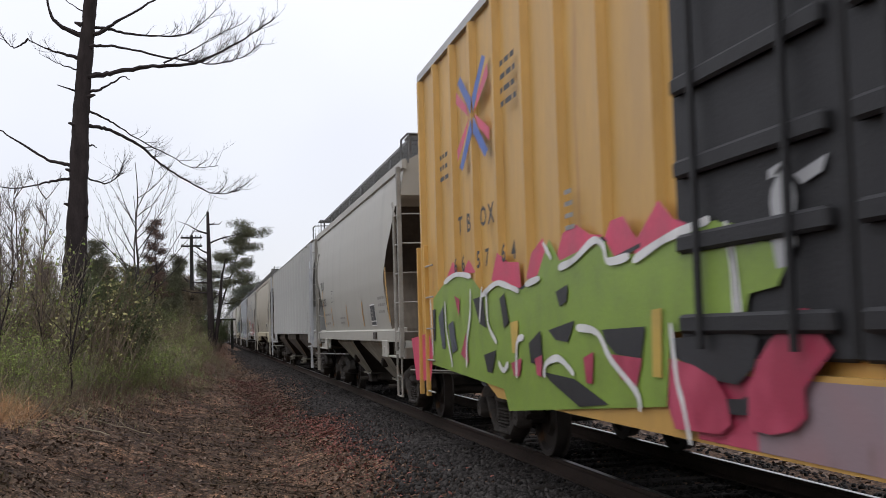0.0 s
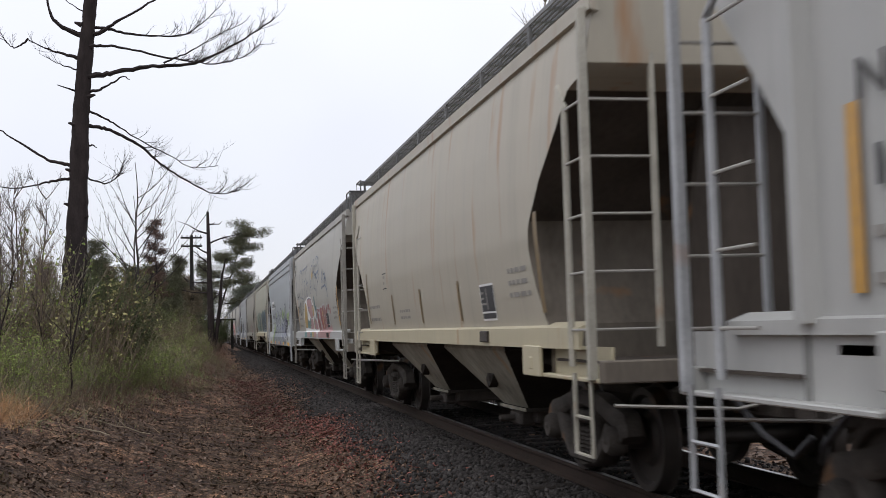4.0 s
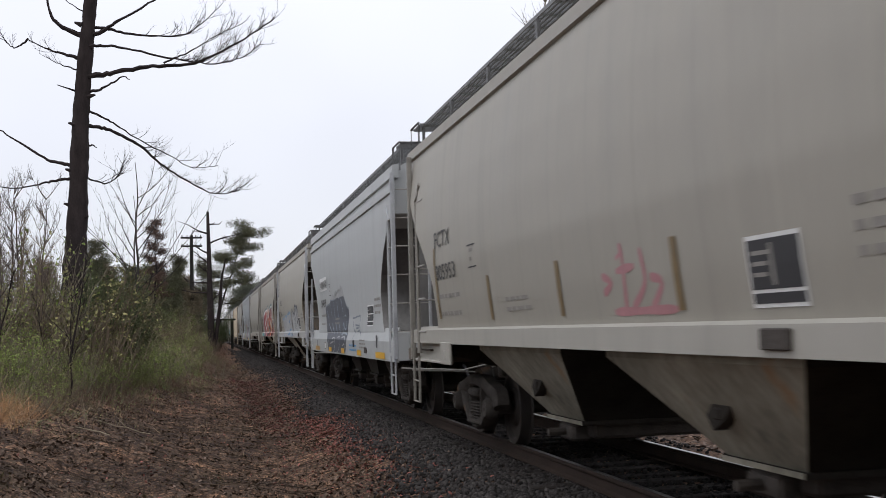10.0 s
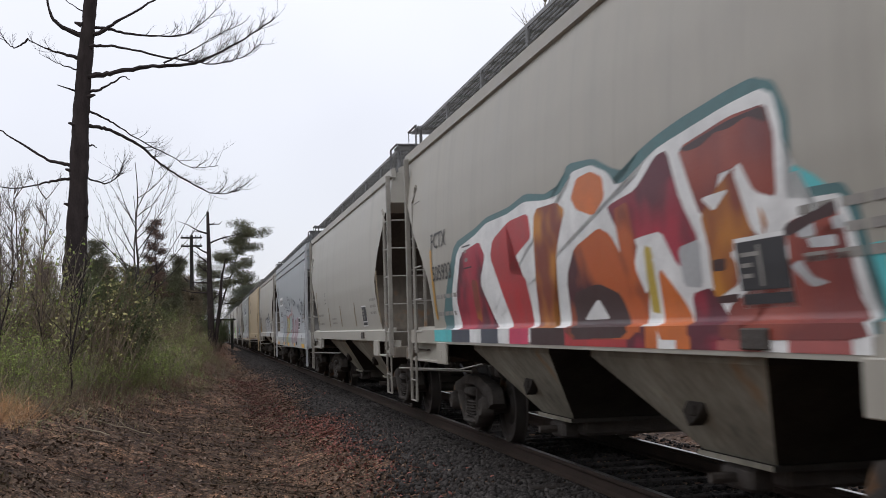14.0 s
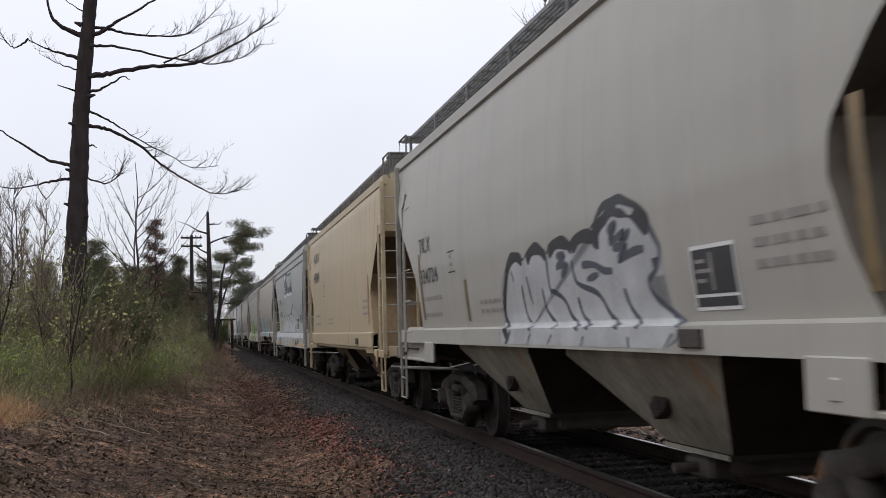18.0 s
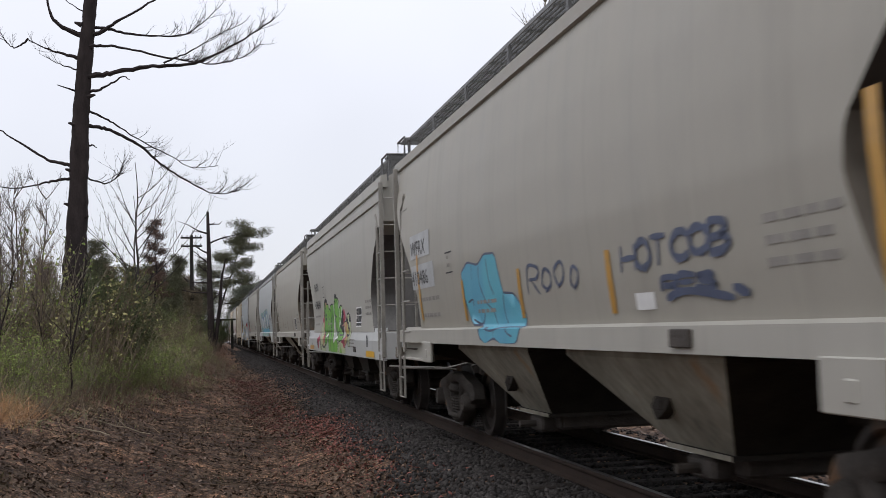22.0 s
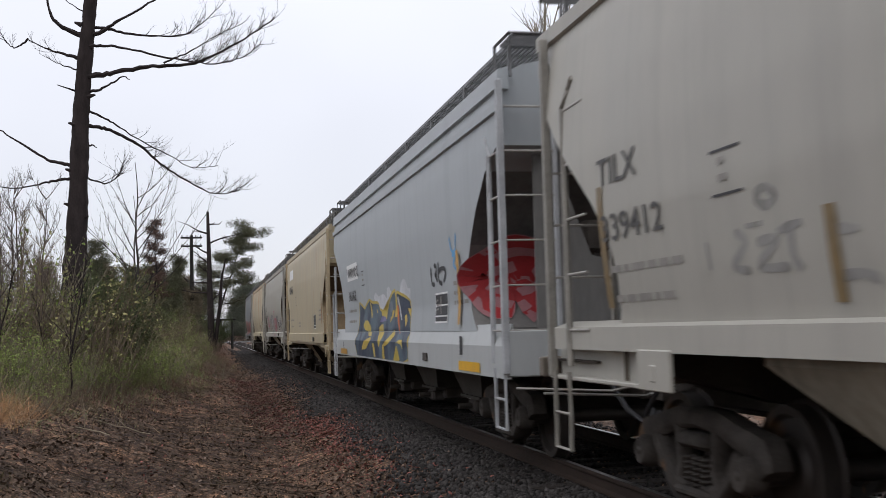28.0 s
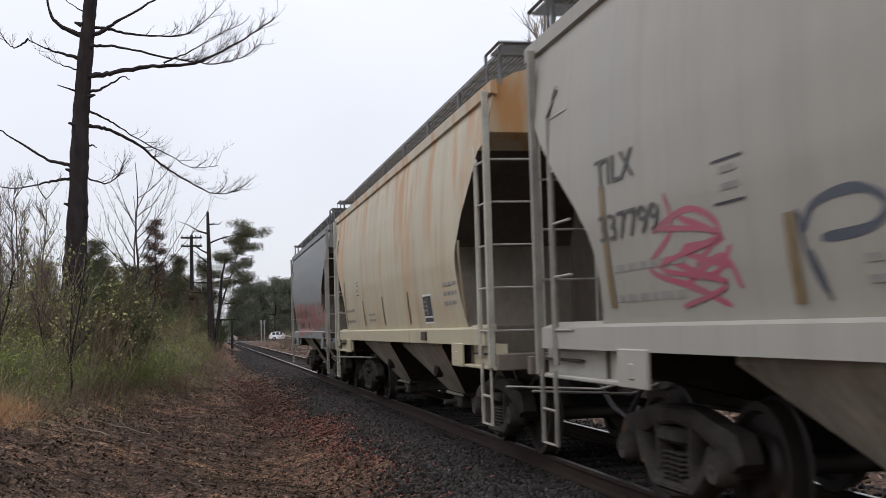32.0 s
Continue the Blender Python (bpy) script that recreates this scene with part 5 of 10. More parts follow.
    for pts in (([(1.73, 2.03), (2.45, 2.10), (3.25, 2.04)]), ([(3.74, 1.80), (4.37, 1.91), (4.83, 1.87), (5.27, 1.80)]), ([(5.50, 1.85), (5.99, 1.89)]), ([(6.57, 1.95), (6.99, 1.99), (7.49, 2.11), (7.72, 2.05), (7.81, 1.93), (8.26, 1.94)]), ([(8.32, 1.90), (8.86, 2.00), (9.25, 2.04), (9.61, 2.07)]), ([(9.81, 2.04), (9.88, 1.79), (9.90, 1.47)]), ([(3.76, 1.90), (3.60, 1.51)]), ([(6.13, 2.20), (6.38, 2.04)]), ([(2.9, 1.0), (2.95, 1.3), (3.15, 1.6), (3.2, 1.9)]), ([(6.05, 1.0), (6.1, 1.12), (6.5, 1.18), (6.9, 1.06)]), ([(7.0, 1.44), (7.5, 1.4), (7.8, 1.2), (8.3, 0.98), (8.35, 0.85)]), ([(8.95, 1.46), (9.02, 1.1), (9.1, 0.95), (9.2, 0.7)]), ([(9.85, 2.0), (9.92, 1.75), (9.95, 1.45)]), ([(5.1, 0.96), (5.15, 1.3), (5.4, 1.36)]), ([(0.8, 1.85), (0.85, 1.5), (0.9, 1.1)]), ([(1.75, 1.8), (1.8, 1.45), (2.05, 1.1), (2.1, 0.98)]), ([(3.95, 1.85), (4.0, 1.5), (4.35, 1.3)]), ([(4.4, 1.1), (4.6, 1.02), (4.8, 1.1)])):
        P, F = ribbon([(d, z) for d, z in pts], 0.06, 0.0, random.Random(5))
        on_side("white_stroke", [(at(d), z) for d, z in P], F, SP["white"], car, skin, 0.023, "white sprayed stroke")
    ring = [(10.5 + 0.14 * math.cos(a), 2.08 + 0.14 * math.sin(a)) for a in [i * 0.5236 for i in range(12)]]
    shape("chalk_spot", ring, SP["smoke"], 0.02, "grey-white painted spot on the door")
    patch("pink_sill", car, lambda z: -1.56, at(9.25), at(10.05), 0.74, 1.15, SP["hot"], 0.006, "pink paint on the sill")
    patch("dusky_sill", car, lambda z: -1.56, at(10.05), -half + 2.0, 0.74, 1.15, SP["duskrose"], 0.006, "dusky pink paint on the sill")
    patch("green_sill", car, lambda z: -1.56, at(0.3), at(9.2), 0.97, 1.15, SP["green"], 0.006, "green paint on the sill")
    return car


# The train in the order in which it passes: rear corner of each car along the track at the start, style, coats and marks
def coat(name, color, rust=0.0, var=0.08, rise=False):
    return paint("coat_" + name, color, rust, var, 1.04, rise)


warm = coat("warm_grey", (0.385, 0.37, 0.325))
warm2 = coat("beige_grey", (0.35, 0.33, 0.28))
olive = coat("olive_grey", (0.37, 0.36, 0.285))
pale_c = coat("pale_grey", (0.41, 0.41, 0.39))
blue_c = coat("blue_grey", (0.365, 0.39, 0.4))
lilac_c = coat("white_grey", (0.425, 0.44, 0.435))
sage_c = coat("sage_grey", (0.365, 0.38, 0.36))
tan_c = coat("tan", (0.46, 0.37, 0.235), 0.2, 0.14)
cream_c = coat("cream", (0.45, 0.38, 0.25), 0.2, 0.16)
rusty = coat("rust_streaked_white", (0.5, 0.44, 0.31), 0.85, 0.16, True)
dim = coat("dark_grey", (0.2, 0.215, 0.215), 0.2, 0.2)
brown_c = coat("dirty_beige", (0.41, 0.375, 0.3), 0.25)
white_s = coat("white_sill", (0.46, 0.465, 0.45))
cream_s = coat("cream_sill", (0.47, 0.42, 0.29), 0.05)
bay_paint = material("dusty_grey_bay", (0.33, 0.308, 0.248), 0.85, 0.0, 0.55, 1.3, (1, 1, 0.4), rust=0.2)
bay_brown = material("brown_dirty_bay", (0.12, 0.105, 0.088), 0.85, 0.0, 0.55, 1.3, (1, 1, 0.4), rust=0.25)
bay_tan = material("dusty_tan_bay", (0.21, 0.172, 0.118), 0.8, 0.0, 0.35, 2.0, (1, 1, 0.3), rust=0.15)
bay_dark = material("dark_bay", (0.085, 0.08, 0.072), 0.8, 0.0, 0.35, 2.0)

GAP = 1.5
worn_grey = material("worn_ladder_grey", (0.26, 0.245, 0.215), 0.6, 0.1, 0.3, 4.0, rust=0.15)
worn_pale = material("worn_ladder_pale", (0.4, 0.41, 0.42), 0.6, 0.1, 0.25, 4.0, rust=0.08)
worn_tan = material("worn_ladder_tan", (0.4, 0.32, 0.2), 0.6, 0.1, 0.3, 4.0, rust=0.3)
worn_beige = material("worn_ladder_beige", (0.4, 0.38, 0.32), 0.6, 0.1, 0.25, 4.0, rust=0.12)
LADDER_COATS.update({warm.name: worn_grey, warm2.name: worn_grey, pale_c.name: worn_pale, cream_s.name: worn_beige, white_s.name: worn_grey, lilac_c.name: worn_pale, tan_c.name: worn_tan, cream_c.name: worn_tan, dim.name: worn_grey})
REAR = [None, 15.74, 31.45, 53.98, 70.4, 87.05, 103.25, 119.32, 135.51, 151.81, 168.13, 184.05, 200.4, 217.38, 233.65, 249.82, 266.38, 282.94, 299.65, 315.94, 332.6, 349.19, 366.32, 383.03, 399.77, 416.5, 430.6]
SPEC = {
    2: ("round", warm, warm, "TILX", "333605", False, "light grey covered hopper car with amber reflectors"),
    3: ("ribbed", pale_c, pale_c, "NAHX", "100756", False, "long pale grey covered hopper car with upright ribs"),
    4: ("round", brown_c, cream_s, "", "", False, "dirty beige covered hopper car with rusty ends"),
    5: ("round", warm, white_s, "NAHX", "322010", False, "grey covered hopper car with red and multicoloured graffiti"),
    6: ("deep", blue_c, lilac_c, "WRWX", "16446", True, "blue-grey covered hopper car with silver and green graffiti"),
    7: ("round", olive, cream_s, "NAHX", "", False, "olive-grey covered hopper car with dark blue graffiti"),
    8: ("round", warm2, warm, "FCTX", "805953", False, "beige-grey covered hopper car with a white placard"),
    9: ("deep", lilac_c, lilac_c, "WRWX", "16469", True, "white-grey covered hopper car with slate graffiti"),
    10: ("round", warm2, pale_c, "NAHX", "322486", False, "beige-grey covered hopper car with blue and white graffiti"),
    11: ("round", warm2, warm2, "FCTX", "505933", False, "beige-grey covered hopper car with big red graffiti"),
    12: ("round", warm, warm, "", "", False, "plain light grey covered hopper car"),
    13: ("deep", blue_c, lilac_c, "WRWX", "16035", True, "grey covered hopper car with pastel graffiti"),
    14: ("round", warm, warm, "TILX", "334724", False, "light grey covered hopper car with white bubble graffiti"),
    15: ("angled", tan_c, tan_c, "AOKX", "493841", False, "tan covered hopper car with rust stains"),
    16: ("deep", sage_c, white_s, "SHPX", "433542", False, "white-grey covered hopper car with black and white graffiti"),
    17: ("round", warm2, warm, "WFRX", "410486", True, "beige-grey covered hopper car with bright blue graffiti"),
    18: ("deep", warm, white_s, "SHPX", "434540", False, "light grey covered hopper car with bright green graffiti"),
    19: ("round", warm2, warm, "TILX", "337506", False, "plain beige-grey covered hopper car with a placard"),
    20: ("round", lilac_c, white_s, "", "", False, "white-grey covered hopper car with turquoise graffiti"),
    21: ("round", warm, warm, "TILX", "339412", False, "light grey covered hopper car with amber reflectors"),
    22: ("deep", blue_c, lilac_c, "WRWX", "16162", True, "blue-grey covered hopper car with blue and yellow graffiti"),
    23: ("angled", cream_c, cream_c, "", "804436", True, "cream covered hopper car with faded marks"),
    24: ("round", warm2, warm, "TILX", "337799", False, "beige-grey covered hopper car with pink and black graffiti"),
    25: ("round", rusty, cream_s, "", "", False, "white covered hopper car streaked with orange rust"),
    26: ("round", dim, dim, "", "", False, "dark grey covered hopper car with faded red graffiti"),
}
TRAIN = {1: (boxcar(1, 19.6), REAR[1] + 0.25 - 9.8)}
for number_in_train, (style, body_coat, sill_coat, mark, number, plate, label) in SPEC.items():
    k = number_in_train
    length = REAR[k] - REAR[k - 1] - GAP
    under = bay_dark if style == "deep" else bay_brown if style == "ribbed" else bay_tan if style == "angled" else bay_paint
    back = {6: 0.55, 18: 0.15, 3: 0.0}.get(k, 0.45 if style == "deep" else 0.4)      # the ends reach past the ladder's post
    length += back
    car, surf, far, sheet = hopper(k, style, round(length, 2), body_coat, sill_coat, mark, number, label, style == "ribbed", plate, k * 7, under, back)
    TRAIN[k] = (car, REAR[k] + 0.25 + back - length / 2)

    def G(word, d, z, width, height, fill, edge=None, stroke=0.3, rim=0.1, seed=0, label="", **kw):
        """A piece that begins d metres from the car's rear corner."""
        paints = [SP[c] for c in fill.split()]
        for key in ("halo", "shine"):
            if key in kw:
                kw[key] = SP[kw[key]]
        graffiti(car, surf, word, far - d, z, width, height, paints, SP[edge] if edge else None, stroke, rim, seed + k * 13, label=label, floor=sheet, **kw)
    shift = 0.2 if k == 5 else 0.0

    def S(paint_name, pts, label="", rim=None, halo=None, wide=0.07):
        """A sprayed field on the car's side, its corners (metres from the rear corner, height), with a rim and a halo of other paints."""
        corners = [tuple(float(q) for q in p.split(",")) for p in pts.split()]
        base = None
        for grow, m in ((wide * 2, halo), (wide, rim), (0.0, paint_name)):
            if m:
                ob = draped(car, surf, spread(corners, grow), far - shift, SP[m], sheet, "graffiti" if base is None else "field", base or car, label if base is None else "")
                base = base or ob

    def W(paint_name, pts, wide, label=""):
        """A sprayed line."""
        P, F = ribbon([tuple(float(q) for q in p.split(",")) for p in pts.split()], wide, 0.0, random.Random(len(pts)))
        draped(car, surf, P, far - shift, SP[paint_name], sheet, "spray_stroke", car, label, F)
    if k == 3:
        for line in ("11.13,1.87 11.32,1.90 11.46,1.85 11.38,1.78 11.16,1.75 11.11,1.81 11.35,1.82", "11.20,1.73 11.25,1.65", "11.00,1.76 11.22,1.77"):
            W("bluehaze", line, 0.16, "faint blue sprayed spot")
        for line in ("9.48,1.87 9.87,1.86", "9.43,1.82 10.22,1.80", "9.41,1.78 10.24,1.75", "9.38,1.73 10.18,1.71"):
            W("redhaze", line, 0.05, "faint red lines")
        for line in ("12.17,1.77 12.56,1.77", "12.15,1.73 12.56,1.74"):
            W("haze", line, 0.05, "faint grey line")
    elif k == 5:
        S("white", "3.74,1.40 3.71,1.96 4.20,2.31 4.64,2.39 5.22,2.46 5.75,2.49 6.49,2.44 6.89,2.30 7.17,2.23 7.40,2.07 7.76,1.92 8.02,1.77 8.20,1.52 8.47,1.39", "white sprayed halo behind the letters")
        S("honey", "3.74,1.58 4.08,2.07 4.40,2.29 4.75,2.31 4.98,2.22 5.02,1.90 4.63,1.56", "ochre letter with dark edges", "ink", None, 0.02)
        S("teal", "4.58,1.56 5.10,1.84 5.45,1.72 5.83,1.87 6.14,1.75 6.28,1.53", "teal letter")
        S("blush", "5.17,2.38 5.84,2.41 6.57,2.37 6.79,2.22 6.65,1.88 6.09,1.83 5.79,2.00 5.37,2.10", "dusty pink letter with dark edges", "ink", None, 0.025)
        S("blush", "5.54,1.54 5.99,1.81 6.62,1.83 6.70,1.53", "dusty pink letter")
        S("honey", "6.85,2.21 7.15,2.16 7.27,2.01 7.03,1.86 6.77,1.92", "ochre letter with dark edges", "ink", None, 0.02)
        S("teal", "6.78,1.53 6.86,1.82 7.12,1.91 7.26,1.71 7.23,1.52", "teal letter")
        S("blush", "6.98,1.53 7.21,1.76 7.51,1.80 7.79,1.70 7.95,1.51", "dusty pink letter with dark edges", "ink", None, 0.025)
        S("deepteal", "7.36,2.40 7.51,2.45 7.71,2.36 7.71,2.14 8.11,2.19 7.99,2.03 7.72,2.01 7.56,2.11", "dark teal sprayed field")
        S("deepteal", "7.69,1.92 7.98,1.99 8.00,1.82 7.78,1.81", "dark teal sprayed field")
        for line in ("5.46,2.16 5.95,2.15", "7.23,1.67 7.49,1.62", "7.17,1.60 7.38,1.55", "5.61,2.04 5.78,1.98"):
            W("violet", line, 0.04, "violet line")
        S("dullred", "8.07,2.07 8.64,2.05 8.90,2.00 8.70,1.86 8.46,1.85 8.51,1.71 8.85,1.62 8.74,1.46 8.29,1.46 8.09,1.64 8.07,1.86", "faded red letter with white edges", "ghost", None, 0.05)
        S("dullred", "8.85,2.04 9.21,2.09 9.43,2.07 9.51,1.78 9.71,1.45 9.28,1.46 9.04,1.73", "faded red letter with white edges", "ghost", None, 0.05)
        S("dullred", "9.46,2.06 9.78,2.12 9.94,2.12 10.01,1.85 10.17,1.45 9.75,1.45 9.61,1.81", "faded red letter with white edges", "ghost", None, 0.05)
        S("dullred", "10.01,2.11 10.24,2.14 10.33,1.99 10.37,1.73 10.51,1.45 10.17,1.45 10.06,1.78", "faded red letter with white edges", "ghost", None, 0.05)
        S("dullred", "10.35,1.99 10.67,2.03 10.99,2.16 11.04,2.06 10.76,1.89 10.57,1.75 10.70,1.72 10.82,1.74 10.89,1.44 10.56,1.45 10.42,1.73", "faded red letter with white edges", "ghost", None, 0.05)
        S("dullred", "11.15,2.09 11.31,2.14 11.40,2.07 11.31,1.95 11.17,1.99", "faded red letter")
        S("dullred", "11.42,2.01 11.65,2.04 11.60,1.86 11.45,1.93", "faded red letter")
        S("blush", "8.40,1.46 9.13,1.50 10.86,1.51 11.20,1.58 11.53,1.62 11.59,1.39 8.58,1.39", "dusty pink band")
        for line in ("8.29,2.01 8.55,1.95 8.92,1.96", "8.46,1.83 8.80,1.89 8.94,1.73 9.06,1.58", "10.24,1.68 10.32,1.55 10.56,1.45", "10.85,1.65 11.08,1.69 11.32,1.66", "8.66,1.57 8.83,1.60"):
            W("ghost", line, 0.06, "pale line of the letters")
        S("crimson", "10.21,1.61 10.36,1.64 10.34,1.56 10.23,1.56", "bright red spot")
        for line in ("2.53,3.03 2.40,3.32 2.78,3.40 3.28,3.26", "2.75,3.07 2.94,2.65 3.27,2.52", "2.82,3.30 3.39,3.38 4.08,3.34 3.84,3.19", "3.56,3.29 3.54,2.91 3.82,2.50 3.27,2.52", "4.07,3.37 4.68,3.39 4.91,3.38 4.72,3.12", "4.25,2.95 4.61,2.99 4.61,2.73 4.33,2.46 3.82,2.49", "4.84,3.05 5.28,2.93 5.08,2.84 5.15,2.56 4.81,2.50", "5.18,2.83 5.49,2.90 5.69,2.87 5.70,2.55 5.45,2.50 5.28,2.71", "4.91,3.38 5.12,3.43 5.05,3.24", "3.71,3.14 3.87,2.87", "5.50,2.79 5.46,2.52"):
            W("tagblue", line, 0.035, "thin grey-blue outline of bubble letters")
        for line in ("6.49,3.28 6.33,3.09 6.51,2.86 6.40,2.63 6.64,2.55 6.82,2.67", "6.65,3.33 7.05,3.30 6.98,3.07 6.68,2.79", "6.91,2.75 6.42,2.72", "7.08,3.48 7.05,3.25 7.28,3.11 7.48,3.26 7.30,3.48 7.09,3.45", "7.49,3.21 7.42,3.00 7.56,2.71 7.34,2.63", "7.62,3.27 7.88,3.26 7.95,3.08 7.76,2.89", "7.76,2.98 7.82,2.71 8.11,2.59 8.25,2.77 8.20,2.90", "7.85,3.44 8.08,3.51 8.44,3.47 8.36,3.28 8.13,3.21", "8.28,3.42 8.66,3.45 8.79,3.22 8.94,3.11 8.79,3.07", "8.79,3.03 9.09,2.93 8.99,2.84 8.69,2.74 8.45,2.54 8.31,2.32", "8.33,2.51 8.40,2.33", "8.00,3.32 7.88,3.13 8.07,3.01"):
            W("tagblue", line, 0.035, "thin grey-blue outline of bubble letters")
        for line in ("7.06,3.08 7.49,3.12 7.89,3.02 8.25,3.02 8.58,3.07 8.79,3.07", "8.07,2.99 8.37,2.89 8.69,2.95", "7.82,3.21 7.94,3.21", "8.52,3.28 8.68,3.33"):
            W("tagblue", line, 0.07, "broken blue stroke")
        for line in ("9.76,2.64 9.86,2.56 10.05,2.60 10.26,2.60 10.45,2.61 10.70,2.62 10.92,2.57 11.12,2.50 11.26,2.50", "10.94,2.50 11.12,2.49 11.23,2.39 11.34,2.30", "9.89,3.03 9.93,2.86 9.84,2.71", "10.00,3.10 9.96,2.88 10.06,2.70", "10.21,3.02 10.28,2.81 10.23,2.70", "10.35,2.92 10.54,2.90 10.72,2.92", "10.53,2.77 10.72,2.80 10.94,2.80", "10.89,2.79 11.04,2.70 11.12,2.54", "10.59,2.68 10.66,2.79 10.54,2.93"):
            W("tagblue", line, 0.05, "blue scrawl")
        S("honey", "6.70,3.06 7.10,3.23 7.29,3.01 7.03,2.91", "faint ochre sprayed field")
        for line in ("0.05,3.66 0.71,3.65 0.64,3.35 1.04,3.38", "1.09,3.14 1.71,2.78", "2.46,2.22 3.15,2.38 2.82,2.00 3.30,2.05"):
            W("slate", line, 0.05, "small dark scrawl")
        for a, b, m in ((4.15, 5.09, "teal"), (5.09, 6.00, "blush"), (6.09, 6.61, "teal"), (6.70, 7.31, "honey"), (7.31, 7.98, "blush"), (8.50, 11.58, "blush")):
            patch("sill_paint", car, lambda z: -1.57, far - a, far - b, 1.29, 1.44, SP[m], 0.004, "sprayed paint on the sill")
    elif k == 6:
        G("oo", 11.3, 1.66, 1.3, 0.6, "limemist", None, 0.3, 0.0, 1, "faint green sprayed cloud")
        for field in ("2.75,1.07 2.9,1.5 3.12,1.97 3.87,1.8 4.3,1.34 3.6,0.93", "4.42,2.2 4.8,2.3 5.26,2.24 5.03,1.94", "7.05,2.2 7.4,2.34 7.73,2.3 7.82,2.01 7.53,1.6 7.18,1.88", "8.66,2.2 9.14,2.38 9.6,2.28 9.5,1.92 8.94,2.0", "9.85,2.22 10.16,2.43 10.55,2.34 10.4,2.1 10.0,2.05"):
            S("limemist", field, "green sprayed cloud")
        for field in ("3.65,0.93 3.83,1.34 4.3,1.51 4.0,1.75 3.69,2.24 4.18,2.27 4.27,2.0 4.81,1.89 5.14,2.04 5.44,2.13 5.68,1.75 6.17,1.54 6.34,0.93", "5.9,0.93 6.1,1.35 5.72,1.6 5.75,2.36 6.26,2.34 6.32,2.16 6.93,2.16 7.1,1.84 7.47,1.58 7.88,1.51 7.92,1.35 7.7,0.94", "7.6,0.93 7.86,1.35 7.82,1.52 7.52,2.07 7.83,2.13 7.8,2.4 8.4,2.4 8.48,2.19 8.84,1.99 9.49,1.88 9.55,2.11 9.94,2.21 10.06,2.09 10.04,1.87 9.62,1.68 9.22,1.49 9.58,1.36 8.95,0.93", "8.95,0.93 9.3,1.36 9.47,1.69 9.97,1.85 10.31,2.12 10.55,2.28 10.55,2.53 11.12,2.53 11.2,2.0 10.73,1.88 10.3,1.75 10.58,1.47 11.3,1.37 11.9,1.3 11.8,0.93"):
            S("steel", field, "silver letter with dark edges", "night", None, 0.05)
        for field in ("8.23,1.78 8.9,1.68 9.3,1.54 9.14,1.5 8.71,1.61", "10.67,1.91 10.93,2.0 11.3,1.97 11.3,1.72 10.81,1.72", "7.94,1.05 8.65,1.07 8.69,0.94 8.04,0.94", "9.5,1.3 9.95,1.3 9.78,1.17", "10.09,1.07 10.5,1.18 10.43,1.02", "10.36,1.46 10.73,1.47 10.8,1.35 10.5,1.35"):
            S("violet", field, "violet shade in the letters", "ink", None, 0.02)
        for line in ("3.8,2.2 3.95,1.9 4.2,1.75 4.8,1.8", "5.85,2.3 5.9,2.0 6.1,1.75 6.5,1.5", "6.3,2.1 6.6,1.85 7.1,1.55", "7.9,2.34 8.1,2.1 8.6,1.95 9.4,1.8", "9.6,2.1 9.85,2.1", "10.6,2.45 11.0,2.46", "10.0,1.8 10.4,2.1 10.8,2.2", "4.3,1.28 4.6,1.1 4.65,0.96", "6.5,1.3 6.8,1.1 6.9,0.95", "9.0,1.3 9.6,1.1 9.8,0.95", "10.8,1.25 11.6,1.2"):
            W("white", line, 0.035, "white sprayed line")
        for line in ("4.0,1.5 4.6,1.5 5.2,1.4", "5.7,1.7 6.1,1.5 6.15,1.36", "7.5,2.0 7.8,1.6 7.9,1.36", "8.3,1.82 8.9,1.72 9.3,1.58", "9.6,1.7 9.95,1.82 10.3,2.08", "10.3,1.72 10.8,1.7", "4.35,1.3 4.5,1.05", "5.5,1.3 5.7,1.0", "7.1,1.3 7.4,1.1 7.45,0.95", "8.6,1.3 8.75,1.1", "9.3,1.3 9.7,1.15 10.0,0.95"):
            W("night", line, 0.04, "dark sprayed line")
    elif k == 7:
        S("mist", "2.86,1.56 2.93,1.94 3.20,2.26 3.46,2.47 4.32,2.50 4.70,2.59 5.36,2.56 5.84,2.58 6.18,2.60 6.56,2.55 6.91,2.54 7.28,2.54 7.50,2.51 7.66,2.44 7.73,2.26 7.74,2.08 7.83,1.88 7.98,1.82 7.89,1.53", "faded teal letters")
        S("mistnavy", "5.10,2.25 5.20,1.93 5.43,1.73 4.99,1.67 4.90,1.99", "faded blue shading")
        S("mistnavy", "6.32,2.53 6.69,2.43 6.67,1.99 6.45,1.78 6.41,2.15", "faded blue shading")
        S("mistnavy", "7.60,1.96 7.79,1.89 7.76,1.63 7.62,1.69", "faded blue shading")
        S("mistnavy", "3.54,2.19 3.81,2.12 3.72,1.71 3.45,1.77", "faded blue shading")
        S("mistnavy", "7.09,2.16 7.31,2.10 7.31,1.87 7.16,1.95", "faded blue shading")
        for line in ("4.54,2.02 4.64,1.89 4.68,1.71", "5.30,2.23 5.66,2.14", "7.07,2.28 7.24,2.23 7.15,2.15", "3.58,1.90 3.79,1.71 3.76,1.53", "4.89,1.67 5.00,1.57", "5.80,2.00 5.82,1.78 5.85,1.57"):
            W("mistochre", line, 0.1, "faded cream stroke")
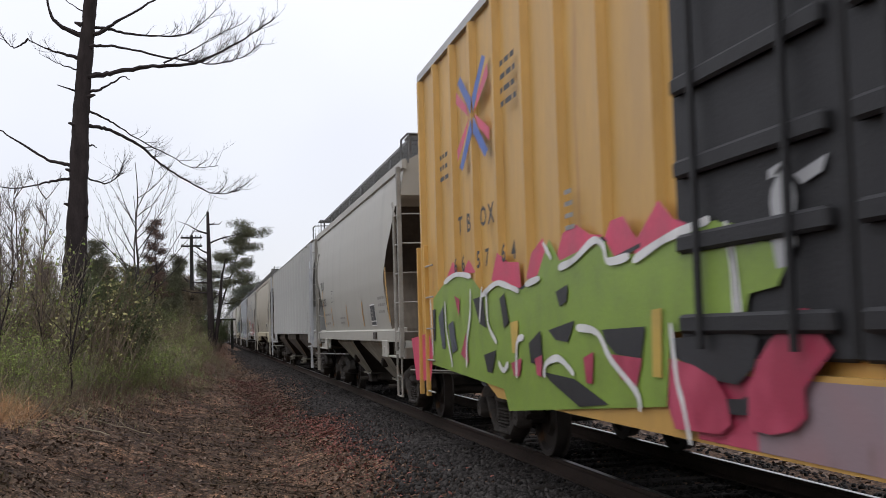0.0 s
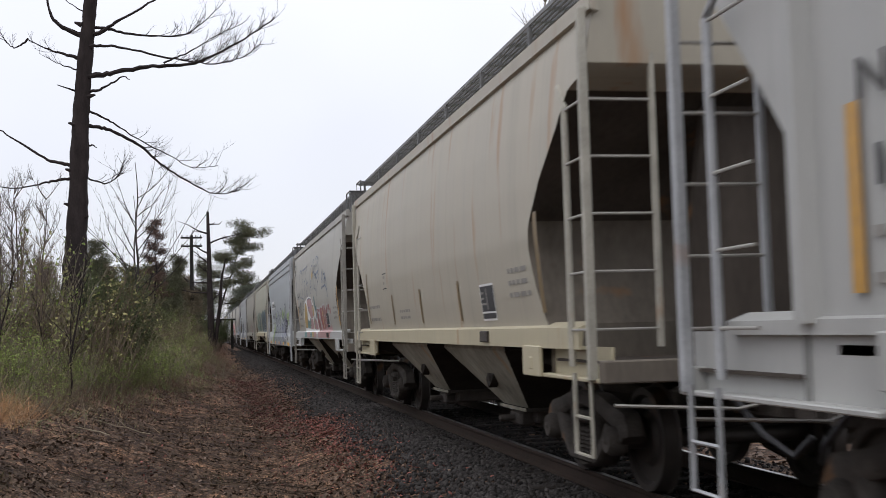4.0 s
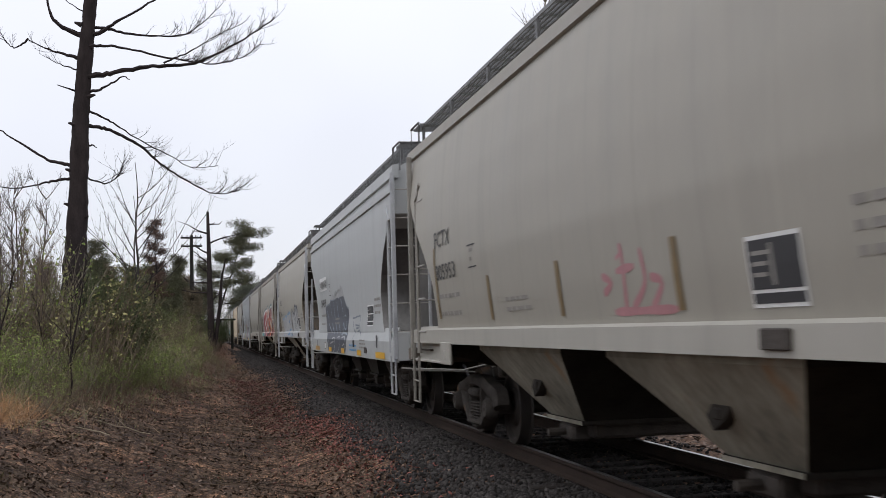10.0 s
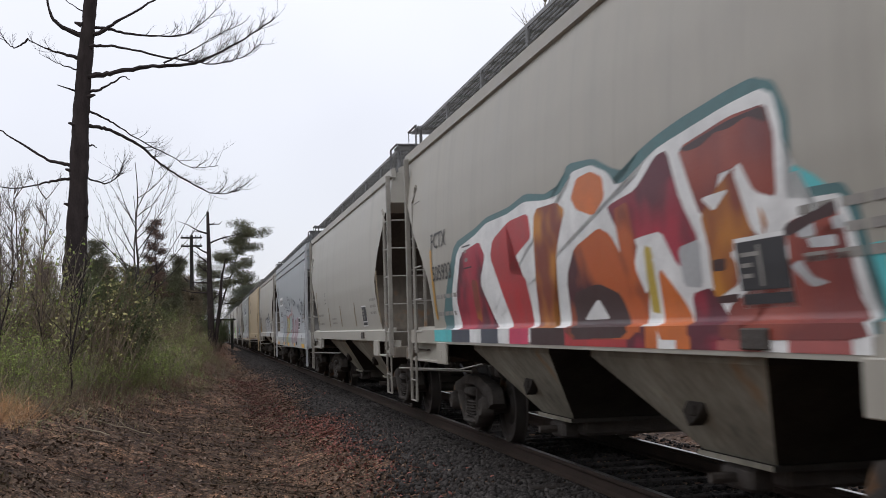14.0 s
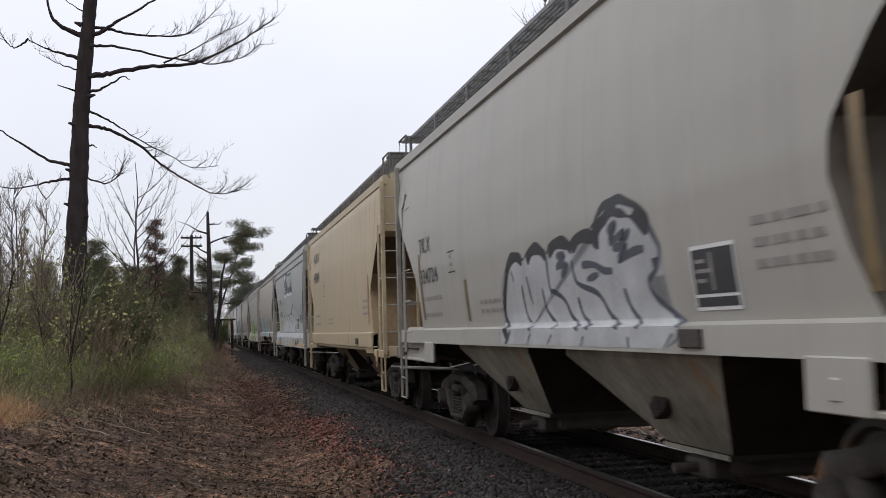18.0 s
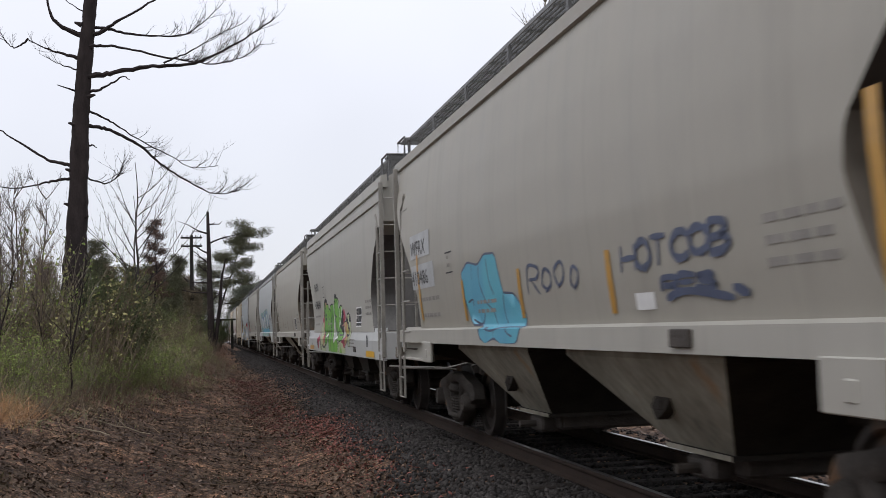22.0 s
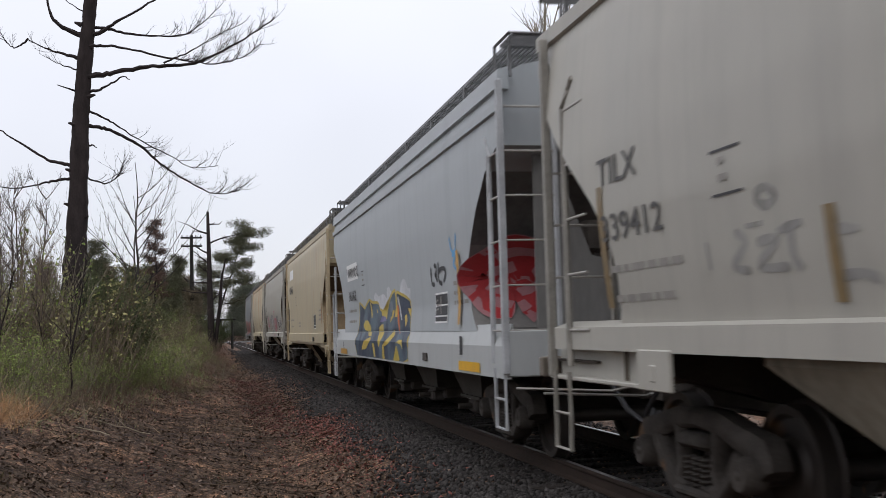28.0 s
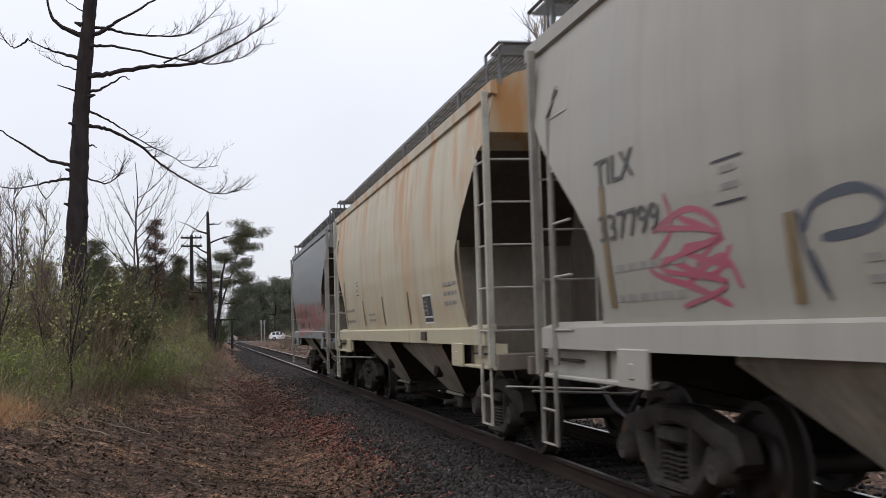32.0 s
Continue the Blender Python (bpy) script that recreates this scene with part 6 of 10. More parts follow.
        for line in ("6.10,2.60 6.22,2.27 6.30,2.03 6.37,1.85", "6.78,2.20 6.81,1.92 6.85,1.54", "7.16,1.95 7.35,1.81 7.60,1.58", "7.63,2.45 7.71,2.30 7.71,2.11"):
            W("mistochre", line, 0.15, "faded cream stroke")
        bars(car, surf, far - 1.9, 2.3, 1.2, 1, grey_ink, 0.26, 8)
        S("navy", "8.5,1.5 8.3,2.0 8.2,2.42 8.7,2.5 9.1,2.42 9.6,2.6 10.2,2.62 10.7,2.5 11.3,2.62 12.2,2.58 12.6,2.4 12.83,2.15 13.05,1.5", "faded dark blue letters", "mist", None, 0.04)
        G("ACKES", 8.45, 1.6, 4.4, 0.9, "mist", None, 0.055, 0.0, 2, "pale outlines of the letters", slant=0.05)
        W("mistochre", "6.26,2.62 6.27,2.41 6.31,2.11 6.38,1.80", 0.13, "faded cream stroke")
        W("mistochre", "6.83,2.16 6.85,1.91 6.88,1.73 6.89,1.53", 0.14, "faded cream stroke")
        W("mistochre", "4.49,2.06 4.69,1.94 4.74,1.75", 0.09, "faded cream stroke")
        W("mistochre", "3.72,2.11 3.88,2.01 3.80,1.87", 0.07, "faded cream stroke")
        W("ghost", "5.11,1.93 5.44,1.79", 0.05, "faded pale stroke")
        W("mistnavy", "6.45,2.41 6.48,2.10 6.51,1.84 6.49,1.60", 0.2, "faded blue stroke")
        W("mistnavy", "5.53,2.00 5.57,1.77 5.53,1.56", 0.16, "faded blue stroke")
        W("mistnavy", "6.89,2.51 6.94,2.29 6.96,2.12", 0.14, "faded blue stroke")
        W("mistochre", "3.19,1.92 3.41,1.77 3.54,1.62", 0.05, "faded cream stroke")
        S("mistochre", "5.30,2.23 5.83,2.19 5.78,2.04 5.58,2.10", "faded cream wedge")
    elif k == 8:
        for line in ("8.36,1.83 8.55,1.77 8.36,1.69", "8.81,2.05 8.84,1.89 8.79,1.52", "8.68,1.85 9.06,1.87", "9.19,1.99 9.23,1.75 8.93,1.57", "9.33,1.78 9.53,1.73 9.28,1.55", "8.54,1.55 9.73,1.55", "8.85,1.99 8.71,1.94"):
            W("rose", line, 0.06, "faint pink scrawl")
    elif k == 9:
        S("shade", "4.42,2.17 4.95,2.37 5.44,2.22 5.61,2.45 6.04,2.28 6.28,2.46 6.60,2.38 6.72,2.52 7.09,2.43 7.45,2.14 6.74,1.97", "grey sprayed mist")
        S("slate", "3.19,2.05 3.62,2.09 4.21,2.11 4.48,2.20 5.01,2.19 5.54,2.20 5.85,2.27 6.08,2.24 6.37,2.18 6.62,2.28 6.97,2.28 7.26,2.22 7.51,2.07 7.81,1.95 8.09,1.92 8.09,1.77 7.99,1.52 8.07,1.35 8.00,1.14 7.84,1.01 6.99,0.92 6.16,0.94 5.49,0.89 4.85,0.95 4.32,1.00 4.09,1.21 3.59,1.52 3.22,1.85", "slate letters with smoky edges", "smokeblue", None, 0.04)
        for line in ("3.59,1.97 4.03,1.64 4.91,1.41", "4.45,2.11 4.75,1.68 5.41,1.39", "5.15,2.15 5.33,1.78 6.00,1.39", "5.88,2.18 6.04,1.76 6.65,1.39", "6.63,2.20 6.93,1.96 7.16,1.35", "7.16,1.72 7.45,1.80 7.75,1.65 7.69,1.50 7.41,1.51 7.17,1.62", "6.89,1.38 7.34,1.41 8.03,1.37"):
            W("fade", line, 0.035, "pale line of the letters")
        for line in ("4.35,1.29 4.52,1.07 4.88,0.97", "5.12,1.27 5.60,1.30 5.78,1.13 5.39,0.91", "6.24,1.30 6.62,1.32 6.70,1.11 6.27,0.95", "7.06,1.30 7.61,1.32 7.86,1.18 7.57,0.97", "4.77,1.16 5.53,1.21", "7.31,1.12 7.73,1.18"):
            W("ghost", line, 0.03, "pale line on the sill")
        for line in ("8.75,1.72 9.14,1.72 9.49,1.74 10.01,1.75", "8.88,1.66 9.07,1.50 9.41,1.41", "9.29,1.57 9.99,1.55", "9.43,1.50 9.88,1.51", "9.67,1.43 10.10,1.46", "10.06,1.75 9.99,1.54 10.26,1.35", "9.28,1.39 9.08,1.26"):
            W("smokeblue", line, 0.035, "faint grey scrawl")
        bars(car, lambda z: -1.575, far - 8.65, 1.13, 1.15, 2, SP["sky"], 0.09, 9)
    elif k == 10:
        S("ghost", "3.27,1.92 4.01,1.99 4.72,2.06 5.18,1.95 5.60,2.04 5.97,2.09 6.47,2.12 6.99,2.15 7.42,2.16 7.57,1.98 7.53,1.69 7.66,1.43 7.76,1.29 3.71,1.26 3.32,1.58", "pale letters with blue edges")
        for line in ("3.21,1.92 3.72,2.00 4.18,1.95", "4.40,2.02 4.69,2.08 4.95,2.00", "5.08,1.95 5.42,2.06 5.69,2.04", "5.93,2.11 6.39,2.12 6.47,2.08", "6.51,2.11 6.87,2.19 7.04,2.13", "7.06,2.13 7.37,2.17 7.52,2.11 7.57,1.96 7.53,1.75", "6.09,1.49 6.43,1.53 7.04,1.56", "3.72,1.40 4.00,1.29", "4.97,1.45 5.22,1.49 5.36,1.30", "6.05,1.35 6.45,1.38 6.88,1.36"):
            W("washblue", line, 0.07, "blue edge of the letters")
        S("washblue", "6.26,1.87 6.81,1.89 6.86,1.80 6.29,1.79", "blue sprayed field")
        S("washblue", "7.87,1.44 8.52,1.43 8.55,1.35 8.19,1.30 7.85,1.30", "blue paint on the sill")
        S("washblue", "6.53,1.44 7.17,1.46 7.24,1.39 6.60,1.37", "blue sprayed field")
        for line in ("3.51,1.88 3.57,1.58 4.02,1.40", "4.07,1.92 4.16,1.63 4.54,1.40", "4.59,2.01 4.69,1.67 5.07,1.45", "4.98,1.94 5.09,1.66 5.17,1.47", "5.64,2.01 5.70,1.75 6.05,1.39", "6.53,2.07 6.50,1.81 6.28,1.54", "6.97,2.11 6.98,1.84 7.01,1.57", "7.41,2.03 7.38,1.78 7.37,1.52"):
            W("smokeblue", line, 0.03, "grey line of the letters")
        W("slate", "8.07,1.90 7.91,1.82 7.94,1.73 8.10,1.81 7.89,1.67 7.77,1.62", 0.05, "small black scrawl")
        S("ghost", "8.28,1.35 8.30,1.66 8.22,1.86 8.30,2.04 8.48,2.22 8.65,2.14 8.64,2.00 8.87,2.02 9.19,2.11 9.45,2.05 9.61,2.19 9.79,2.32 10.04,2.33 10.31,2.31 10.29,2.14 10.45,2.17 10.60,2.27 10.76,2.28 10.88,2.20 10.94,2.06 10.87,1.78 10.99,1.74 11.00,1.35 8.68,1.29", "white letters with black edges")
        for line in ("8.35,1.36 8.11,1.59 8.26,1.81 8.13,1.94 8.30,2.16 8.49,2.25 8.69,2.16 8.65,1.98", "8.70,1.97 8.98,2.08 9.28,2.11 9.52,2.05 9.67,1.93 9.76,1.70 9.90,1.45", "10.02,2.32 10.28,2.33 10.32,2.25 10.26,2.11", "10.25,2.03 10.42,1.97 10.55,1.83 10.64,1.63", "9.72,1.83 9.76,1.61 9.94,1.36", "8.43,1.41 8.64,1.29", "9.92,1.42 10.00,1.31", "10.61,1.45 10.65,1.34"):
            W("slate", line, 0.07, "black edge of the letters")
        for line in ("9.38,2.05 9.61,2.19 9.79,2.33 10.04,2.33", "10.34,2.02 10.45,2.18 10.60,2.26 10.76,2.29 10.88,2.21 10.92,2.06 10.83,1.81", "9.31,1.93 9.37,1.76 9.31,1.49"):
            W("slate", line, 0.11, "broad black edge")
        S("black", "10.25,1.82 10.59,1.81 10.60,1.74 10.30,1.73", "black sprayed field")
        for line in ("0.28,3.59 0.51,3.89 0.93,3.54 1.22,3.76 1.63,3.44", "0.40,3.50 1.54,3.30", "0.82,3.17 1.62,3.22 1.51,2.94 0.77,2.96 1.36,3.02"):
            W("slate", line, 0.05, "small black scrawl")
    elif k == 11:
        S("aqua", "11.65,2.26 11.85,2.18 12.06,2.05 11.61,2.09", "turquoise field behind the letters")
        S("aqua", "12.26,1.80 12.39,1.81 12.40,1.44 12.19,1.47", "turquoise field behind the letters")
        S("deepteal", "2.38,1.61 2.88,2.03 3.50,2.48 4.70,2.57 5.11,2.63 5.94,2.63 6.68,2.70 7.23,2.62 7.74,2.63 7.98,2.79 8.63,2.74 8.99,2.62 9.31,2.52 9.57,2.65 9.89,2.70 10.27,2.74 10.92,2.78 11.28,2.79 11.52,2.72 11.66,2.52 11.65,2.26 11.64,2.12 11.84,2.12 12.10,2.11 12.22,1.99 12.26,1.80 12.25,1.52 12.36,1.37 2.59,1.29", "dark teal edge round the letters")
        S("white", "2.94,1.33 3.07,1.88 3.64,2.40 4.69,2.50 5.09,2.57 5.93,2.57 6.61,2.63 7.22,2.57 7.88,2.55 8.06,2.71 8.56,2.70 8.93,2.59 9.05,2.48 9.48,2.46 9.66,2.57 9.92,2.62 10.16,2.64 10.95,2.70 11.37,2.71 11.51,2.65 11.58,2.45 11.55,2.09 11.77,2.07 12.08,2.06 12.15,1.92 12.19,1.70 12.19,1.47 12.32,1.36 2.94,1.28", "white edge of the letters")
        S("ember", "3.79,2.33 4.75,2.40 4.97,2.23 4.62,1.96 4.91,1.58 5.54,1.35 3.47,1.32 3.31,1.84", "maroon letter")
        S("rust", "4.20,2.01 4.49,1.98 4.49,1.51 4.24,1.57", "ochre wedge")
        S("red", "5.36,2.37 6.03,2.50 6.73,2.51 6.81,2.28 6.26,2.16 5.86,2.00 6.46,1.93 6.55,1.66 6.54,1.34 5.92,1.33 5.54,1.80 5.20,2.20", "red letter")
        S("rust", "6.94,2.52 7.64,2.51 7.86,2.42 7.55,2.12 7.17,1.54 7.43,1.34 6.71,1.33 6.82,1.96", "orange letter")
        S("orange", "8.03,2.50 8.20,2.64 8.55,2.65 8.81,2.57 8.84,2.41 8.57,2.30 8.16,2.39", "orange letter")
        S("fire", "7.67,1.34 7.74,1.87 8.01,2.09 8.66,2.20 8.89,2.13 9.16,1.88 9.39,1.35", "orange-brown letter")
        S("umber", "7.84,1.72 8.50,1.78 8.96,1.68 9.17,1.36 7.83,1.35", "dark sprayed shade")
        S("white", "8.00,1.49 8.45,1.67 8.66,1.49", "white wedge between the letters")
        S("ember", "8.89,2.34 9.48,2.39 9.87,2.57 10.06,2.58 10.24,2.21 10.42,1.98 10.39,1.77 10.06,1.83 9.86,2.07 9.44,2.06 9.21,2.03 8.98,2.22", "maroon letter")
        S("fire", "9.02,2.30 9.31,2.33 9.36,2.07 9.54,1.74 9.37,1.35 9.09,1.76", "brown sprayed shade")
        S("white", "9.44,2.05 9.85,2.05 10.06,1.83 10.12,1.62 9.93,1.72 9.67,1.93 9.47,1.64 9.31,1.87", "white wedge between the letters")
        S("yellow", "9.53,2.00 9.66,1.97 9.67,1.52 9.51,1.54", "yellow wedge")
        S("orange", "9.74,1.85 10.10,1.59 10.30,1.35 9.71,1.35", "orange sprayed field")
        S("ghost", "10.10,1.94 10.45,1.97 10.40,1.67 10.13,1.69", "bare patch")
        S("ember", "10.22,1.64 10.53,1.67 10.82,1.35 10.21,1.35", "maroon sprayed field")
        S("rustred", "10.24,2.56 10.98,2.63 11.42,2.62 11.50,2.43 11.46,2.11 11.25,2.16 11.02,2.33 10.79,2.32 10.71,2.16 10.50,2.11 10.40,2.30", "rust-red letter")
        S("rust", "10.50,2.11 10.78,2.25 11.02,2.34 11.19,2.17 11.33,1.99 11.24,1.88 10.96,1.87 10.91,1.68 10.54,1.59 10.57,1.87", "orange letter")
        S("umber", "10.26,2.55 10.98,2.61 11.40,2.61 11.44,2.51 11.20,2.59 10.99,2.56 10.76,2.57 10.58,2.52 10.38,2.52", "dark dripping shade at the letter's top")
        S("white", "10.53,2.21 10.93,2.22 10.69,2.11", "white wedge between the letters")
        S("white", "10.82,1.86 11.11,1.87 11.07,1.66", "white wedge between the letters")
        S("white", "10.99,2.32 11.09,2.35 11.25,2.13 11.28,1.87 11.13,1.98", "white wedge between the letters")
        S("rustred", "11.54,1.97 12.02,2.01 12.08,1.85 12.13,1.52 12.28,1.36 10.67,1.35 10.70,1.54 11.04,1.64 11.24,1.85 11.42,1.84 11.56,1.71 11.49,1.88", "rust-red boxy letter")
        S("ghost", "11.63,1.95 11.80,1.96 11.81,1.88 11.63,1.88", "bare patch in the letter")
        S("ghost", "11.96,1.95 12.06,1.96 12.10,1.90 11.99,1.89", "bare patch in the letter")
        S("ghost", "11.72,1.87 11.99,1.87 12.00,1.81 11.74,1.82", "bare patch in the letter")
        S("ghost", "11.51,1.74 11.63,1.77 11.72,1.68 11.88,1.64 11.70,1.62", "bare patch in the letter")
        W("umber", "11.50,1.92 11.80,1.97 12.03,2.00", 0.06, "dark edge of the letter")
        S("umber", "10.59,1.83 10.77,1.83 10.75,1.76 10.58,1.76", "small dark panel")
        S("umber", "10.58,1.61 10.87,1.62 10.85,1.57 10.57,1.57", "small dark panel")
        for a, b, m in ((1.96, 3.05, "aqua"), (3.05, 4.05, "slate"), (4.05, 4.61, "white"), (4.61, 5.37, "slate"), (5.37, 5.83, "white"), (5.83, 6.53, "pink"), (6.61, 7.66, "umber"), (7.66, 9.13, "red"), (9.13, 9.49, "ember"), (9.49, 9.71, "orange"), (9.71, 10.02, "white"), (10.02, 10.25, "orange"), (10.25, 10.64, "ember"), (10.64, 11.21, "brick"), (11.21, 11.50, "white"), (11.50, 12.11, "brick"), (12.11, 12.28, "white")):
            patch("sill_paint", car, lambda z: -1.57, far - a, far - b, 1.29, 1.44, SP[m], 0.004, "sprayed paint on the sill")
    elif k == 13:
        for line in ("4.79,2.56 5.14,2.58 5.03,2.46 5.36,2.39 5.63,2.42 5.56,2.64 5.81,2.65 5.84,2.39 6.20,2.37", "6.25,2.76 6.61,2.78 6.77,2.70 6.48,2.65 6.31,2.71", "6.48,2.65 6.38,2.49 6.51,2.35 6.68,2.48 6.75,2.32", "6.93,2.59 7.04,2.43 6.95,2.29", "7.05,2.64 7.47,2.63 7.26,2.44 7.90,2.58 7.23,2.30 7.59,2.21 8.03,2.29", "5.25,2.15 5.59,2.27 6.06,2.28 7.04,2.22", "7.49,2.78 7.56,2.69 7.50,2.62", "0.54,3.14 0.88,3.30 0.97,3.02 1.42,3.16 1.17,2.87 1.66,3.00", "0.78,3.24 1.31,3.30"):
            W("slate", line, 0.045, "dark scrawl")
        S("steel", "3.50,2.02 3.80,2.13 4.31,2.09 4.38,1.92 4.69,1.35 4.70,1.07 4.22,1.01 3.97,1.34 3.53,1.76", "grey letter with dark edges", "slate", None, 0.03)
        S("steel", "4.57,2.06 5.14,2.12 5.63,2.02 5.66,1.77 5.83,1.52 6.19,1.31 6.04,1.06 5.35,0.99 5.02,1.35 4.60,1.72", "grey letter with dark edges", "slate", None, 0.03)
        S("mustard", "5.73,2.02 6.30,1.96 6.22,1.83 5.94,1.76 6.27,1.71 6.19,1.51 6.71,1.36 6.72,0.99 6.18,0.96 6.18,1.35 5.82,1.60", "dull yellow letter")
        S("mustard", "6.31,1.97 6.81,2.02 7.07,2.01 7.12,1.78 7.37,1.36 7.02,1.00 6.77,1.03 6.76,1.36 6.48,1.66", "dull yellow letter")
        S("paleaqua", "7.11,2.03 7.42,2.08 7.64,2.02 7.85,2.03 8.06,1.98 7.89,1.77 8.09,1.48 8.02,1.05 7.10,1.01 7.34,1.36 7.12,1.71", "pale turquoise letter")
        S("paleaqua", "7.92,2.02 8.19,2.12 8.39,2.22 8.49,2.23 8.53,1.99 8.45,1.82 8.26,1.72 8.44,1.59 8.54,1.36 8.50,1.08 8.16,1.06 8.19,1.36 8.01,1.67", "pale turquoise letter")
        for line in ("5.58,2.08 5.88,2.04 6.31,1.98 6.61,2.00 6.90,2.05 7.17,2.04 7.42,2.09 7.65,2.10 7.85,2.02 8.06,2.07 8.27,2.17 8.38,2.30 8.47,2.32 8.56,2.19 8.59,2.01", "5.84,1.76 6.16,1.75 6.38,1.66 6.51,1.57", "6.20,1.35 6.52,1.39 6.83,1.44"):
            W("brick", line, 0.06, "red edge of the letters")
        S("brick", "8.04,1.68 8.45,1.79 8.39,1.68", "red wedge")
        S("brick", "7.96,1.53 8.25,1.54 8.19,1.46 8.09,1.45", "red wedge")
        S("lilac", "8.68,1.91 8.83,1.92 8.96,1.79 9.10,1.70 9.21,1.37 9.19,1.11 8.59,1.08 8.71,1.36 8.60,1.59 8.71,1.78", "pink and grey sprayed field")
        S("duskrose", "8.72,1.86 8.84,1.88 8.92,1.76 8.76,1.74", "pink sprayed field")
        S("duskrose", "8.91,2.06 9.10,2.09 9.17,1.98 9.14,1.83 8.98,1.89", "pink sprayed field")
        for line in ("8.56,1.76 8.51,1.59 8.67,1.52", "8.75,1.66 8.96,1.64 9.11,1.62", "8.83,1.91 9.04,1.99 9.17,2.00"):
            W("slate", line, 0.1, "broad dark edge")
        G("~N~", 12.4, 1.9, 1.8, 0.5, "black", None, 0.05, 0.0, 5, "black scrawl")
        S("duskrose", "8.31,1.92 9.19,1.94 9.58,1.55 9.90,1.09 9.12,1.01 8.75,1.45", "pink letter with grey edges", "lilac", None, 0.05)
        S("duskrose", "9.75,1.86 10.44,1.89 10.60,1.54 10.88,1.12 10.24,1.07 10.12,1.44", "pink letter with grey edges", "lilac", None, 0.05)
        S("duskrose", "10.60,1.91 11.20,1.93 11.33,1.52 11.57,1.18 11.03,1.11", "pink letter with grey edges", "lilac", None, 0.05)
        for line in ("11.12,2.25 11.43,2.36 11.58,2.13 11.81,2.36 12.00,2.05 12.42,2.06", "8.56,2.72 8.81,2.46 9.11,2.66", "9.27,2.52 9.67,2.55 9.62,2.39 9.24,2.42", "9.91,2.46 10.30,2.48 9.91,2.37", "12.19,2.48 12.44,2.53 12.60,2.39 13.01,2.41", "12.59,2.12 12.75,2.18 12.80,1.95 13.00,2.01", "12.60,1.93 12.72,1.73 12.93,1.87"):
            W("slate", line, 0.07, "black scrawl")
    elif k == 14:
        S("ghost", "6.35,1.25 6.31,1.57 6.47,1.91 6.79,2.13 7.02,2.16 7.30,2.07 7.53,2.16 7.82,2.16 8.05,2.07 8.26,2.16 8.51,2.17 8.72,2.10 8.89,2.16 9.19,2.16 9.40,2.10 9.49,2.26 9.77,2.34 10.01,2.33 10.28,2.27 10.55,2.12 10.68,1.96 10.61,1.85 10.42,1.74 10.52,1.64 10.69,1.56 10.95,1.45 10.90,1.36 10.70,1.27", "white bubble letters with black edges", "black", None, 0.02)
        for line in ("6.64,1.34 6.40,1.57 6.60,1.91 6.85,2.11 7.10,2.13 7.28,2.08", "7.44,2.07 7.62,2.15 7.85,2.16 8.07,2.07", "8.15,2.09 8.38,2.16 8.66,2.15 8.82,2.08", "8.82,2.09 9.03,2.16 9.32,2.15 9.44,2.09"):
            W("black", line, 0.11, "broad black edge")
        W("black", "9.40,2.05 9.48,2.20 9.73,2.31 9.97,2.32 10.26,2.26 10.53,2.11", 0.16, "broad black edge")
        for line in ("10.53,2.11 10.66,1.96 10.58,1.83 10.42,1.75 10.48,1.65 10.68,1.56 10.95,1.44", "7.18,1.86 7.23,1.56 7.48,1.42", "7.37,1.93 7.48,1.66", "8.08,2.10 8.08,1.84 8.13,1.74", "7.85,1.80 7.91,1.60 8.20,1.44", "8.14,1.77 8.46,1.68 8.61,1.53 8.89,1.42", "8.79,2.00 8.86,1.81 9.34,1.70 9.57,1.52 9.82,1.43", "8.83,1.69 8.91,1.53 9.15,1.43", "9.92,1.72 10.01,1.57 10.23,1.43"):
            W("slate", line, 0.05, "black line of the letters")
        for line in ("6.76,1.42 6.51,1.25", "7.48,1.39 7.34,1.26", "8.15,1.38 8.01,1.26", "9.03,1.37 8.96,1.27", "10.03,1.37 10.04,1.27", "10.85,1.39 10.70,1.28"):
            W("slate", line, 0.06, "black line on the sill")
        for line in ("9.71,2.15 9.91,2.20 9.74,2.07 10.06,2.12 9.91,2.01 10.18,2.13", "9.79,2.02 10.08,2.02 9.88,1.93 10.18,1.97 10.40,1.98", "6.85,2.01 6.91,1.90", "8.38,2.05 8.62,2.05 8.34,1.95", "8.43,1.97 8.67,1.96 8.47,1.88", "9.03,1.94 9.31,1.93 9.55,1.87 9.73,1.86", "9.13,1.82 9.41,1.85"):
            W("slate", line, 0.06, "small black scrawl")
    elif k == 16:
        S("shade", "9.74,2.44 10.09,2.56 10.56,2.49 10.71,2.28 10.57,2.08 10.28,1.96 10.23,2.30 10.04,2.37", "faint grey sprayed shadow")
        S("shade", "10.97,2.36 11.35,2.34 11.40,2.17 10.99,2.04", "faint grey sprayed shadow")
        S("shade", "11.66,2.49 12.03,2.39 12.29,2.21 12.20,2.10 11.98,2.10 11.88,2.27 11.57,2.37", "faint grey sprayed shadow")
        S("white", "5.25,3.49 5.20,3.3 5.11,3.20 5.15,2.86 5.47,2.77 5.90,2.75 6.09,2.80 6.36,2.85 6.76,2.80 6.95,2.83 7.29,2.80 7.50,2.80 7.89,2.76 8.07,2.83 8.41,2.78 8.70,2.81 8.95,2.77 9.21,2.76 9.42,3.3 9.13,3.67 8.59,3.83 8.42,3.69 8.05,3.73 7.62,3.70 6.84,3.76 6.46,3.78 6.1,3.8 5.7,3.72", "white edge round the dark letters")
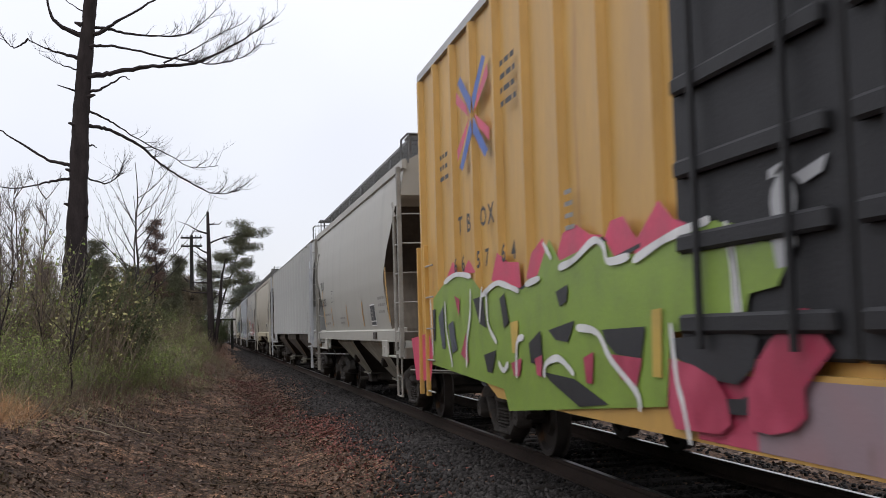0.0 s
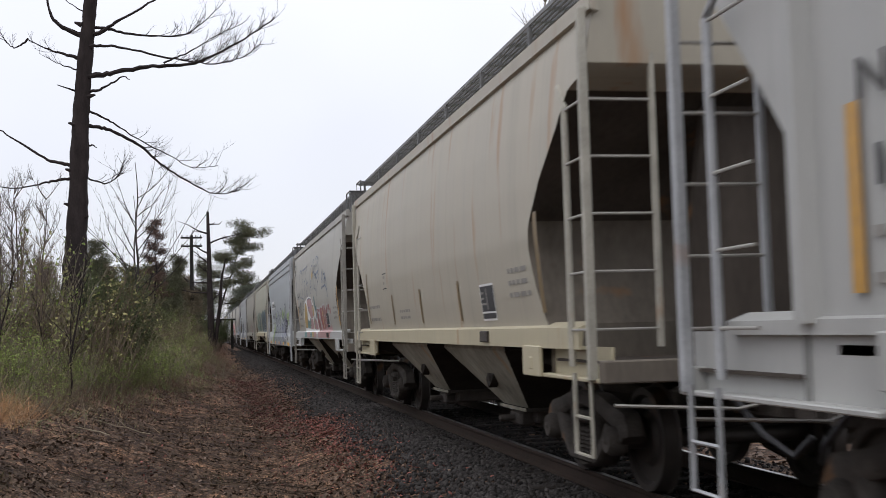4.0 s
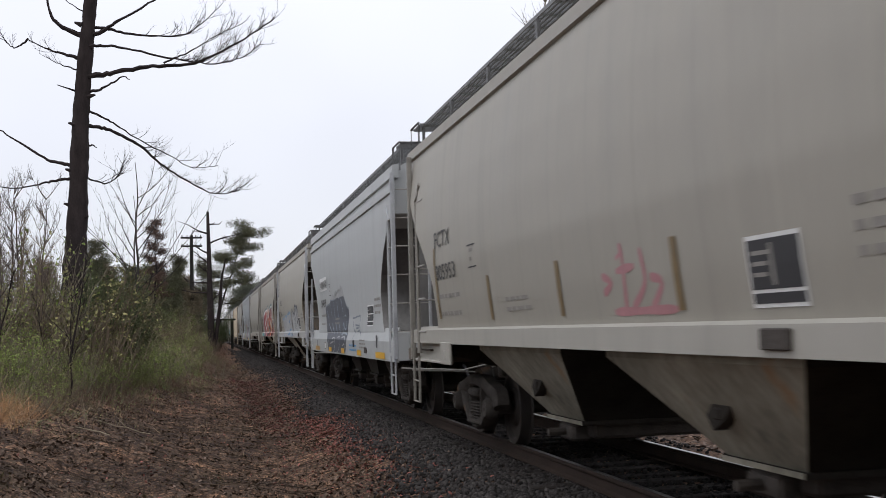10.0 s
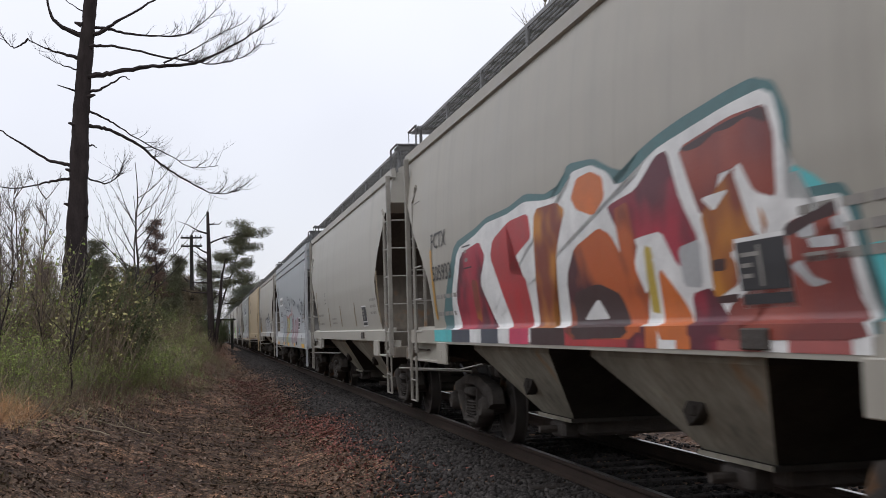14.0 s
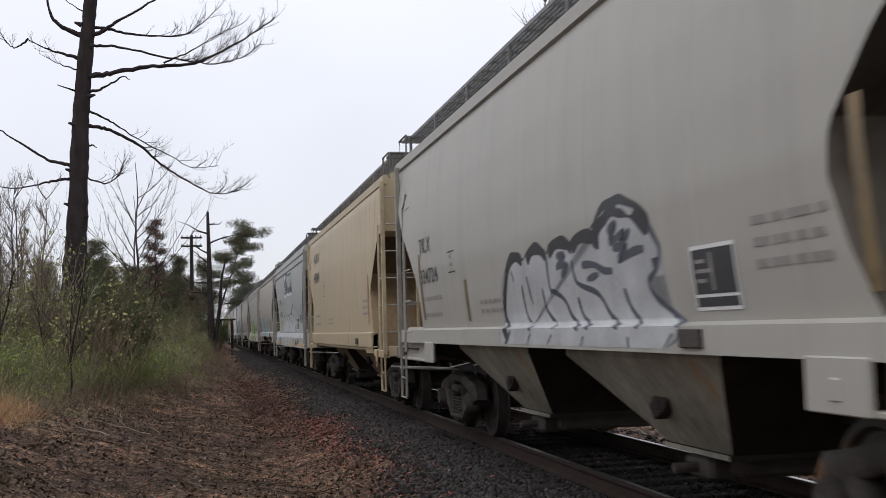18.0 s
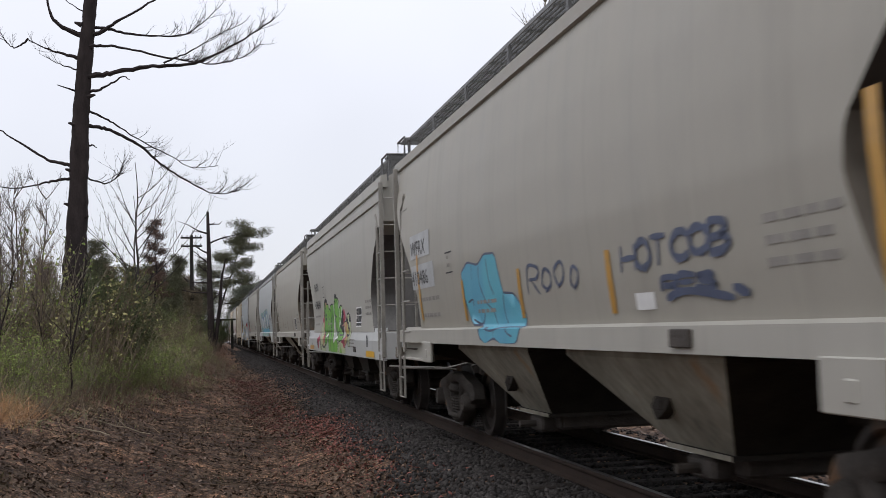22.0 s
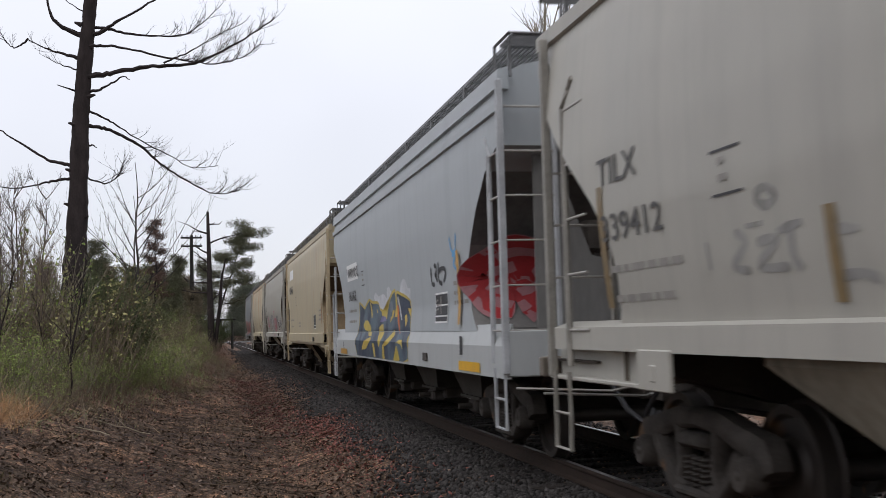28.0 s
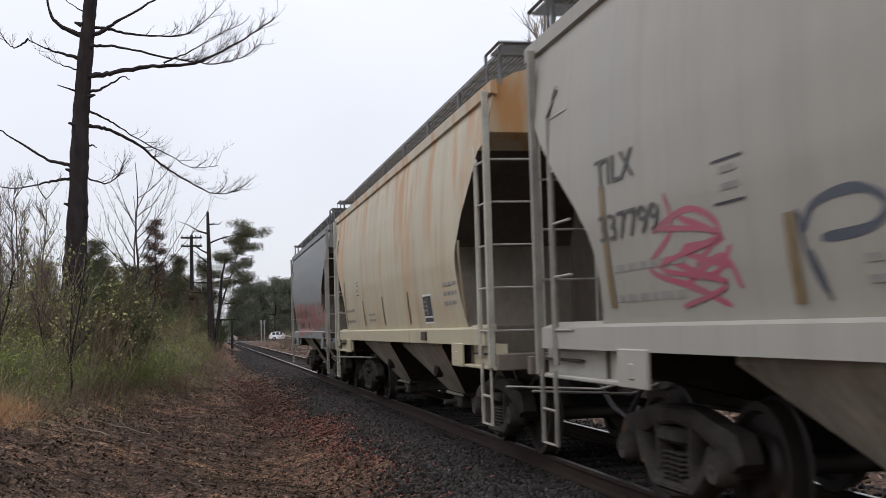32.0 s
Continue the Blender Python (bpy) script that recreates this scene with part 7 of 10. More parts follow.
        S("slate", "5.30,2.92 5.26,3.12 5.44,3.36 5.70,3.47 6.12,3.45 6.27,3.29 6.10,3.31 5.90,3.09 5.80,2.85 5.49,2.85", "dark bubble letter with white edges")
        S("slate", "6.04,2.87 5.93,3.08 6.10,3.25 6.32,3.26 6.41,3.14 6.54,3.31 6.84,3.37 7.01,3.23 6.93,2.99 6.68,2.89 6.37,2.91 6.20,2.85", "dark bubble letter with white edges")
        S("slate", "5.76,3.50 5.88,3.68 6.22,3.75 6.84,3.65 6.75,3.49 6.44,3.45 6.28,3.35", "dark bubble letter with white edges")
        S("slate", "7.01,2.90 7.05,3.3 7.1,3.6 7.4,3.62 7.41,3.20 7.33,2.90 7.18,2.88", "dark bubble letter with white edges")
        S("slate", "7.45,2.90 7.49,3.3 7.55,3.62 8.05,3.62 8.13,3.3 8.08,3.05 8.00,2.92 7.77,2.85", "dark bubble letter with white edges")
        S("slate", "8.14,2.91 8.22,3.2 8.25,3.62 8.6,3.66 8.67,3.2 8.64,2.94 8.54,2.84 8.36,2.84", "dark bubble letter with white edges")
        S("slate", "8.73,2.90 8.77,3.3 8.8,3.6 9.1,3.55 9.3,3.3 9.25,2.9 9.05,2.82 8.91,2.87", "dark bubble letter with white edges")
        for line in ("5.57,3.46 6.01,3.59 6.25,3.49", "5.21,3.14 5.68,3.14 5.66,3.03 5.25,3.06", "6.58,3.57 6.72,3.27", "7.29,3.57 7.32,3.30", "8.09,3.63 8.18,3.42", "8.85,3.65 8.93,3.40"):
            W("white", line, 0.05, "white line in the letters")
        for line in ("11.59,1.21 11.89,1.23 11.68,1.09 12.00,1.09", "12.12,1.22 12.23,1.11 12.44,1.09 12.35,1.20 12.52,1.01", "11.62,1.14 12.00,1.16 12.17,1.14"):
            W("fadedred", line, 0.07, "red-brown scrawl on the sill")
        for line in ("10.79,1.18 11.01,1.15 10.83,1.06 11.04,1.06 10.94,0.95", "11.96,1.95 12.14,2.00 12.00,1.86 12.29,1.92 12.16,1.82 12.46,1.95 12.33,1.84 12.79,2.00", "10.49,1.90 10.80,1.92 10.51,1.79 10.82,1.81"):
            W("slate", line, 0.06, "black scrawl")
        S("smoke", "10.35,2.3 10.7,2.5 11.0,2.4 11.3,2.5 11.7,2.3 12.1,2.2 12.0,1.8 12.1,1.5 11.2,1.47 10.5,1.48 10.25,1.7 10.4,2.0", "grey sprayed shadow")
        S("ghost", "4.09,0.90 4.17,1.35 4.05,1.64 4.28,1.98 4.66,2.08 5.01,2.03 5.13,1.89 5.33,1.35 5.08,0.90", "white bubble letter with black edges")
        S("ghost", "5.14,0.89 5.16,1.53 5.14,1.93 5.42,2.08 5.74,2.12 6.07,2.06 6.24,1.90 6.23,1.75 6.56,1.50 7.07,1.32 6.94,0.89 6.11,0.90", "white bubble letter with black edges")
        S("ghost", "6.37,1.35 6.23,1.75 6.37,1.97 6.69,2.08 7.05,2.08 7.33,2.02 7.49,1.89 7.63,1.68 7.57,1.49 7.58,1.23 6.84,1.21", "white bubble letter with black edges")
        S("ghost", "7.66,1.23 7.63,1.68 7.51,1.92 7.68,2.06 7.96,2.11 8.34,2.11 8.56,2.04 8.69,1.89 8.97,1.68 9.07,1.62 9.13,1.26", "white bubble letter with black edges")
        for field in ("8.4,0.93 8.8,1.5 8.75,1.7 8.5,1.92 8.65,2.25 9.05,2.41 9.55,2.39 9.95,2.22 10.2,1.95 10.29,1.74 10.2,1.58 10.45,1.47 10.66,1.35 10.56,0.93",):
            S("ghost", field, "white bubble letter with black edges", "black", None, 0.03)
        for line in ("8.31,1.4 8.2,0.94", "9.52,1.36 9.51,0.94", "8.5,2.0 8.7,1.83 9.0,1.7 9.32,1.59 9.26,1.41"):
            W("slate", line, 0.035, "black line of the letters")
        for line in ("4.22,1.35 4.05,1.69 4.30,2.00 4.69,2.08 5.02,2.02 5.15,1.89", "5.15,1.89 5.43,2.09 5.74,2.12 6.07,2.05 6.26,1.90", "6.25,1.89 6.43,2.03 6.74,2.09 7.09,2.08 7.37,2.01 7.49,1.92", "7.47,1.93 7.60,2.05 7.93,2.12 8.34,2.11 8.53,2.07"):
            W("black", line, 0.05, "black edge of the letters")
        W("black", "8.51,2.08 8.61,2.21 8.81,2.32 9.02,2.37 9.14,2.39", 0.13, "broad black edge")
        for line in ("4.75,1.81 4.94,1.53 5.26,1.33 5.03,1.12 5.21,0.87", "5.74,1.81 5.92,1.55 6.35,1.34 6.14,1.12 6.14,0.90", "6.23,1.75 6.65,1.58 7.16,1.36 7.06,1.18 6.95,0.91", "7.51,1.92 7.62,1.75 7.57,1.59 7.99,1.48 8.35,1.36 8.27,1.07", "4.15,1.39 4.03,1.15 4.17,0.86", "6.74,1.83 6.93,1.88 7.11,1.94", "6.68,1.78 6.99,1.75 7.33,1.63 6.92,1.63", "8.10,1.77 8.29,1.83 8.52,1.83 8.88,1.68"):
            W("slate", line, 0.035, "black line of the letters")
        for line in ("9.05,2.2 9.29,2.18 9.43,2.2", "9.2,2.18 9.24,2.05", "9.35,2.1 9.54,2.03 9.31,1.98", "10.67,1.87 10.97,1.85 11.12,1.7", "10.7,1.7 11.0,1.6 11.36,1.58", "10.93,1.48 10.9,1.68 11.1,1.5", "9.9,1.16 10.1,1.2 10.2,1.1 10.0,1.06"):
            W("slate", line, 0.045, "black scrawl")
        G("~W~S", 12.6, 1.75, 1.2, 0.5, "fade teal", None, 0.06, 0.0, 3, "green and grey scrawl", wild=0.4)
        G("RSE", 2.3, 1.02, 1.0, 0.24, "slate", None, 0.05, 0.0, 4, "dark scrawl on the sill")
        G("o", 1.3, 2.35, 0.8, 0.85, "slate", None, 0.025, 0.0, 7, "thin hand-drawn outline")
        S("limehaze", "1.71,1.82 2.18,1.92 3.05,1.91 3.41,1.79 3.33,1.61 2.41,1.55 1.86,1.66", "pale green smear")
    elif k == 17:
        S("cyan", "5.0,1.5 4.75,1.9 4.75,2.1 5.1,2.2 5.6,2.14 5.95,2.24 6.4,2.22 6.5,1.95 6.6,1.78 7.0,1.78 7.35,1.55 7.1,1.3 6.5,1.28 6.2,1.36 5.8,1.28 5.55,1.36 5.5,1.5", "bright blue letters with dark edges", "ink", None, 0.025)
        for line in ("5.62,2.14 5.6,1.95 5.8,1.75 6.1,1.6 6.2,1.36", "6.58,1.8 6.55,1.6 6.7,1.42 6.95,1.36", "4.95,1.75 5.2,1.78 5.2,1.7", "5.1,1.55 5.5,1.5 5.7,1.62", "5.3,2.16 5.25,2.0", "6.0,2.2 6.05,1.95 6.2,1.8", "5.5,1.5 6.0,1.42 6.5,1.46 7.3,1.46"):
            W("ink", line, 0.025, "dark line in the blue letters")
        G("Rooo", 7.5, 1.76, 1.6, 0.26, "ink", None, 0.035, 0.0, 2, "blue scrawl", wild=0.25)
        G("HOT", 10.05, 1.84, 0.85, 0.2, "ink", None, 0.055, 0.0, 3, "blue hand lettering", wild=0.1)
        G("COB", 11.0, 1.88, 0.85, 0.17, "ink", None, 0.055, 0.0, 3, "blue hand lettering", wild=0.1)
        G("RES", 10.75, 1.66, 0.85, 0.1, "ink", None, 0.045, 0.0, 4, "blue scrawl")
        W("ink", "10.85,1.62 11.2,1.66 11.85,1.6", 0.05, "blue stroke")
        W("ink", "11.85,1.66 12.05,1.62", 0.07, "blue stroke")
        patch("notice", car, surf, far - 10.27, far - 10.62, 1.555, 1.675, white_ink)
    elif k == 18:
        S("palelime", "3.78,1.36 4.10,1.39 4.54,1.37 4.98,1.36 5.39,1.37 5.35,0.93 4.73,0.91 4.12,0.90 3.88,0.91 3.79,1.07", "pale green curls with black edges", "black", None, 0.03)
        S("palelime", "3.84,1.42 3.79,1.54 3.93,1.64 4.13,1.69 4.28,1.63 4.37,1.48 4.44,1.37 3.89,1.37", "pale green curls with black edges", "slate", None, 0.03)
        S("hot", "4.02,1.71 4.10,1.79 4.25,1.82 4.33,1.96 4.45,2.00 4.55,1.95 4.51,1.83 4.44,1.72 4.26,1.67", "pink sprayed cloud")
        S("gold", "4.30,1.65 4.43,1.72 4.56,1.68 4.63,1.53 4.66,1.37 4.45,1.37", "yellow sprayed curl")
        S("black", "4.60,1.65 4.77,1.56 4.99,1.43 5.30,1.38 4.93,1.37 4.64,1.48", "black sprayed shade")
        S("hot", "4.67,1.53 4.76,1.47 4.96,1.39 4.77,1.37 4.74,1.45", "pink sprayed field")
        S("hot", "2.90,1.25 3.42,1.33 3.51,1.44 3.60,1.35 3.80,1.23 3.45,1.15 3.50,1.02 3.35,0.99 3.17,1.18", "pink sprayed curl")
        S("gold", "4.44,1.33 4.83,1.35 4.78,1.11 4.55,1.15", "yellow sprayed curl")
        S("hot", "4.61,1.36 5.35,1.36 5.30,1.27 4.98,1.25 4.91,1.09 4.77,1.08 4.83,1.25", "pink sprayed field")
        S("leaf", "5.21,1.23 5.38,1.26 5.37,1.11 5.20,1.09", "bright green spot", "black", None, 0.02)
        for line in ("2.93,1.21 3.17,1.04 3.31,0.91 3.56,0.89", "3.81,1.32 3.94,1.10 4.19,0.92", "4.35,1.30 4.41,1.12 4.70,1.06 5.05,1.06 5.34,1.14", "4.03,1.32 4.13,1.11 4.33,0.94"):
            W("black", line, 0.055, "black line of the curls")
        S("leaf", "4.46,1.98 4.52,2.18 4.78,2.23 5.03,2.13 5.53,2.12 5.59,1.97 5.45,1.73 5.73,1.35 5.81,1.24 5.37,1.09 5.06,1.40 4.72,1.5 4.5,1.72", "bright green letter with black edges", "black", None, 0.035)
        S("leaf", "5.59,1.97 5.82,2.00 6.08,1.89 6.23,1.53 6.52,1.26 6.48,0.95 6.07,0.89 6.16,1.25 5.82,1.34", "bright green letter with black edges", "black", None, 0.035)
        S("leaf", "5.95,2.08 6.40,2.10 6.66,2.08 6.76,1.94 6.81,1.60 7.06,1.27 7.10,0.99 6.91,0.93 6.59,0.96 6.53,1.34 6.15,1.80", "bright green letter with black edges", "black", None, 0.035)
        S("leaf", "6.93,2.18 7.07,2.30 7.35,2.31 7.49,2.21 7.69,2.21 7.87,2.14 7.89,1.95 7.92,1.65 8.22,1.35 8.16,1.22 7.84,1.35 7.43,1.50 6.97,1.80", "bright green letter with black edges", "black", None, 0.035)
        S("leaf", "7.94,1.97 8.22,2.03 8.48,2.01 8.41,1.88 8.12,1.53 8.46,1.49 8.86,1.39 9.07,1.35 8.75,1.20 8.28,1.18 8.17,1.35 7.82,1.72", "bright green letter with black edges", "black", None, 0.035)
        S("leaf", "7.12,1.18 7.84,1.27 8.12,1.14 8.00,0.92 7.09,0.94", "bright green letter with black edges", "black", None, 0.035)
        S("black", "8.11,1.57 8.53,1.94 8.76,1.88 8.67,1.69 8.59,1.59 8.98,1.49 9.00,1.39 8.46,1.49", "black sprayed field")
        S("hot", "8.75,1.92 8.91,1.97 9.04,1.86 9.16,1.76 9.03,1.67 8.75,1.62", "pink sprayed cloud")
        S("palelime", "9.27,1.72 9.46,1.80 9.70,1.82 9.96,1.74 10.11,1.63 10.26,1.47 10.35,1.37 10.33,1.11 10.01,1.13 10.23,1.26 10.02,1.47 9.76,1.64 9.52,1.65", "pale green curls with black edges", "black", None, 0.04)
        S("palelime", "8.28,1.18 8.76,1.23 9.05,1.17 9.36,1.09 9.59,1.08 9.57,0.96 8.34,0.87 8.22,1.01", "pale green curls with black edges", "black", None, 0.03)
        S("gold", "8.55,1.56 9.02,1.64 9.35,1.66 9.59,1.59 9.90,1.45 10.00,1.36 9.88,1.23 9.59,1.13 9.41,1.13 9.73,1.28 9.69,1.42 9.35,1.54 9.02,1.58", "yellow and orange curl", "black", None, 0.03)
        S("hot", "8.75,1.20 9.11,1.27 9.51,1.33 9.74,1.39 9.73,1.33 9.38,1.24 9.48,1.10 9.29,1.06 9.10,1.17", "pink curl on the sill")
        S("leaf", "8.46,0.94 8.59,1.06 8.74,1.10 8.96,0.97 8.98,0.91 8.49,0.87", "bright green spot")
        for line in ("6.77,2.11 6.89,1.68 7.11,1.35", "7.78,2.17 7.94,1.91 8.06,1.54", "8.52,1.99 8.34,1.81 8.16,1.60", "5.39,1.32 5.83,1.38", "7.21,1.19 7.64,1.28 8.03,1.32", "8.10,1.14 8.12,0.97"):
            W("white", line, 0.06, "white sprayed line in the letters")
        for line in ("4.52,1.55 5.06,1.39 5.24,1.53", "6.89,1.89 7.11,1.82 7.43,1.78", "7.41,1.67 7.65,1.51 8.05,1.36", "5.76,1.53 6.07,1.17", "6.39,1.92 6.60,1.52 6.80,1.18", "8.29,1.36 8.77,1.36 9.06,1.39", "4.62,2.11 4.73,2.02 4.52,1.92"):
            W("slate", line, 0.04, "dark line in the letters")
        for line in ("6.91,2.10 7.07,2.17 7.24,2.14", "7.49,2.21 7.58,2.14", "9.86,1.47 9.96,1.51 10.06,1.47", "9.72,1.36 9.93,1.35 10.13,1.37"):
            W("black", line, 0.05, "black line in the letters")
        W("black", "4.64,2.10 4.75,2.22 4.98,2.25 5.22,2.21 5.30,2.14", 0.09, "broad black edge")
        S("gold", "4.86,2.14 5.01,2.19 5.16,2.15 5.04,2.05 4.89,2.03", "yellow sprayed spot")
        for line in ("4.79,2.10 4.90,2.12 4.95,2.05 4.82,2.03", "4.77,1.84 4.96,1.86 5.12,1.86", "4.79,1.78 5.10,1.77", "4.89,1.72 5.04,1.73"):
            W("slate", line, 0.05, "dark line in the letter")
    elif k == 20:
        S("seafoam", "3.24,2.53 5.80,2.50 8.17,2.63 9.56,2.64 10.17,2.54 9.93,2.26 10.57,2.16 10.97,2.00 11.11,1.73 10.77,1.48 1.42,1.49 4.00,1.85 3.75,2.27", "sea-green mist behind the letters")
        S("cyan", "4.56,1.73 7.87,1.64 10.26,1.66 10.60,1.46 4.41,1.47", "turquoise field under the letters")
        S("pale", "4.34,2.29 5.60,2.10 5.94,1.65 4.65,1.69 3.91,2.01", "pale open letter")
        S("pale", "6.45,2.33 7.52,2.19 7.67,1.63 6.25,1.74", "pale open letter")
        S("pale", "8.86,2.33 9.78,2.38 9.94,1.90 9.35,1.61 8.80,1.94", "pale open letter")
        for line in ("5.15,2.35 5.64,2.14 5.98,1.81 5.95,1.49", "3.95,2.41 5.64,2.14 6.62,2.37", "6.37,2.47 7.64,2.31 8.15,2.53", "7.54,2.15 8.35,2.36 8.30,2.56", "7.53,1.52 7.04,1.78 7.43,1.99", "8.53,2.27 8.79,2.41 9.98,2.48 9.93,2.26", "8.74,2.25 8.29,1.88 8.80,1.47", "9.89,2.19 10.08,1.90 10.38,1.60", "10.00,2.08 10.47,2.11 10.62,1.95 10.08,1.90", "3.28,1.71 4.21,1.45"):
            W("indigo", line, 0.085, "violet-blue edge of the letters")
        for line in ("11.53,2.37 11.60,2.23 11.99,2.27 12.04,2.11 11.48,2.11", "11.37,2.18 12.02,2.08 12.56,2.11", "11.59,2.04 12.28,2.07 12.59,1.93", "11.40,1.95 11.83,1.96", "11.84,2.25 12.31,2.13"):
            W("slate", line, 0.06, "black scrawl")
        patch("sill_paint", car, lambda z: -1.57, far - 4.28, far - 10.88, 1.30, 1.43, SP["seafoam"], 0.004, "turquoise paint on the sill")
    elif k == 21:
        for line in ("4.00,2.14 4.11,2.18 4.22,2.12 4.11,2.08 3.99,2.13", "3.71,1.97 3.83,1.90 3.65,1.78 3.85,1.74", "3.85,1.99 4.05,1.99", "3.96,1.89 4.19,1.89 3.96,1.76 4.30,1.74", "4.20,1.93 4.47,1.96", "4.35,1.95 4.34,1.80 4.41,1.72", "3.31,1.94 3.34,1.77", "4.73,1.90 4.97,1.88", "4.71,1.66 4.96,1.67 5.09,1.63"):
            W("haze", line, 0.055, "faint grey scrawl")
        W("rose", "8.8,1.7 9.1,1.95 9.3,1.72 9.6,1.9 9.9,1.75", 0.03, "faint pink scrawl")
    elif k == 22:
        S("pale", "5.84,2.06 6.12,2.14 6.46,2.05 6.69,2.07 7.11,2.08 7.40,1.98 7.47,2.16 7.69,2.19 7.89,2.10 8.01,2.04 7.36,1.72 6.31,1.85", "pale grey cloud behind the letters")
        S("pale", "8.77,2.05 8.93,2.19 9.15,2.25 9.36,2.22 9.50,2.09 9.77,2.08 9.73,1.87 8.76,1.99", "pale grey cloud behind the letters")
        S("navy", "3.77,2.00 3.98,1.97 4.50,1.84 4.97,1.96 5.26,2.01 5.54,1.95 6.41,1.92 6.55,1.80 6.95,1.75 7.34,1.72 7.52,1.82 7.75,1.95 8.01,2.04 8.30,2.08 8.37,2.00 8.51,2.04 8.70,2.01 9.32,1.94 9.73,1.87 9.77,0.9 6.40,0.9 5.05,0.9 3.81,0.9 3.42,1.23 3.79,1.55", "dark blue letters with yellow edges", "yellow", None, 0.05)
        S("yellow", "4.39,1.55 4.74,1.69 5.39,1.55 5.70,1.34 5.27,1.35 5.13,1.44 4.70,1.46", "yellow wedge in the letters")
        S("yellow", "4.42,1.08 4.75,1.25 5.53,1.33 5.75,1.30 5.09,1.10", "yellow wedge in the letters")
        S("yellow", "6.16,1.86 6.31,1.77 6.20,1.68", "yellow wedge in the letters")
        S("yellow", "6.56,1.34 6.55,1.51 6.99,1.57 7.16,1.39 6.72,1.13", "yellow wedge in the letters")
        S("yellow", "7.76,1.57 7.86,1.76 8.12,1.79 8.19,1.69 7.89,1.62", "yellow wedge in the letters")
        S("yellow", "8.31,2.07 8.47,1.99 8.50,1.67 8.20,1.65 8.35,1.87", "yellow wedge in the letters")
        S("yellow", "7.28,1.21 7.74,1.32 8.31,1.46 8.37,1.36 7.81,1.22 7.37,1.17", "yellow wedge in the letters")
        S("yellow", "7.16,1.20 7.33,1.21 7.45,0.96 7.19,0.96", "yellow wedge in the letters")
        S("yellow", "8.59,1.24 8.95,1.30 9.23,1.29 9.27,1.14 9.11,1.22 8.82,1.24", "yellow wedge in the letters")
        S("yellow", "8.33,0.91 8.69,1.23 9.03,0.96", "yellow wedge in the letters")
        S("yellow", "9.19,1.67 9.41,1.69 9.46,1.58 9.32,1.49", "yellow wedge in the letters")
        S("yellow", "9.67,1.37 9.80,1.34 9.77,1.11 9.71,1.23", "yellow wedge in the letters")
        S("yellow", "5.93,1.22 6.19,1.22 6.36,0.98 6.16,0.97", "yellow wedge in the letters")
        S("yellow", "5.33,1.98 5.48,1.97 5.65,1.71 5.51,1.67", "yellow wedge in the letters")
        S("orange", "8.44,1.84 8.58,1.86 8.70,1.60 8.90,1.36 8.80,1.39 8.53,1.61", "orange sprayed strip")
        S("ghost", "8.50,1.98 8.64,1.99 8.86,1.72 8.98,1.59 8.86,1.62 8.61,1.86", "white sprayed strip")
        S("smokeblue", "7.73,1.92 7.99,1.93 8.04,1.79 7.78,1.73", "grey-blue shading")
        S("violet", "6.59,1.59 6.85,1.71 7.26,1.67 7.36,1.61 6.97,1.60", "violet shading")
        for line in ("11.46,2.3 11.5,2.08 11.7,2.05", "11.7,2.3 11.85,2.28 11.8,2.16 11.72,2.2 11.9,2.08", "12.0,2.34 11.98,2.1 12.2,2.04", "11.95,2.2 12.2,2.24 12.45,2.2 12.3,2.06"):
            W("black", line, 0.06, "black scrawl")
        for line in ("12.81,2.6 12.9,2.42 13.1,2.42 13.2,2.62", "12.9,2.36 13.15,2.36 12.95,2.26 13.17,2.15"):
            W("sky", line, 0.045, "blue scrawl")
        patch("reflector", car, surf, far - 13.22, far - 13.36, 1.5, 2.4, amber_stripe, 0.03, "tall amber reflective stripe")
        end_y, front = -length / 2 + 1.45, []
        for word, z0 in (("OBK", 1.55),):      # the red piece is sprayed across the end sheet
            ob = graffiti(car, lambda z: 0.0, word, 0.0, z0, 2.7, 0.95, [SP["red"]], SP["rose"], 0.5, 0.02, 163, label="red letters across the end sheet")
            for o in (ob, *ob.children):
                for v in o.data.vertices:
                    v.co = (-1.5 - v.co.y, -length / 2 + interp(v.co.z, STYLES[style]["e"]) - 0.02 + v.co.x, v.co.z)
    elif k == 24:
        for line in ("3.15,2.31 3.21,2.06 2.78,1.83 3.45,1.68 3.94,1.55", "3.34,2.13 3.95,1.95 3.34,1.92 4.02,1.78", "2.89,2.07 3.51,2.17 3.91,2.01 3.53,1.81", "3.07,1.89 3.73,1.74 4.04,1.90", "3.33,1.69 3.90,1.85 4.11,1.65"):
            W("crimson", line, 0.045, "pink scrawled letters")
        for line in ("4.87,1.91 5.02,2.04 5.40,2.07 5.62,1.98 5.49,1.88 5.04,1.86", "4.92,1.81 5.05,1.55"):
            W("slate", line, 0.05, "black scrawl")
        S("ghost", "5.96,2.18 6.41,2.22 7.03,2.18 7.47,2.08 7.02,1.48 6.64,1.46 6.17,1.79", "grey letters with black edges")
        for line in ("5.86,2.19 6.19,2.23 6.41,2.17 6.27,2.04 5.81,2.06 5.71,1.97", "6.06,1.96 6.36,1.89 6.50,1.71 6.52,1.47 7.05,1.45 7.09,1.69 7.32,1.97 7.53,2.11", "6.41,2.19 6.76,2.22 7.08,2.19 7.11,2.07", "6.58,2.11 6.60,1.79 6.64,1.61", "7.09,2.07 7.06,1.77", "6.24,2.16 6.41,2.03 6.43,1.89"):
            W("slate", line, 0.055, "black edge of the letters")
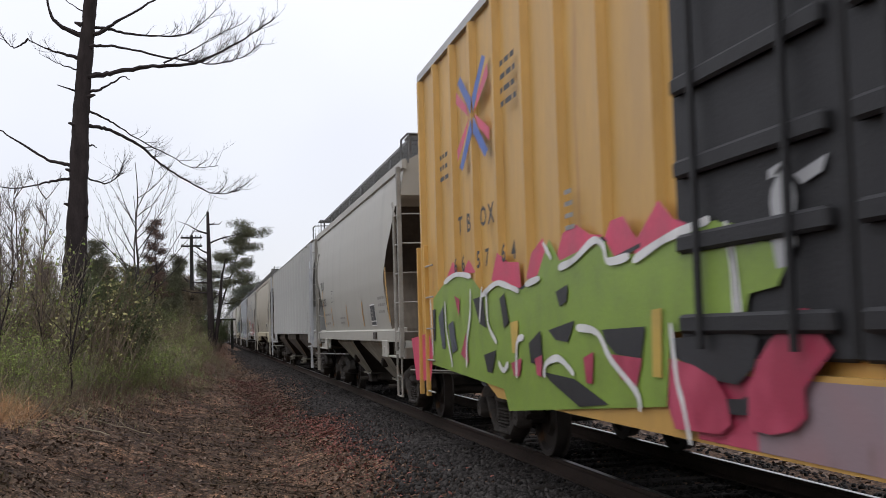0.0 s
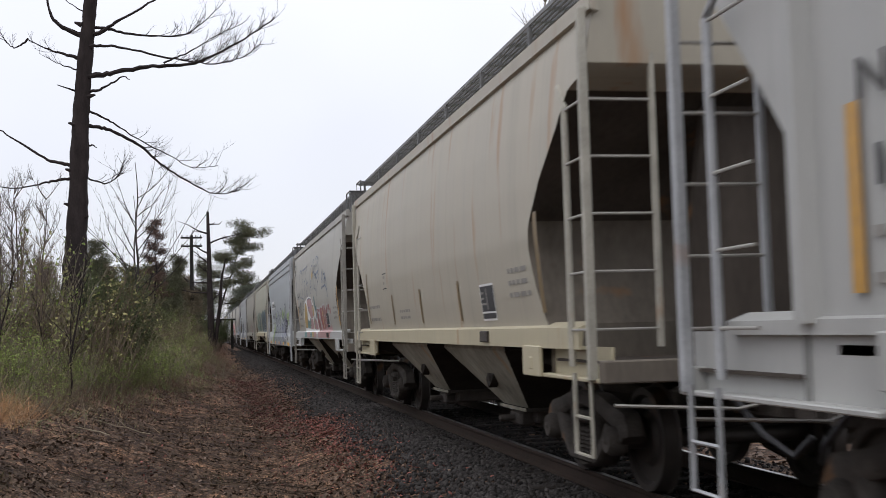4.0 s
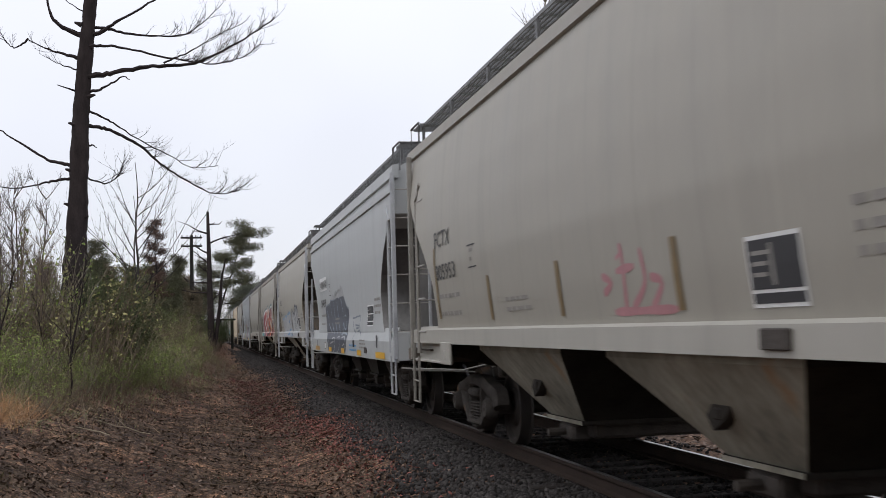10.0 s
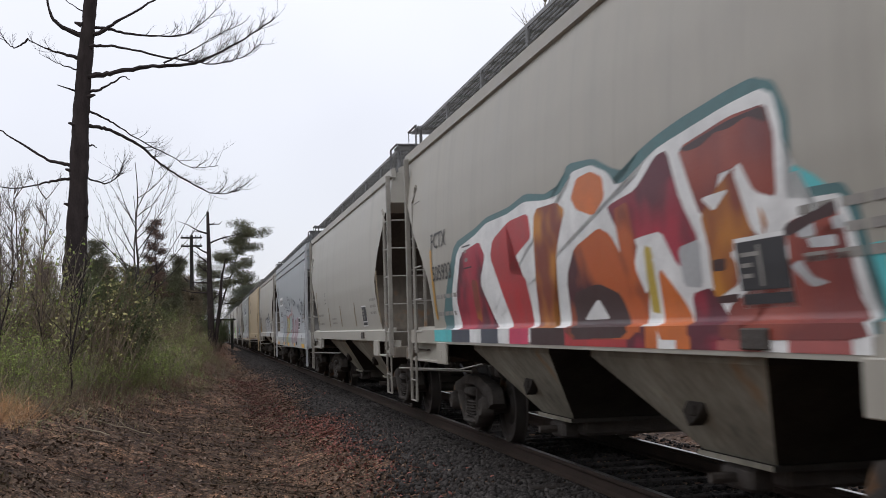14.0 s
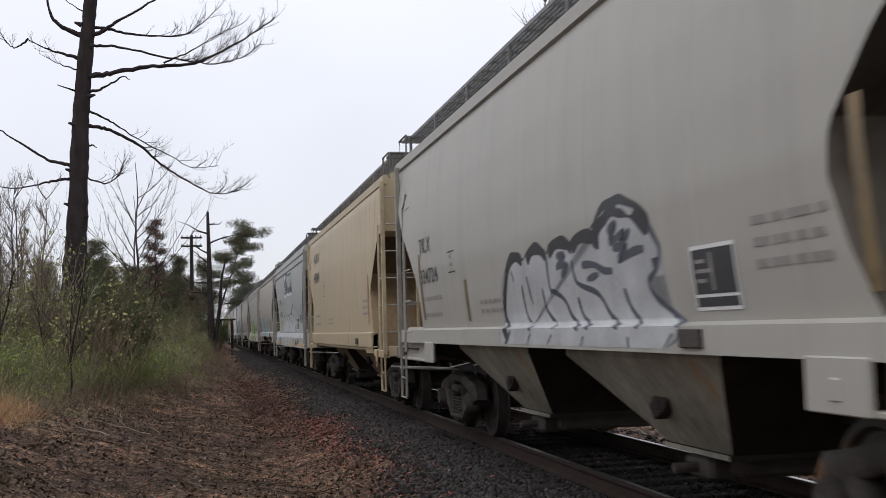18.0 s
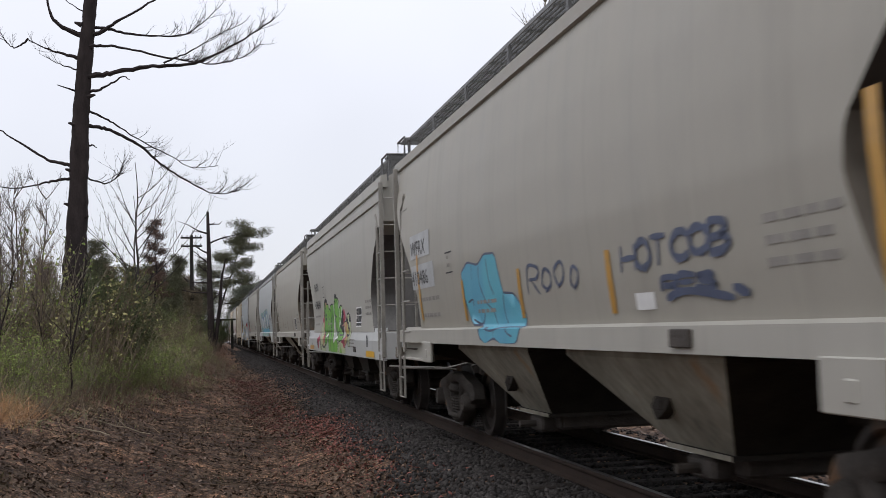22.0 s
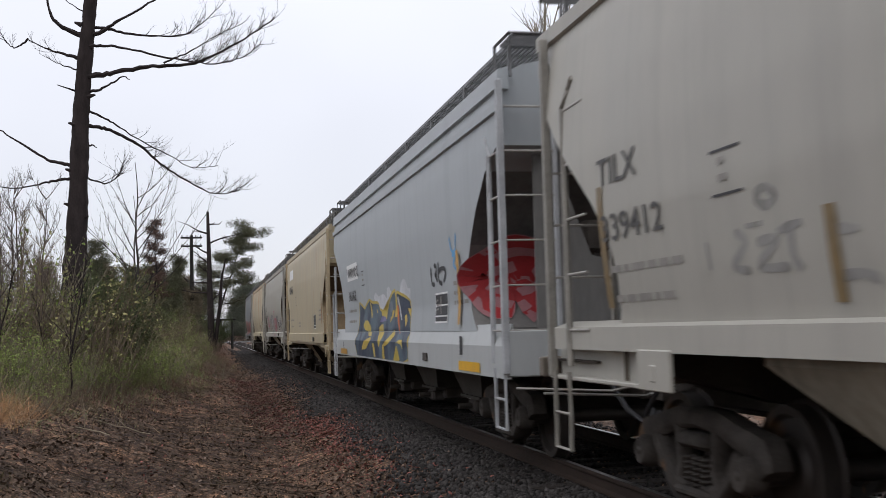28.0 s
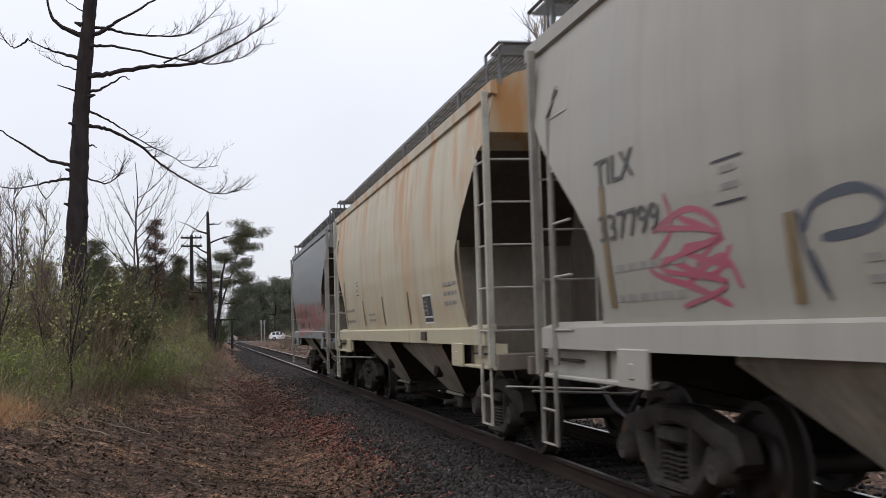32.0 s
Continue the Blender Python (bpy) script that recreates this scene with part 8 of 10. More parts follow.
        for line in ("7.90,1.77 7.99,2.11 7.96,2.31 8.17,2.39 8.44,2.34 8.44,2.14 8.25,1.83", "8.33,1.97 8.47,2.25 8.59,2.39 8.83,2.38 8.95,2.19 8.80,1.94 8.66,1.77", "8.89,2.00 9.09,2.04 9.24,2.06 9.64,2.05 9.72,1.98 9.30,1.99 9.06,1.95", "9.11,1.85 9.43,1.76 9.74,1.77 9.89,1.85 10.02,1.90", "8.53,1.78 8.67,1.70 9.04,1.67 9.71,1.66", "9.05,1.92 9.39,1.86 9.73,1.95 9.96,1.93", "9.21,1.74 9.53,1.69 9.73,1.74"):
            W("crimson", line, 0.05, "pink open letters")
        for line in ("7.84,1.51 8.20,1.61 8.64,1.63 8.84,1.49 8.88,1.36 8.56,1.30 8.19,1.31 7.96,1.39", "7.92,1.73 8.26,1.76 8.59,1.72"):
            W("crimson", line, 0.045, "pink line")
        S("crimson", "8.34,1.77 8.61,1.77 8.63,1.68 8.36,1.69", "pink sprayed field")
        S("crimson", "8.61,1.56 9.01,1.59 9.22,1.53 9.11,1.45 8.66,1.49", "pink sprayed field")
        S("crimson", "8.32,2.08 8.55,2.10 8.66,1.91 8.40,1.89", "pink sprayed field")
        for line in ("9.97,2.07 10.02,2.14 10.22,2.13 10.37,2.08 10.20,2.05 10.04,2.03", "10.33,2.14 10.52,2.14 10.64,2.07 10.45,2.04 10.64,1.97"):
            W("slate", line, 0.05, "black scrawl")
        for line in ("9.86,2.15 9.94,1.91 10.15,1.73 9.94,1.59", "9.91,2.06 10.73,2.13 10.84,1.99 10.17,1.96 10.84,1.88", "10.62,2.16 10.92,2.04 10.72,1.88 10.35,1.84", "10.05,2.11 10.33,2.05 10.11,1.95 10.66,1.97", "12.09,1.93 12.53,1.95 12.73,1.85 12.20,1.78 12.49,1.72 12.86,1.80 13.29,1.74", "12.36,1.95 12.39,1.82 12.04,1.68 12.40,1.70", "12.04,1.83 12.65,1.83 12.76,1.74", "12.61,1.65 13.06,1.59 12.80,1.52 13.14,1.48 12.72,1.55", "4.84,2.03 4.89,1.79 5.02,1.59", "5.79,2.19 5.90,1.92 6.03,1.65 6.31,1.50", "6.82,2.19 7.15,1.95 7.07,1.67 6.53,1.50", "5.95,2.14 7.02,2.17 7.55,2.01 7.53,1.59"):
            W("slate", line, 0.032, "black scrawl")
        for line in ("8.35,2.01 9.67,2.01 8.61,1.90 9.77,1.80 8.19,1.75 9.58,1.66 7.87,1.59 9.04,1.48", "8.60,2.06 8.83,1.77 8.93,1.51", "9.54,1.99 9.12,1.76 9.51,1.57", "7.66,2.37 8.21,2.40 8.49,2.26 8.15,1.98 8.38,1.58", "2.88,2.10 3.94,1.98 2.95,1.83 3.94,1.69 3.25,1.56"):
            W("crimson", line, 0.035, "pink scrawled letters")
    elif k == 26:
        G("RESOMN", 1.7, 1.4, 9.6, 0.85, "fadedred", None, 0.55, 0.0, 1, "faded red letters")


def motions():
    """The train rolls past at a slowly rising speed; its wheels turn while they are near."""
    stops = [0.0, 4.0, 8.0, 12.0, 16.0, 20.0, 24.0, 28.0, 32.0]
    for k, (car, middle) in TRAIN.items():
        walk(car, [(t, pose(TRACK_X, middle - travelled(t), 0.0)) for t in stops])
    for k, wheel, y in WHEELS:
        middle = TRAIN[k][1]
        near = [f for f in range(0, 961) if -2.0 < middle - travelled(f / FPS) + wheel.parent.matrix_basis.translation.y < 24.0]
        if near:
            turn = lambda f: pose(0, y, WHEEL_R, math.degrees(travelled(f / FPS) / WHEEL_R))
            rows = [(f / FPS, turn(f)) for f in near]
            if near[0] > 0:
                rows.insert(0, (0.0, turn(near[0])))
            if near[-1] < 960:
                rows.append((32.0, turn(near[-1])))
            walk(wheel, rows)
    # two road vehicles cross behind the train's tail, one each way
    walk(SUV, [(t, pose(9.1 + 7.4 * (t - 31.5), 208.5, -0.06)) for t in (0.0, 16.0, 32.0)])
    walk(SEDAN, [(t, pose(6.3 - 6.4 * (t - 31.5), 213.0, -0.06, 0, 0, 180)) for t in (0.0, 16.0, 32.0)])
    for wheel, home, pace in ROAD_WHEELS:
        turn = lambda f: home @ pose(0, 0, 0, 0, math.degrees(pace * f / FPS / 0.34), 0)
        walk(wheel, [(0.0, turn(900))] + [(f / FPS, turn(f)) for f in range(900, 961)])


# ---- track ----
rng = np.random.default_rng(5)


def soil(name):
    """Dark humus with crumbs, bark chips and paler sandy patches."""
    m = material(name, (0.045, 0.031, 0.02), 0.95, 0.0, 0.5, 0.8, bump=1.0, bump_scale=45)
    n, l = m.node_tree.nodes, m.node_tree.links
    bsdf = n["Principled BSDF"]
    co = n.new("ShaderNodeTexCoord")
    last = None
    for scale, detail, stops in ((0.55, 5.0, ((0.38, (0.55, 0.52, 0.5)), (0.5, (0.9, 0.85, 0.78)), (0.64, (1.5, 1.35, 1.15)))),
                                 (7.0, 8.0, ((0.36, (0.35, 0.33, 0.32)), (0.52, (1.0, 0.95, 0.9)), (0.68, (1.9, 1.75, 1.55)))),
                                 (34.0, 4.0, ((0.38, (0.35, 0.33, 0.33)), (0.5, (0.95, 0.9, 0.88)), (0.66, (2.2, 2.0, 1.8))))):
        noise, ramp = n.new("ShaderNodeTexNoise"), n.new("ShaderNodeValToRGB")
        noise.inputs["Scale"].default_value, noise.inputs["Detail"].default_value = scale, detail
        l.new(co.outputs["Object"], noise.inputs["Vector"])
        l.new(noise.outputs["Fac"], ramp.inputs["Fac"])
        el = ramp.color_ramp.elements
        el[0].position, el[0].color = stops[0][0], (*stops[0][1], 1)
        el[1].position, el[1].color = stops[2][0], (*stops[2][1], 1)
        mid = el.new(stops[1][0])
        mid.color = (*stops[1][1], 1)
        mix = n.new("ShaderNodeMix")
        mix.data_type, mix.blend_type = "RGBA", "MULTIPLY"
        mix.inputs["Factor"].default_value = 1.0
        if last is None:
            mix.inputs["A"].default_value = (0.094, 0.07, 0.058, 1)
        else:
            l.new(last, mix.inputs["A"])
        l.new(ramp.outputs[0], mix.inputs["B"])
        last = mix.outputs["Result"]
    l.new(last, bsdf.inputs["Base Color"])
    return m


earth = soil("leaf_litter_earth")
xs = np.unique(np.concatenate([np.linspace(-400, -40, 19), np.linspace(-40, -9, 32), np.linspace(-9, 9, 241), np.linspace(9, 40, 32), np.linspace(40, 400, 19)]))
ys = np.unique(np.concatenate([np.linspace(-80, 4, 22), np.linspace(4, 34, 261), np.linspace(34, 90, 80), np.linspace(90, 300, 71), np.linspace(300, 1500, 30)]))
gx, gy = np.meshgrid(xs, ys)
gv = np.stack([gx.ravel(), gy.ravel(), ground_z(gx, gy).ravel()], 1)
nx = len(xs)
i0 = (np.arange(len(ys) - 1)[:, None] * nx + np.arange(nx - 1)[None]).ravel()
gf = np.stack([i0, i0 + 1, i0 + nx + 1, i0 + nx], 1)
ground = tagged(new("ground", many("ground", gv, gf, earth, True)), "brown leaf-strewn earth of a bank and ditch", "ground", kind="structure")

rail_side = material("rusty_rail", (0.045, 0.032, 0.026), 0.8, 0.2, 0.35, 4.0)
tie_wood = material("creosoted_tie", (0.034, 0.029, 0.026), 0.9, 0.0, 0.45, 3.0, (1, 6, 6), 0.6, 20, obj_random=0.25)
RAIL_OUT = [(-0.07, -0.17), (0.07, -0.17), (0.07, -0.155), (0.015, -0.135), (0.01, -0.05), (0.036, -0.035), (0.036, -0.006), (0.028, 0.0), (-0.028, 0.0), (-0.036, -0.006), (-0.036, -0.035), (-0.01, -0.05), (-0.015, -0.135), (-0.07, -0.155)]
for side in (-1, 1):
    x = TRACK_X + side * 0.755
    r = thing("rail", "rusty steel rail with a polished top", "rail", "rails of the track", kind="structure")
    part("rail_section", Shell().prism([(x + a, b) for a, b in RAIL_OUT], "y", -80, 400), rail_side, r)
    part("running_surface", Shell().box(x - 0.026, x + 0.026, -80, 400, 0.0, 0.003), bright_steel, r)
tie_me = Shell().bevel_box(-1.3, 1.3, -0.115, 0.115, -0.34, -0.175, 0.012).mesh("railway_tie", tie_wood)
tie0 = thing("railway_ties", "dark creosoted wooden ties", "railway tie", kind="structure")
for i in range(150):
    part("railway_tie", tie_me, None, tie0, at=pose(TRACK_X + rng.uniform(-0.03, 0.03), 3 + i * 0.53, rng.uniform(-0.01, 0.006), 0, 0, rng.uniform(-1, 1)))
s = Shell()
for i in range(220):
    s.box(TRACK_X - 1.3, TRACK_X + 1.3, 82.5 + i * 0.53, 82.73 + i * 0.53, -0.34, -0.18)
part("far_ties", s, tie_wood, tie0)["kind"] = "stuff"

# ---- ballast stones ----
stone_mat = material("ballast_stone", (0.042, 0.038, 0.036), 0.9, 0.0, 0.35, 9.0, island=0.7)
ico = bmesh.new()
bmesh.ops.create_icosphere(ico, subdivisions=1, radius=0.5)
stone_v = np.array([v.co[:] for v in ico.verts])
stone_f = np.array([[v.index for v in f.verts] for f in ico.faces])
ico.free()


def strew(n, x0, x1, y0, y1, power=2.0):
    """Places on the ground, thicker towards the near end."""
    y = y0 + (y1 - y0) * rng.random(n) ** power
    x = rng.uniform(x0, x1, n)
    return np.stack([x, y, ground_z(x, y)], 1)


p = np.concatenate([strew(22000, 1.6, 3.75, 8.5, 30, 1.5), strew(16000, 1.5, 3.75, 25, 110, 1.5), strew(5000, 5.9, 8.0, 3.5, 40, 1.4)])
edge = np.interp(p[:, 1], [11, 16, 26, 60], [2.1, 2.4, 2.45, 2.1]) + 0.12 * np.sin(p[:, 1] * 0.9) + rng.normal(0, 0.22, len(p))
p = p[p[:, 0] > edge]
size = rng.uniform(0.025, 0.065, len(p)) * (1 + p[:, 1] / 110)
p[:, 2] += size * 0.15
sv, sf = scatter(stone_v, stone_f, p, turns(rng, len(p)), size[:, None] * rng.uniform(0.6, 1.2, (len(p), 3)))
tagged(new("ballast", many("ballast", sv, sf, stone_mat)), "grey crushed-stone ballast beside the rails", "gravel", kind="stuff")

# between the rails the stone colour is darkened for the shade under the train
shaded_stone = material("fouled_ballast", (0.02, 0.018, 0.017), 0.9, 0.0, 0.4, 9.0, island=0.6)
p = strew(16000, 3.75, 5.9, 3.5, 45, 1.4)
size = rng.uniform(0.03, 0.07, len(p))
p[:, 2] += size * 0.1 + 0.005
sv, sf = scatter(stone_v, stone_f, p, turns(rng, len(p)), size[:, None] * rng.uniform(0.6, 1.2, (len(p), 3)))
tagged(new("fouled_ballast", many("fouled_ballast", sv, sf, shaded_stone)), "stones between the rails, darkened for the train's shade", "gravel", kind="stuff")

# ---- trees, brush and litter on the bank ----
bark_dark = material("dark_pine_bark", (0.034, 0.027, 0.026), 0.95, 0.0, 0.45, 5.0, (1, 1, 0.35), 0.9, 18)
twig_brown = material("brown_twig", (0.165, 0.13, 0.092), 0.9, 0.0, 0.35, 6.0)
twig_dark = material("dark_twig", (0.05, 0.042, 0.04), 0.9, 0.0, 0.35, 6.0)
twig_umber = material("umber_twig", (0.1, 0.08, 0.072), 0.9, 0.0, 0.3, 6.0)
twig_grey = material("grey_twig", (0.22, 0.19, 0.142), 0.9, 0.0, 0.3, 6.0)
twig_pale = material("bleached_twig", (0.3, 0.25, 0.18), 0.9, 0.0, 0.3, 6.0)
leaf_green = material("spring_leaf", (0.185, 0.235, 0.068), 0.85, 0.0, 0.4, 2.0, island=0.45, obj_random=0.6)
leaf_olive = material("olive_leaf", (0.2, 0.19, 0.085), 0.85, 0.0, 0.4, 2.0, island=0.45, obj_random=0.6)
needle = material("pine_needle", (0.12, 0.122, 0.075), 0.8, 0.0, 0.4, 1.0, island=0.4)
thicket = material("brown_thicket", (0.2, 0.165, 0.115), 0.9, 0.0, 0.4, 1.0, island=0.45)
# needles of the far woods, paled and greyed to paint in distance haze
needle_haze = material("hazy_far_needle", (0.17, 0.18, 0.14), 0.8, 0.0, 0.4, 0.4, island=0.35)
leaf_rust = material("rusty_dead_leaf", (0.225, 0.09, 0.074), 0.85, 0.0, 0.4, 2.0, island=0.5)
leaf_dark = material("dark_rotten_leaf", (0.095, 0.067, 0.048), 0.9, 0.0, 0.5, 2.0, island=0.6)
stem_red = material("red_brown_stem", (0.15, 0.09, 0.065), 0.9, 0.0, 0.3, 3.0, island=0.45)
leaf_tan = material("tan_dead_leaf", (0.165, 0.12, 0.094), 0.85, 0.0, 0.4, 2.0, island=0.5)
grass_dry = material("dry_grass", (0.34, 0.265, 0.17), 0.85, 0.0, 0.35, 2.0, island=0.4)
grass_rust = material("rust_grass", (0.46, 0.27, 0.14), 0.85, 0.0, 0.35, 2.0, island=0.4)
grass_green = material("green_grass", (0.2, 0.25, 0.095), 0.75, 0.0, 0.4, 2.0, island=0.4)
grass_fresh = material("fresh_grass", (0.18, 0.26, 0.07), 0.75, 0.0, 0.4, 2.0, island=0.4)
weed_brown = material("brown_weed", (0.15, 0.115, 0.08), 0.9, 0.0, 0.3, 3.0, island=0.45)
leaf_maroon = material("maroon_dead_leaf", (0.115, 0.05, 0.043), 0.9, 0.0, 0.5, 2.0, island=0.5)
QUAD_V = np.array([[-0.5, -0.2, 0.16], [0.1, -0.3, 0.2], [0.5, 0.0, 0.12], [0.1, 0.3, 0.14], [-0.5, 0.16, 0.0]])
QUAD_F = np.array([[0, 1, 3], [1, 2, 3], [0, 3, 4]])
BLADE_V = np.array([[-0.02, 0, 0], [0.02, 0, 0], [0.012, 0.12, 0.5], [-0.012, 0.12, 0.5], [0, 0.42, 0.9]])
BLADE_F = np.array([[0, 1, 2], [0, 2, 3], [3, 2, 4]])
NEEDLE_V = np.array([[0, -0.055, 0], [0, 0.055, 0], [1, 0, 0.05], [0, 0, -0.055], [0, 0, 0.055]])
NEEDLE_F = np.array([[0, 1, 2], [3, 4, 2]])


def twigs(shell, r, start, way, length, radius, depth, spread=0.6, lift=0.12, kids=3, n=4, tips=None):
    """A forking branch; the ends are noted in tips."""
    pts, p, d = [Vector(start)], Vector(start), Vector(way).normalized()
    steps = 4 if depth else 3
    for i in range(steps):
        d = (d + Vector((r.uniform(-1, 1), r.uniform(-1, 1), r.uniform(-1, 1))) * 0.16 + Vector((0, 0, lift * 0.4))).normalized()
        p = p + d * length / steps
        pts.append(p.copy())
    shell.tube(pts, [radius * (1 - 0.75 * i / steps) for i in range(steps + 1)], n if radius > 0.02 else 3, False)
    if tips is not None:
        tips += pts[1:] if depth == 0 else pts[-1:]
    if depth > 0:
        for k in range(kids):
            i = r.randint(1, steps)
            q = pts[i]
            dd = (d + Vector((r.uniform(-1, 1), r.uniform(-1, 1), r.uniform(-0.5, 0.9))) * spread * 1.6).normalized()
            twigs(shell, r, q, dd, length * r.uniform(0.4, 0.7), radius * 0.5, depth - 1, spread, lift, kids, n, tips)


def leaves(name, points, count, radius, size, mat, rg, parent, label="", stretch=1.0):
    pts = np.array([tuple(q) for q in points])
    p = pts[rg.integers(0, len(pts), count)] + rg.normal(0, radius, (count, 3))
    s = rg.uniform(0.6, 1.3, count) * size
    v, f = scatter(QUAD_V, QUAD_F, p, turns(rg, count), s)
    return part(name, many(name, v, f, mat), None, parent, label)


# the big dead pine on the bank: trunk, snapped limbs and fine twigs
def bank_pine():
    x0, y0 = -3.46, 32.0
    base = float(ground_z(np.array(x0), np.array(y0)))
    r = random.Random(4)
    tree = thing("dead_pine", "tall dead pine with bare crooked limbs on the bank", "tree", m=pose(x0, y0, base - 0.1))
    s = Shell()
    k = 0.0153
    off = 1.47 - base - 0.1

    def at(px, py, depth=0.0):
        return Vector(((px - 125) * k * 0.95, depth, (606 - py) * k + off))
    line = [(122, 700), (122, 600), (126, 500), (131, 400), (136, 300), (141, 200), (148, 100), (158, 0), (168, -120), (180, -260), (190, -380)]
    rad = [0.4, 0.35, 0.3, 0.265, 0.24, 0.215, 0.195, 0.17, 0.13, 0.08, 0.03]
    rings = []
    for py in range(700, -381, -9):
        c = at(float(np.interp(-py, [-q[1] for q in line], [q[0] for q in line])), py)
        q = float(np.interp(-py, [-w[1] for w in line], rad)) * (1 + 0.05 * math.sin(py * 0.11) * math.sin(py * 0.043) + r.uniform(-0.035, 0.035))
        rings.append([c + Vector((math.cos(a) * q * (1 + 0.07 * math.sin(a * 5 + py * 0.02) + r.uniform(-0.03, 0.03)), math.sin(a) * q, 0)) for a in [i * 0.3927 for i in range(16)]])
    s.loft(rings, True, True)
    part("trunk", s, bark_dark, tree, smooth=50)
    limbs = [
        ([(140, 61), (101, 42), (84, 15), (78, -40)], 0.085, 0), ([(150, 22), (130, 12), (112, 0)], 0.025, 0), ([(136, 102), (110, 95), (84, 87), (48, 70)], 0.06, 1),
        ([(48, 70), (30, 82), (18, 82), (0, 67), (-14, 62)], 0.03, 2), ([(134, 123), (112, 116), (93, 108)], 0.03, 1), ([(132, 162), (101, 154)], 0.028, 0),
        ([(122, 292), (100, 288), (73, 278), (28, 250), (0, 231), (-14, 222)], 0.062, 0), ([(120, 316), (95, 320), (73, 324), (34, 332), (-10, 330)], 0.05, 0),
        ([(155, 64), (180, 55), (213, 36), (275, 0), (310, -22)], 0.07, 0), ([(160, 46), (190, 48), (219, 54), (281, 58), (331, 53), (359, 34), (390, 6)], 0.048, 3),
        ([(158, 79), (190, 80), (224, 85), (292, 100), (337, 107), (387, 112), (432, 101), (471, 76)], 0.045, 2),
        ([(150, 133), (180, 130), (213, 122), (269, 112), (331, 107), (370, 93), (415, 70), (460, 42), (499, 14)], 0.085, 4), ([(290, 109), (310, 98), (337, 87), (376, 62), (410, 45), (440, 30)], 0.03, 3),
        ([(150, 164), (172, 160), (191, 153), (216, 140), (230, 146)], 0.052, 0), ([(150, 193), (180, 207), (202, 219), (247, 247), (303, 275), (337, 292), (387, 289)], 0.034, 1),
        ([(148, 222), (172, 224), (196, 230), (241, 253), (281, 286), (325, 314), (382, 340), (427, 334)], 0.062, 4), ([(135, 281), (142, 300), (150, 314), (180, 323), (200, 314), (213, 292)], 0.045, 4),
        ([(150, 258), (158, 256), (167, 259)], 0.04, 0)]
    for pts, q, fine in limbs:
        b = Shell()
        depth = r.uniform(-0.6, 0.6)
        pts = rounded(pts)
        path = [at(px, py, depth * i / (len(pts) - 1)) + Vector((0, 0, r.uniform(-0.02, 0.02))) for i, (px, py) in enumerate(pts)]
        n = len(path) - 1
        b.tube(path, [max(0.01, q * (1 - 0.82 * (i / n) ** 0.8) * r.uniform(0.9, 1.12)) for i in range(n + 1)], 6)
        for i in range(n):
            u0 = i / n
            for _ in range(r.choice((0, fine, 1)) if fine and u0 > 0.42 else 0):
                st = path[i].lerp(path[i + 1], r.random())
                way = (path[i + 1] - path[i]).normalized() * 0.9 + Vector((r.uniform(-0.3, 0.3), r.uniform(-0.5, 0.5), r.uniform(-0.25, 0.95)))
                twigs(b, r, st, way, r.uniform(0.25, 0.6), 0.0105, 2, 0.55, 0.2, 3)
        part("limb", b, bark_dark, tree, smooth=50)
    for i in range(9):       # snapped ends of limbs and knots in the bark
        py = 30 + 52 * i + r.uniform(-20, 20)
        px = 131 + (400 - py) * 0.055
        b = Shell()
        e = r.choice((-1, 1))
        c = at(px, py)
        b.tube([c + Vector((e * 0.12, -0.1, -0.06)), c + Vector((e * r.uniform(0.27, 0.36), -0.12, 0.0))], [0.08, 0.025], 6)
        part("stub", b, bark_dark, tree)
    return tree


bank_pine()


def bare_tree(x, y, height, seed, mat, label, kids=4, depth=4, lean=(0, 0)):
    r = random.Random(seed)
    z = float(ground_z(np.array(x), np.array(y)))
    t = thing("bare_tree", label, "tree", m=pose(x, y, z - 0.1))
    s = Shell()
    pts = [Vector((lean[0] * i / 8 + r.uniform(-0.04, 0.04) * height * 0.2, lean[1] * i / 8 + r.uniform(-0.02, 0.02), height * i / 8)) for i in range(9)]
    q = height * 0.011
    s.tube(pts, [q * (1 - 0.85 * i / 8) for i in range(9)], 7)
    part("trunk", s, mat, t, smooth=50)
    c = Shell()
    for i in range(2, 9):
        for _ in range(kids):
            a = r.uniform(0, 6.283)
            twigs(c, r, pts[i], (math.cos(a), math.sin(a), r.uniform(0.8, 1.7)), height * r.uniform(0.14, 0.26) * (1.2 - i / 12), q * 0.3, depth - 2, 0.55, 0.3, 4)
    part("crown", c, mat, t)
    return t


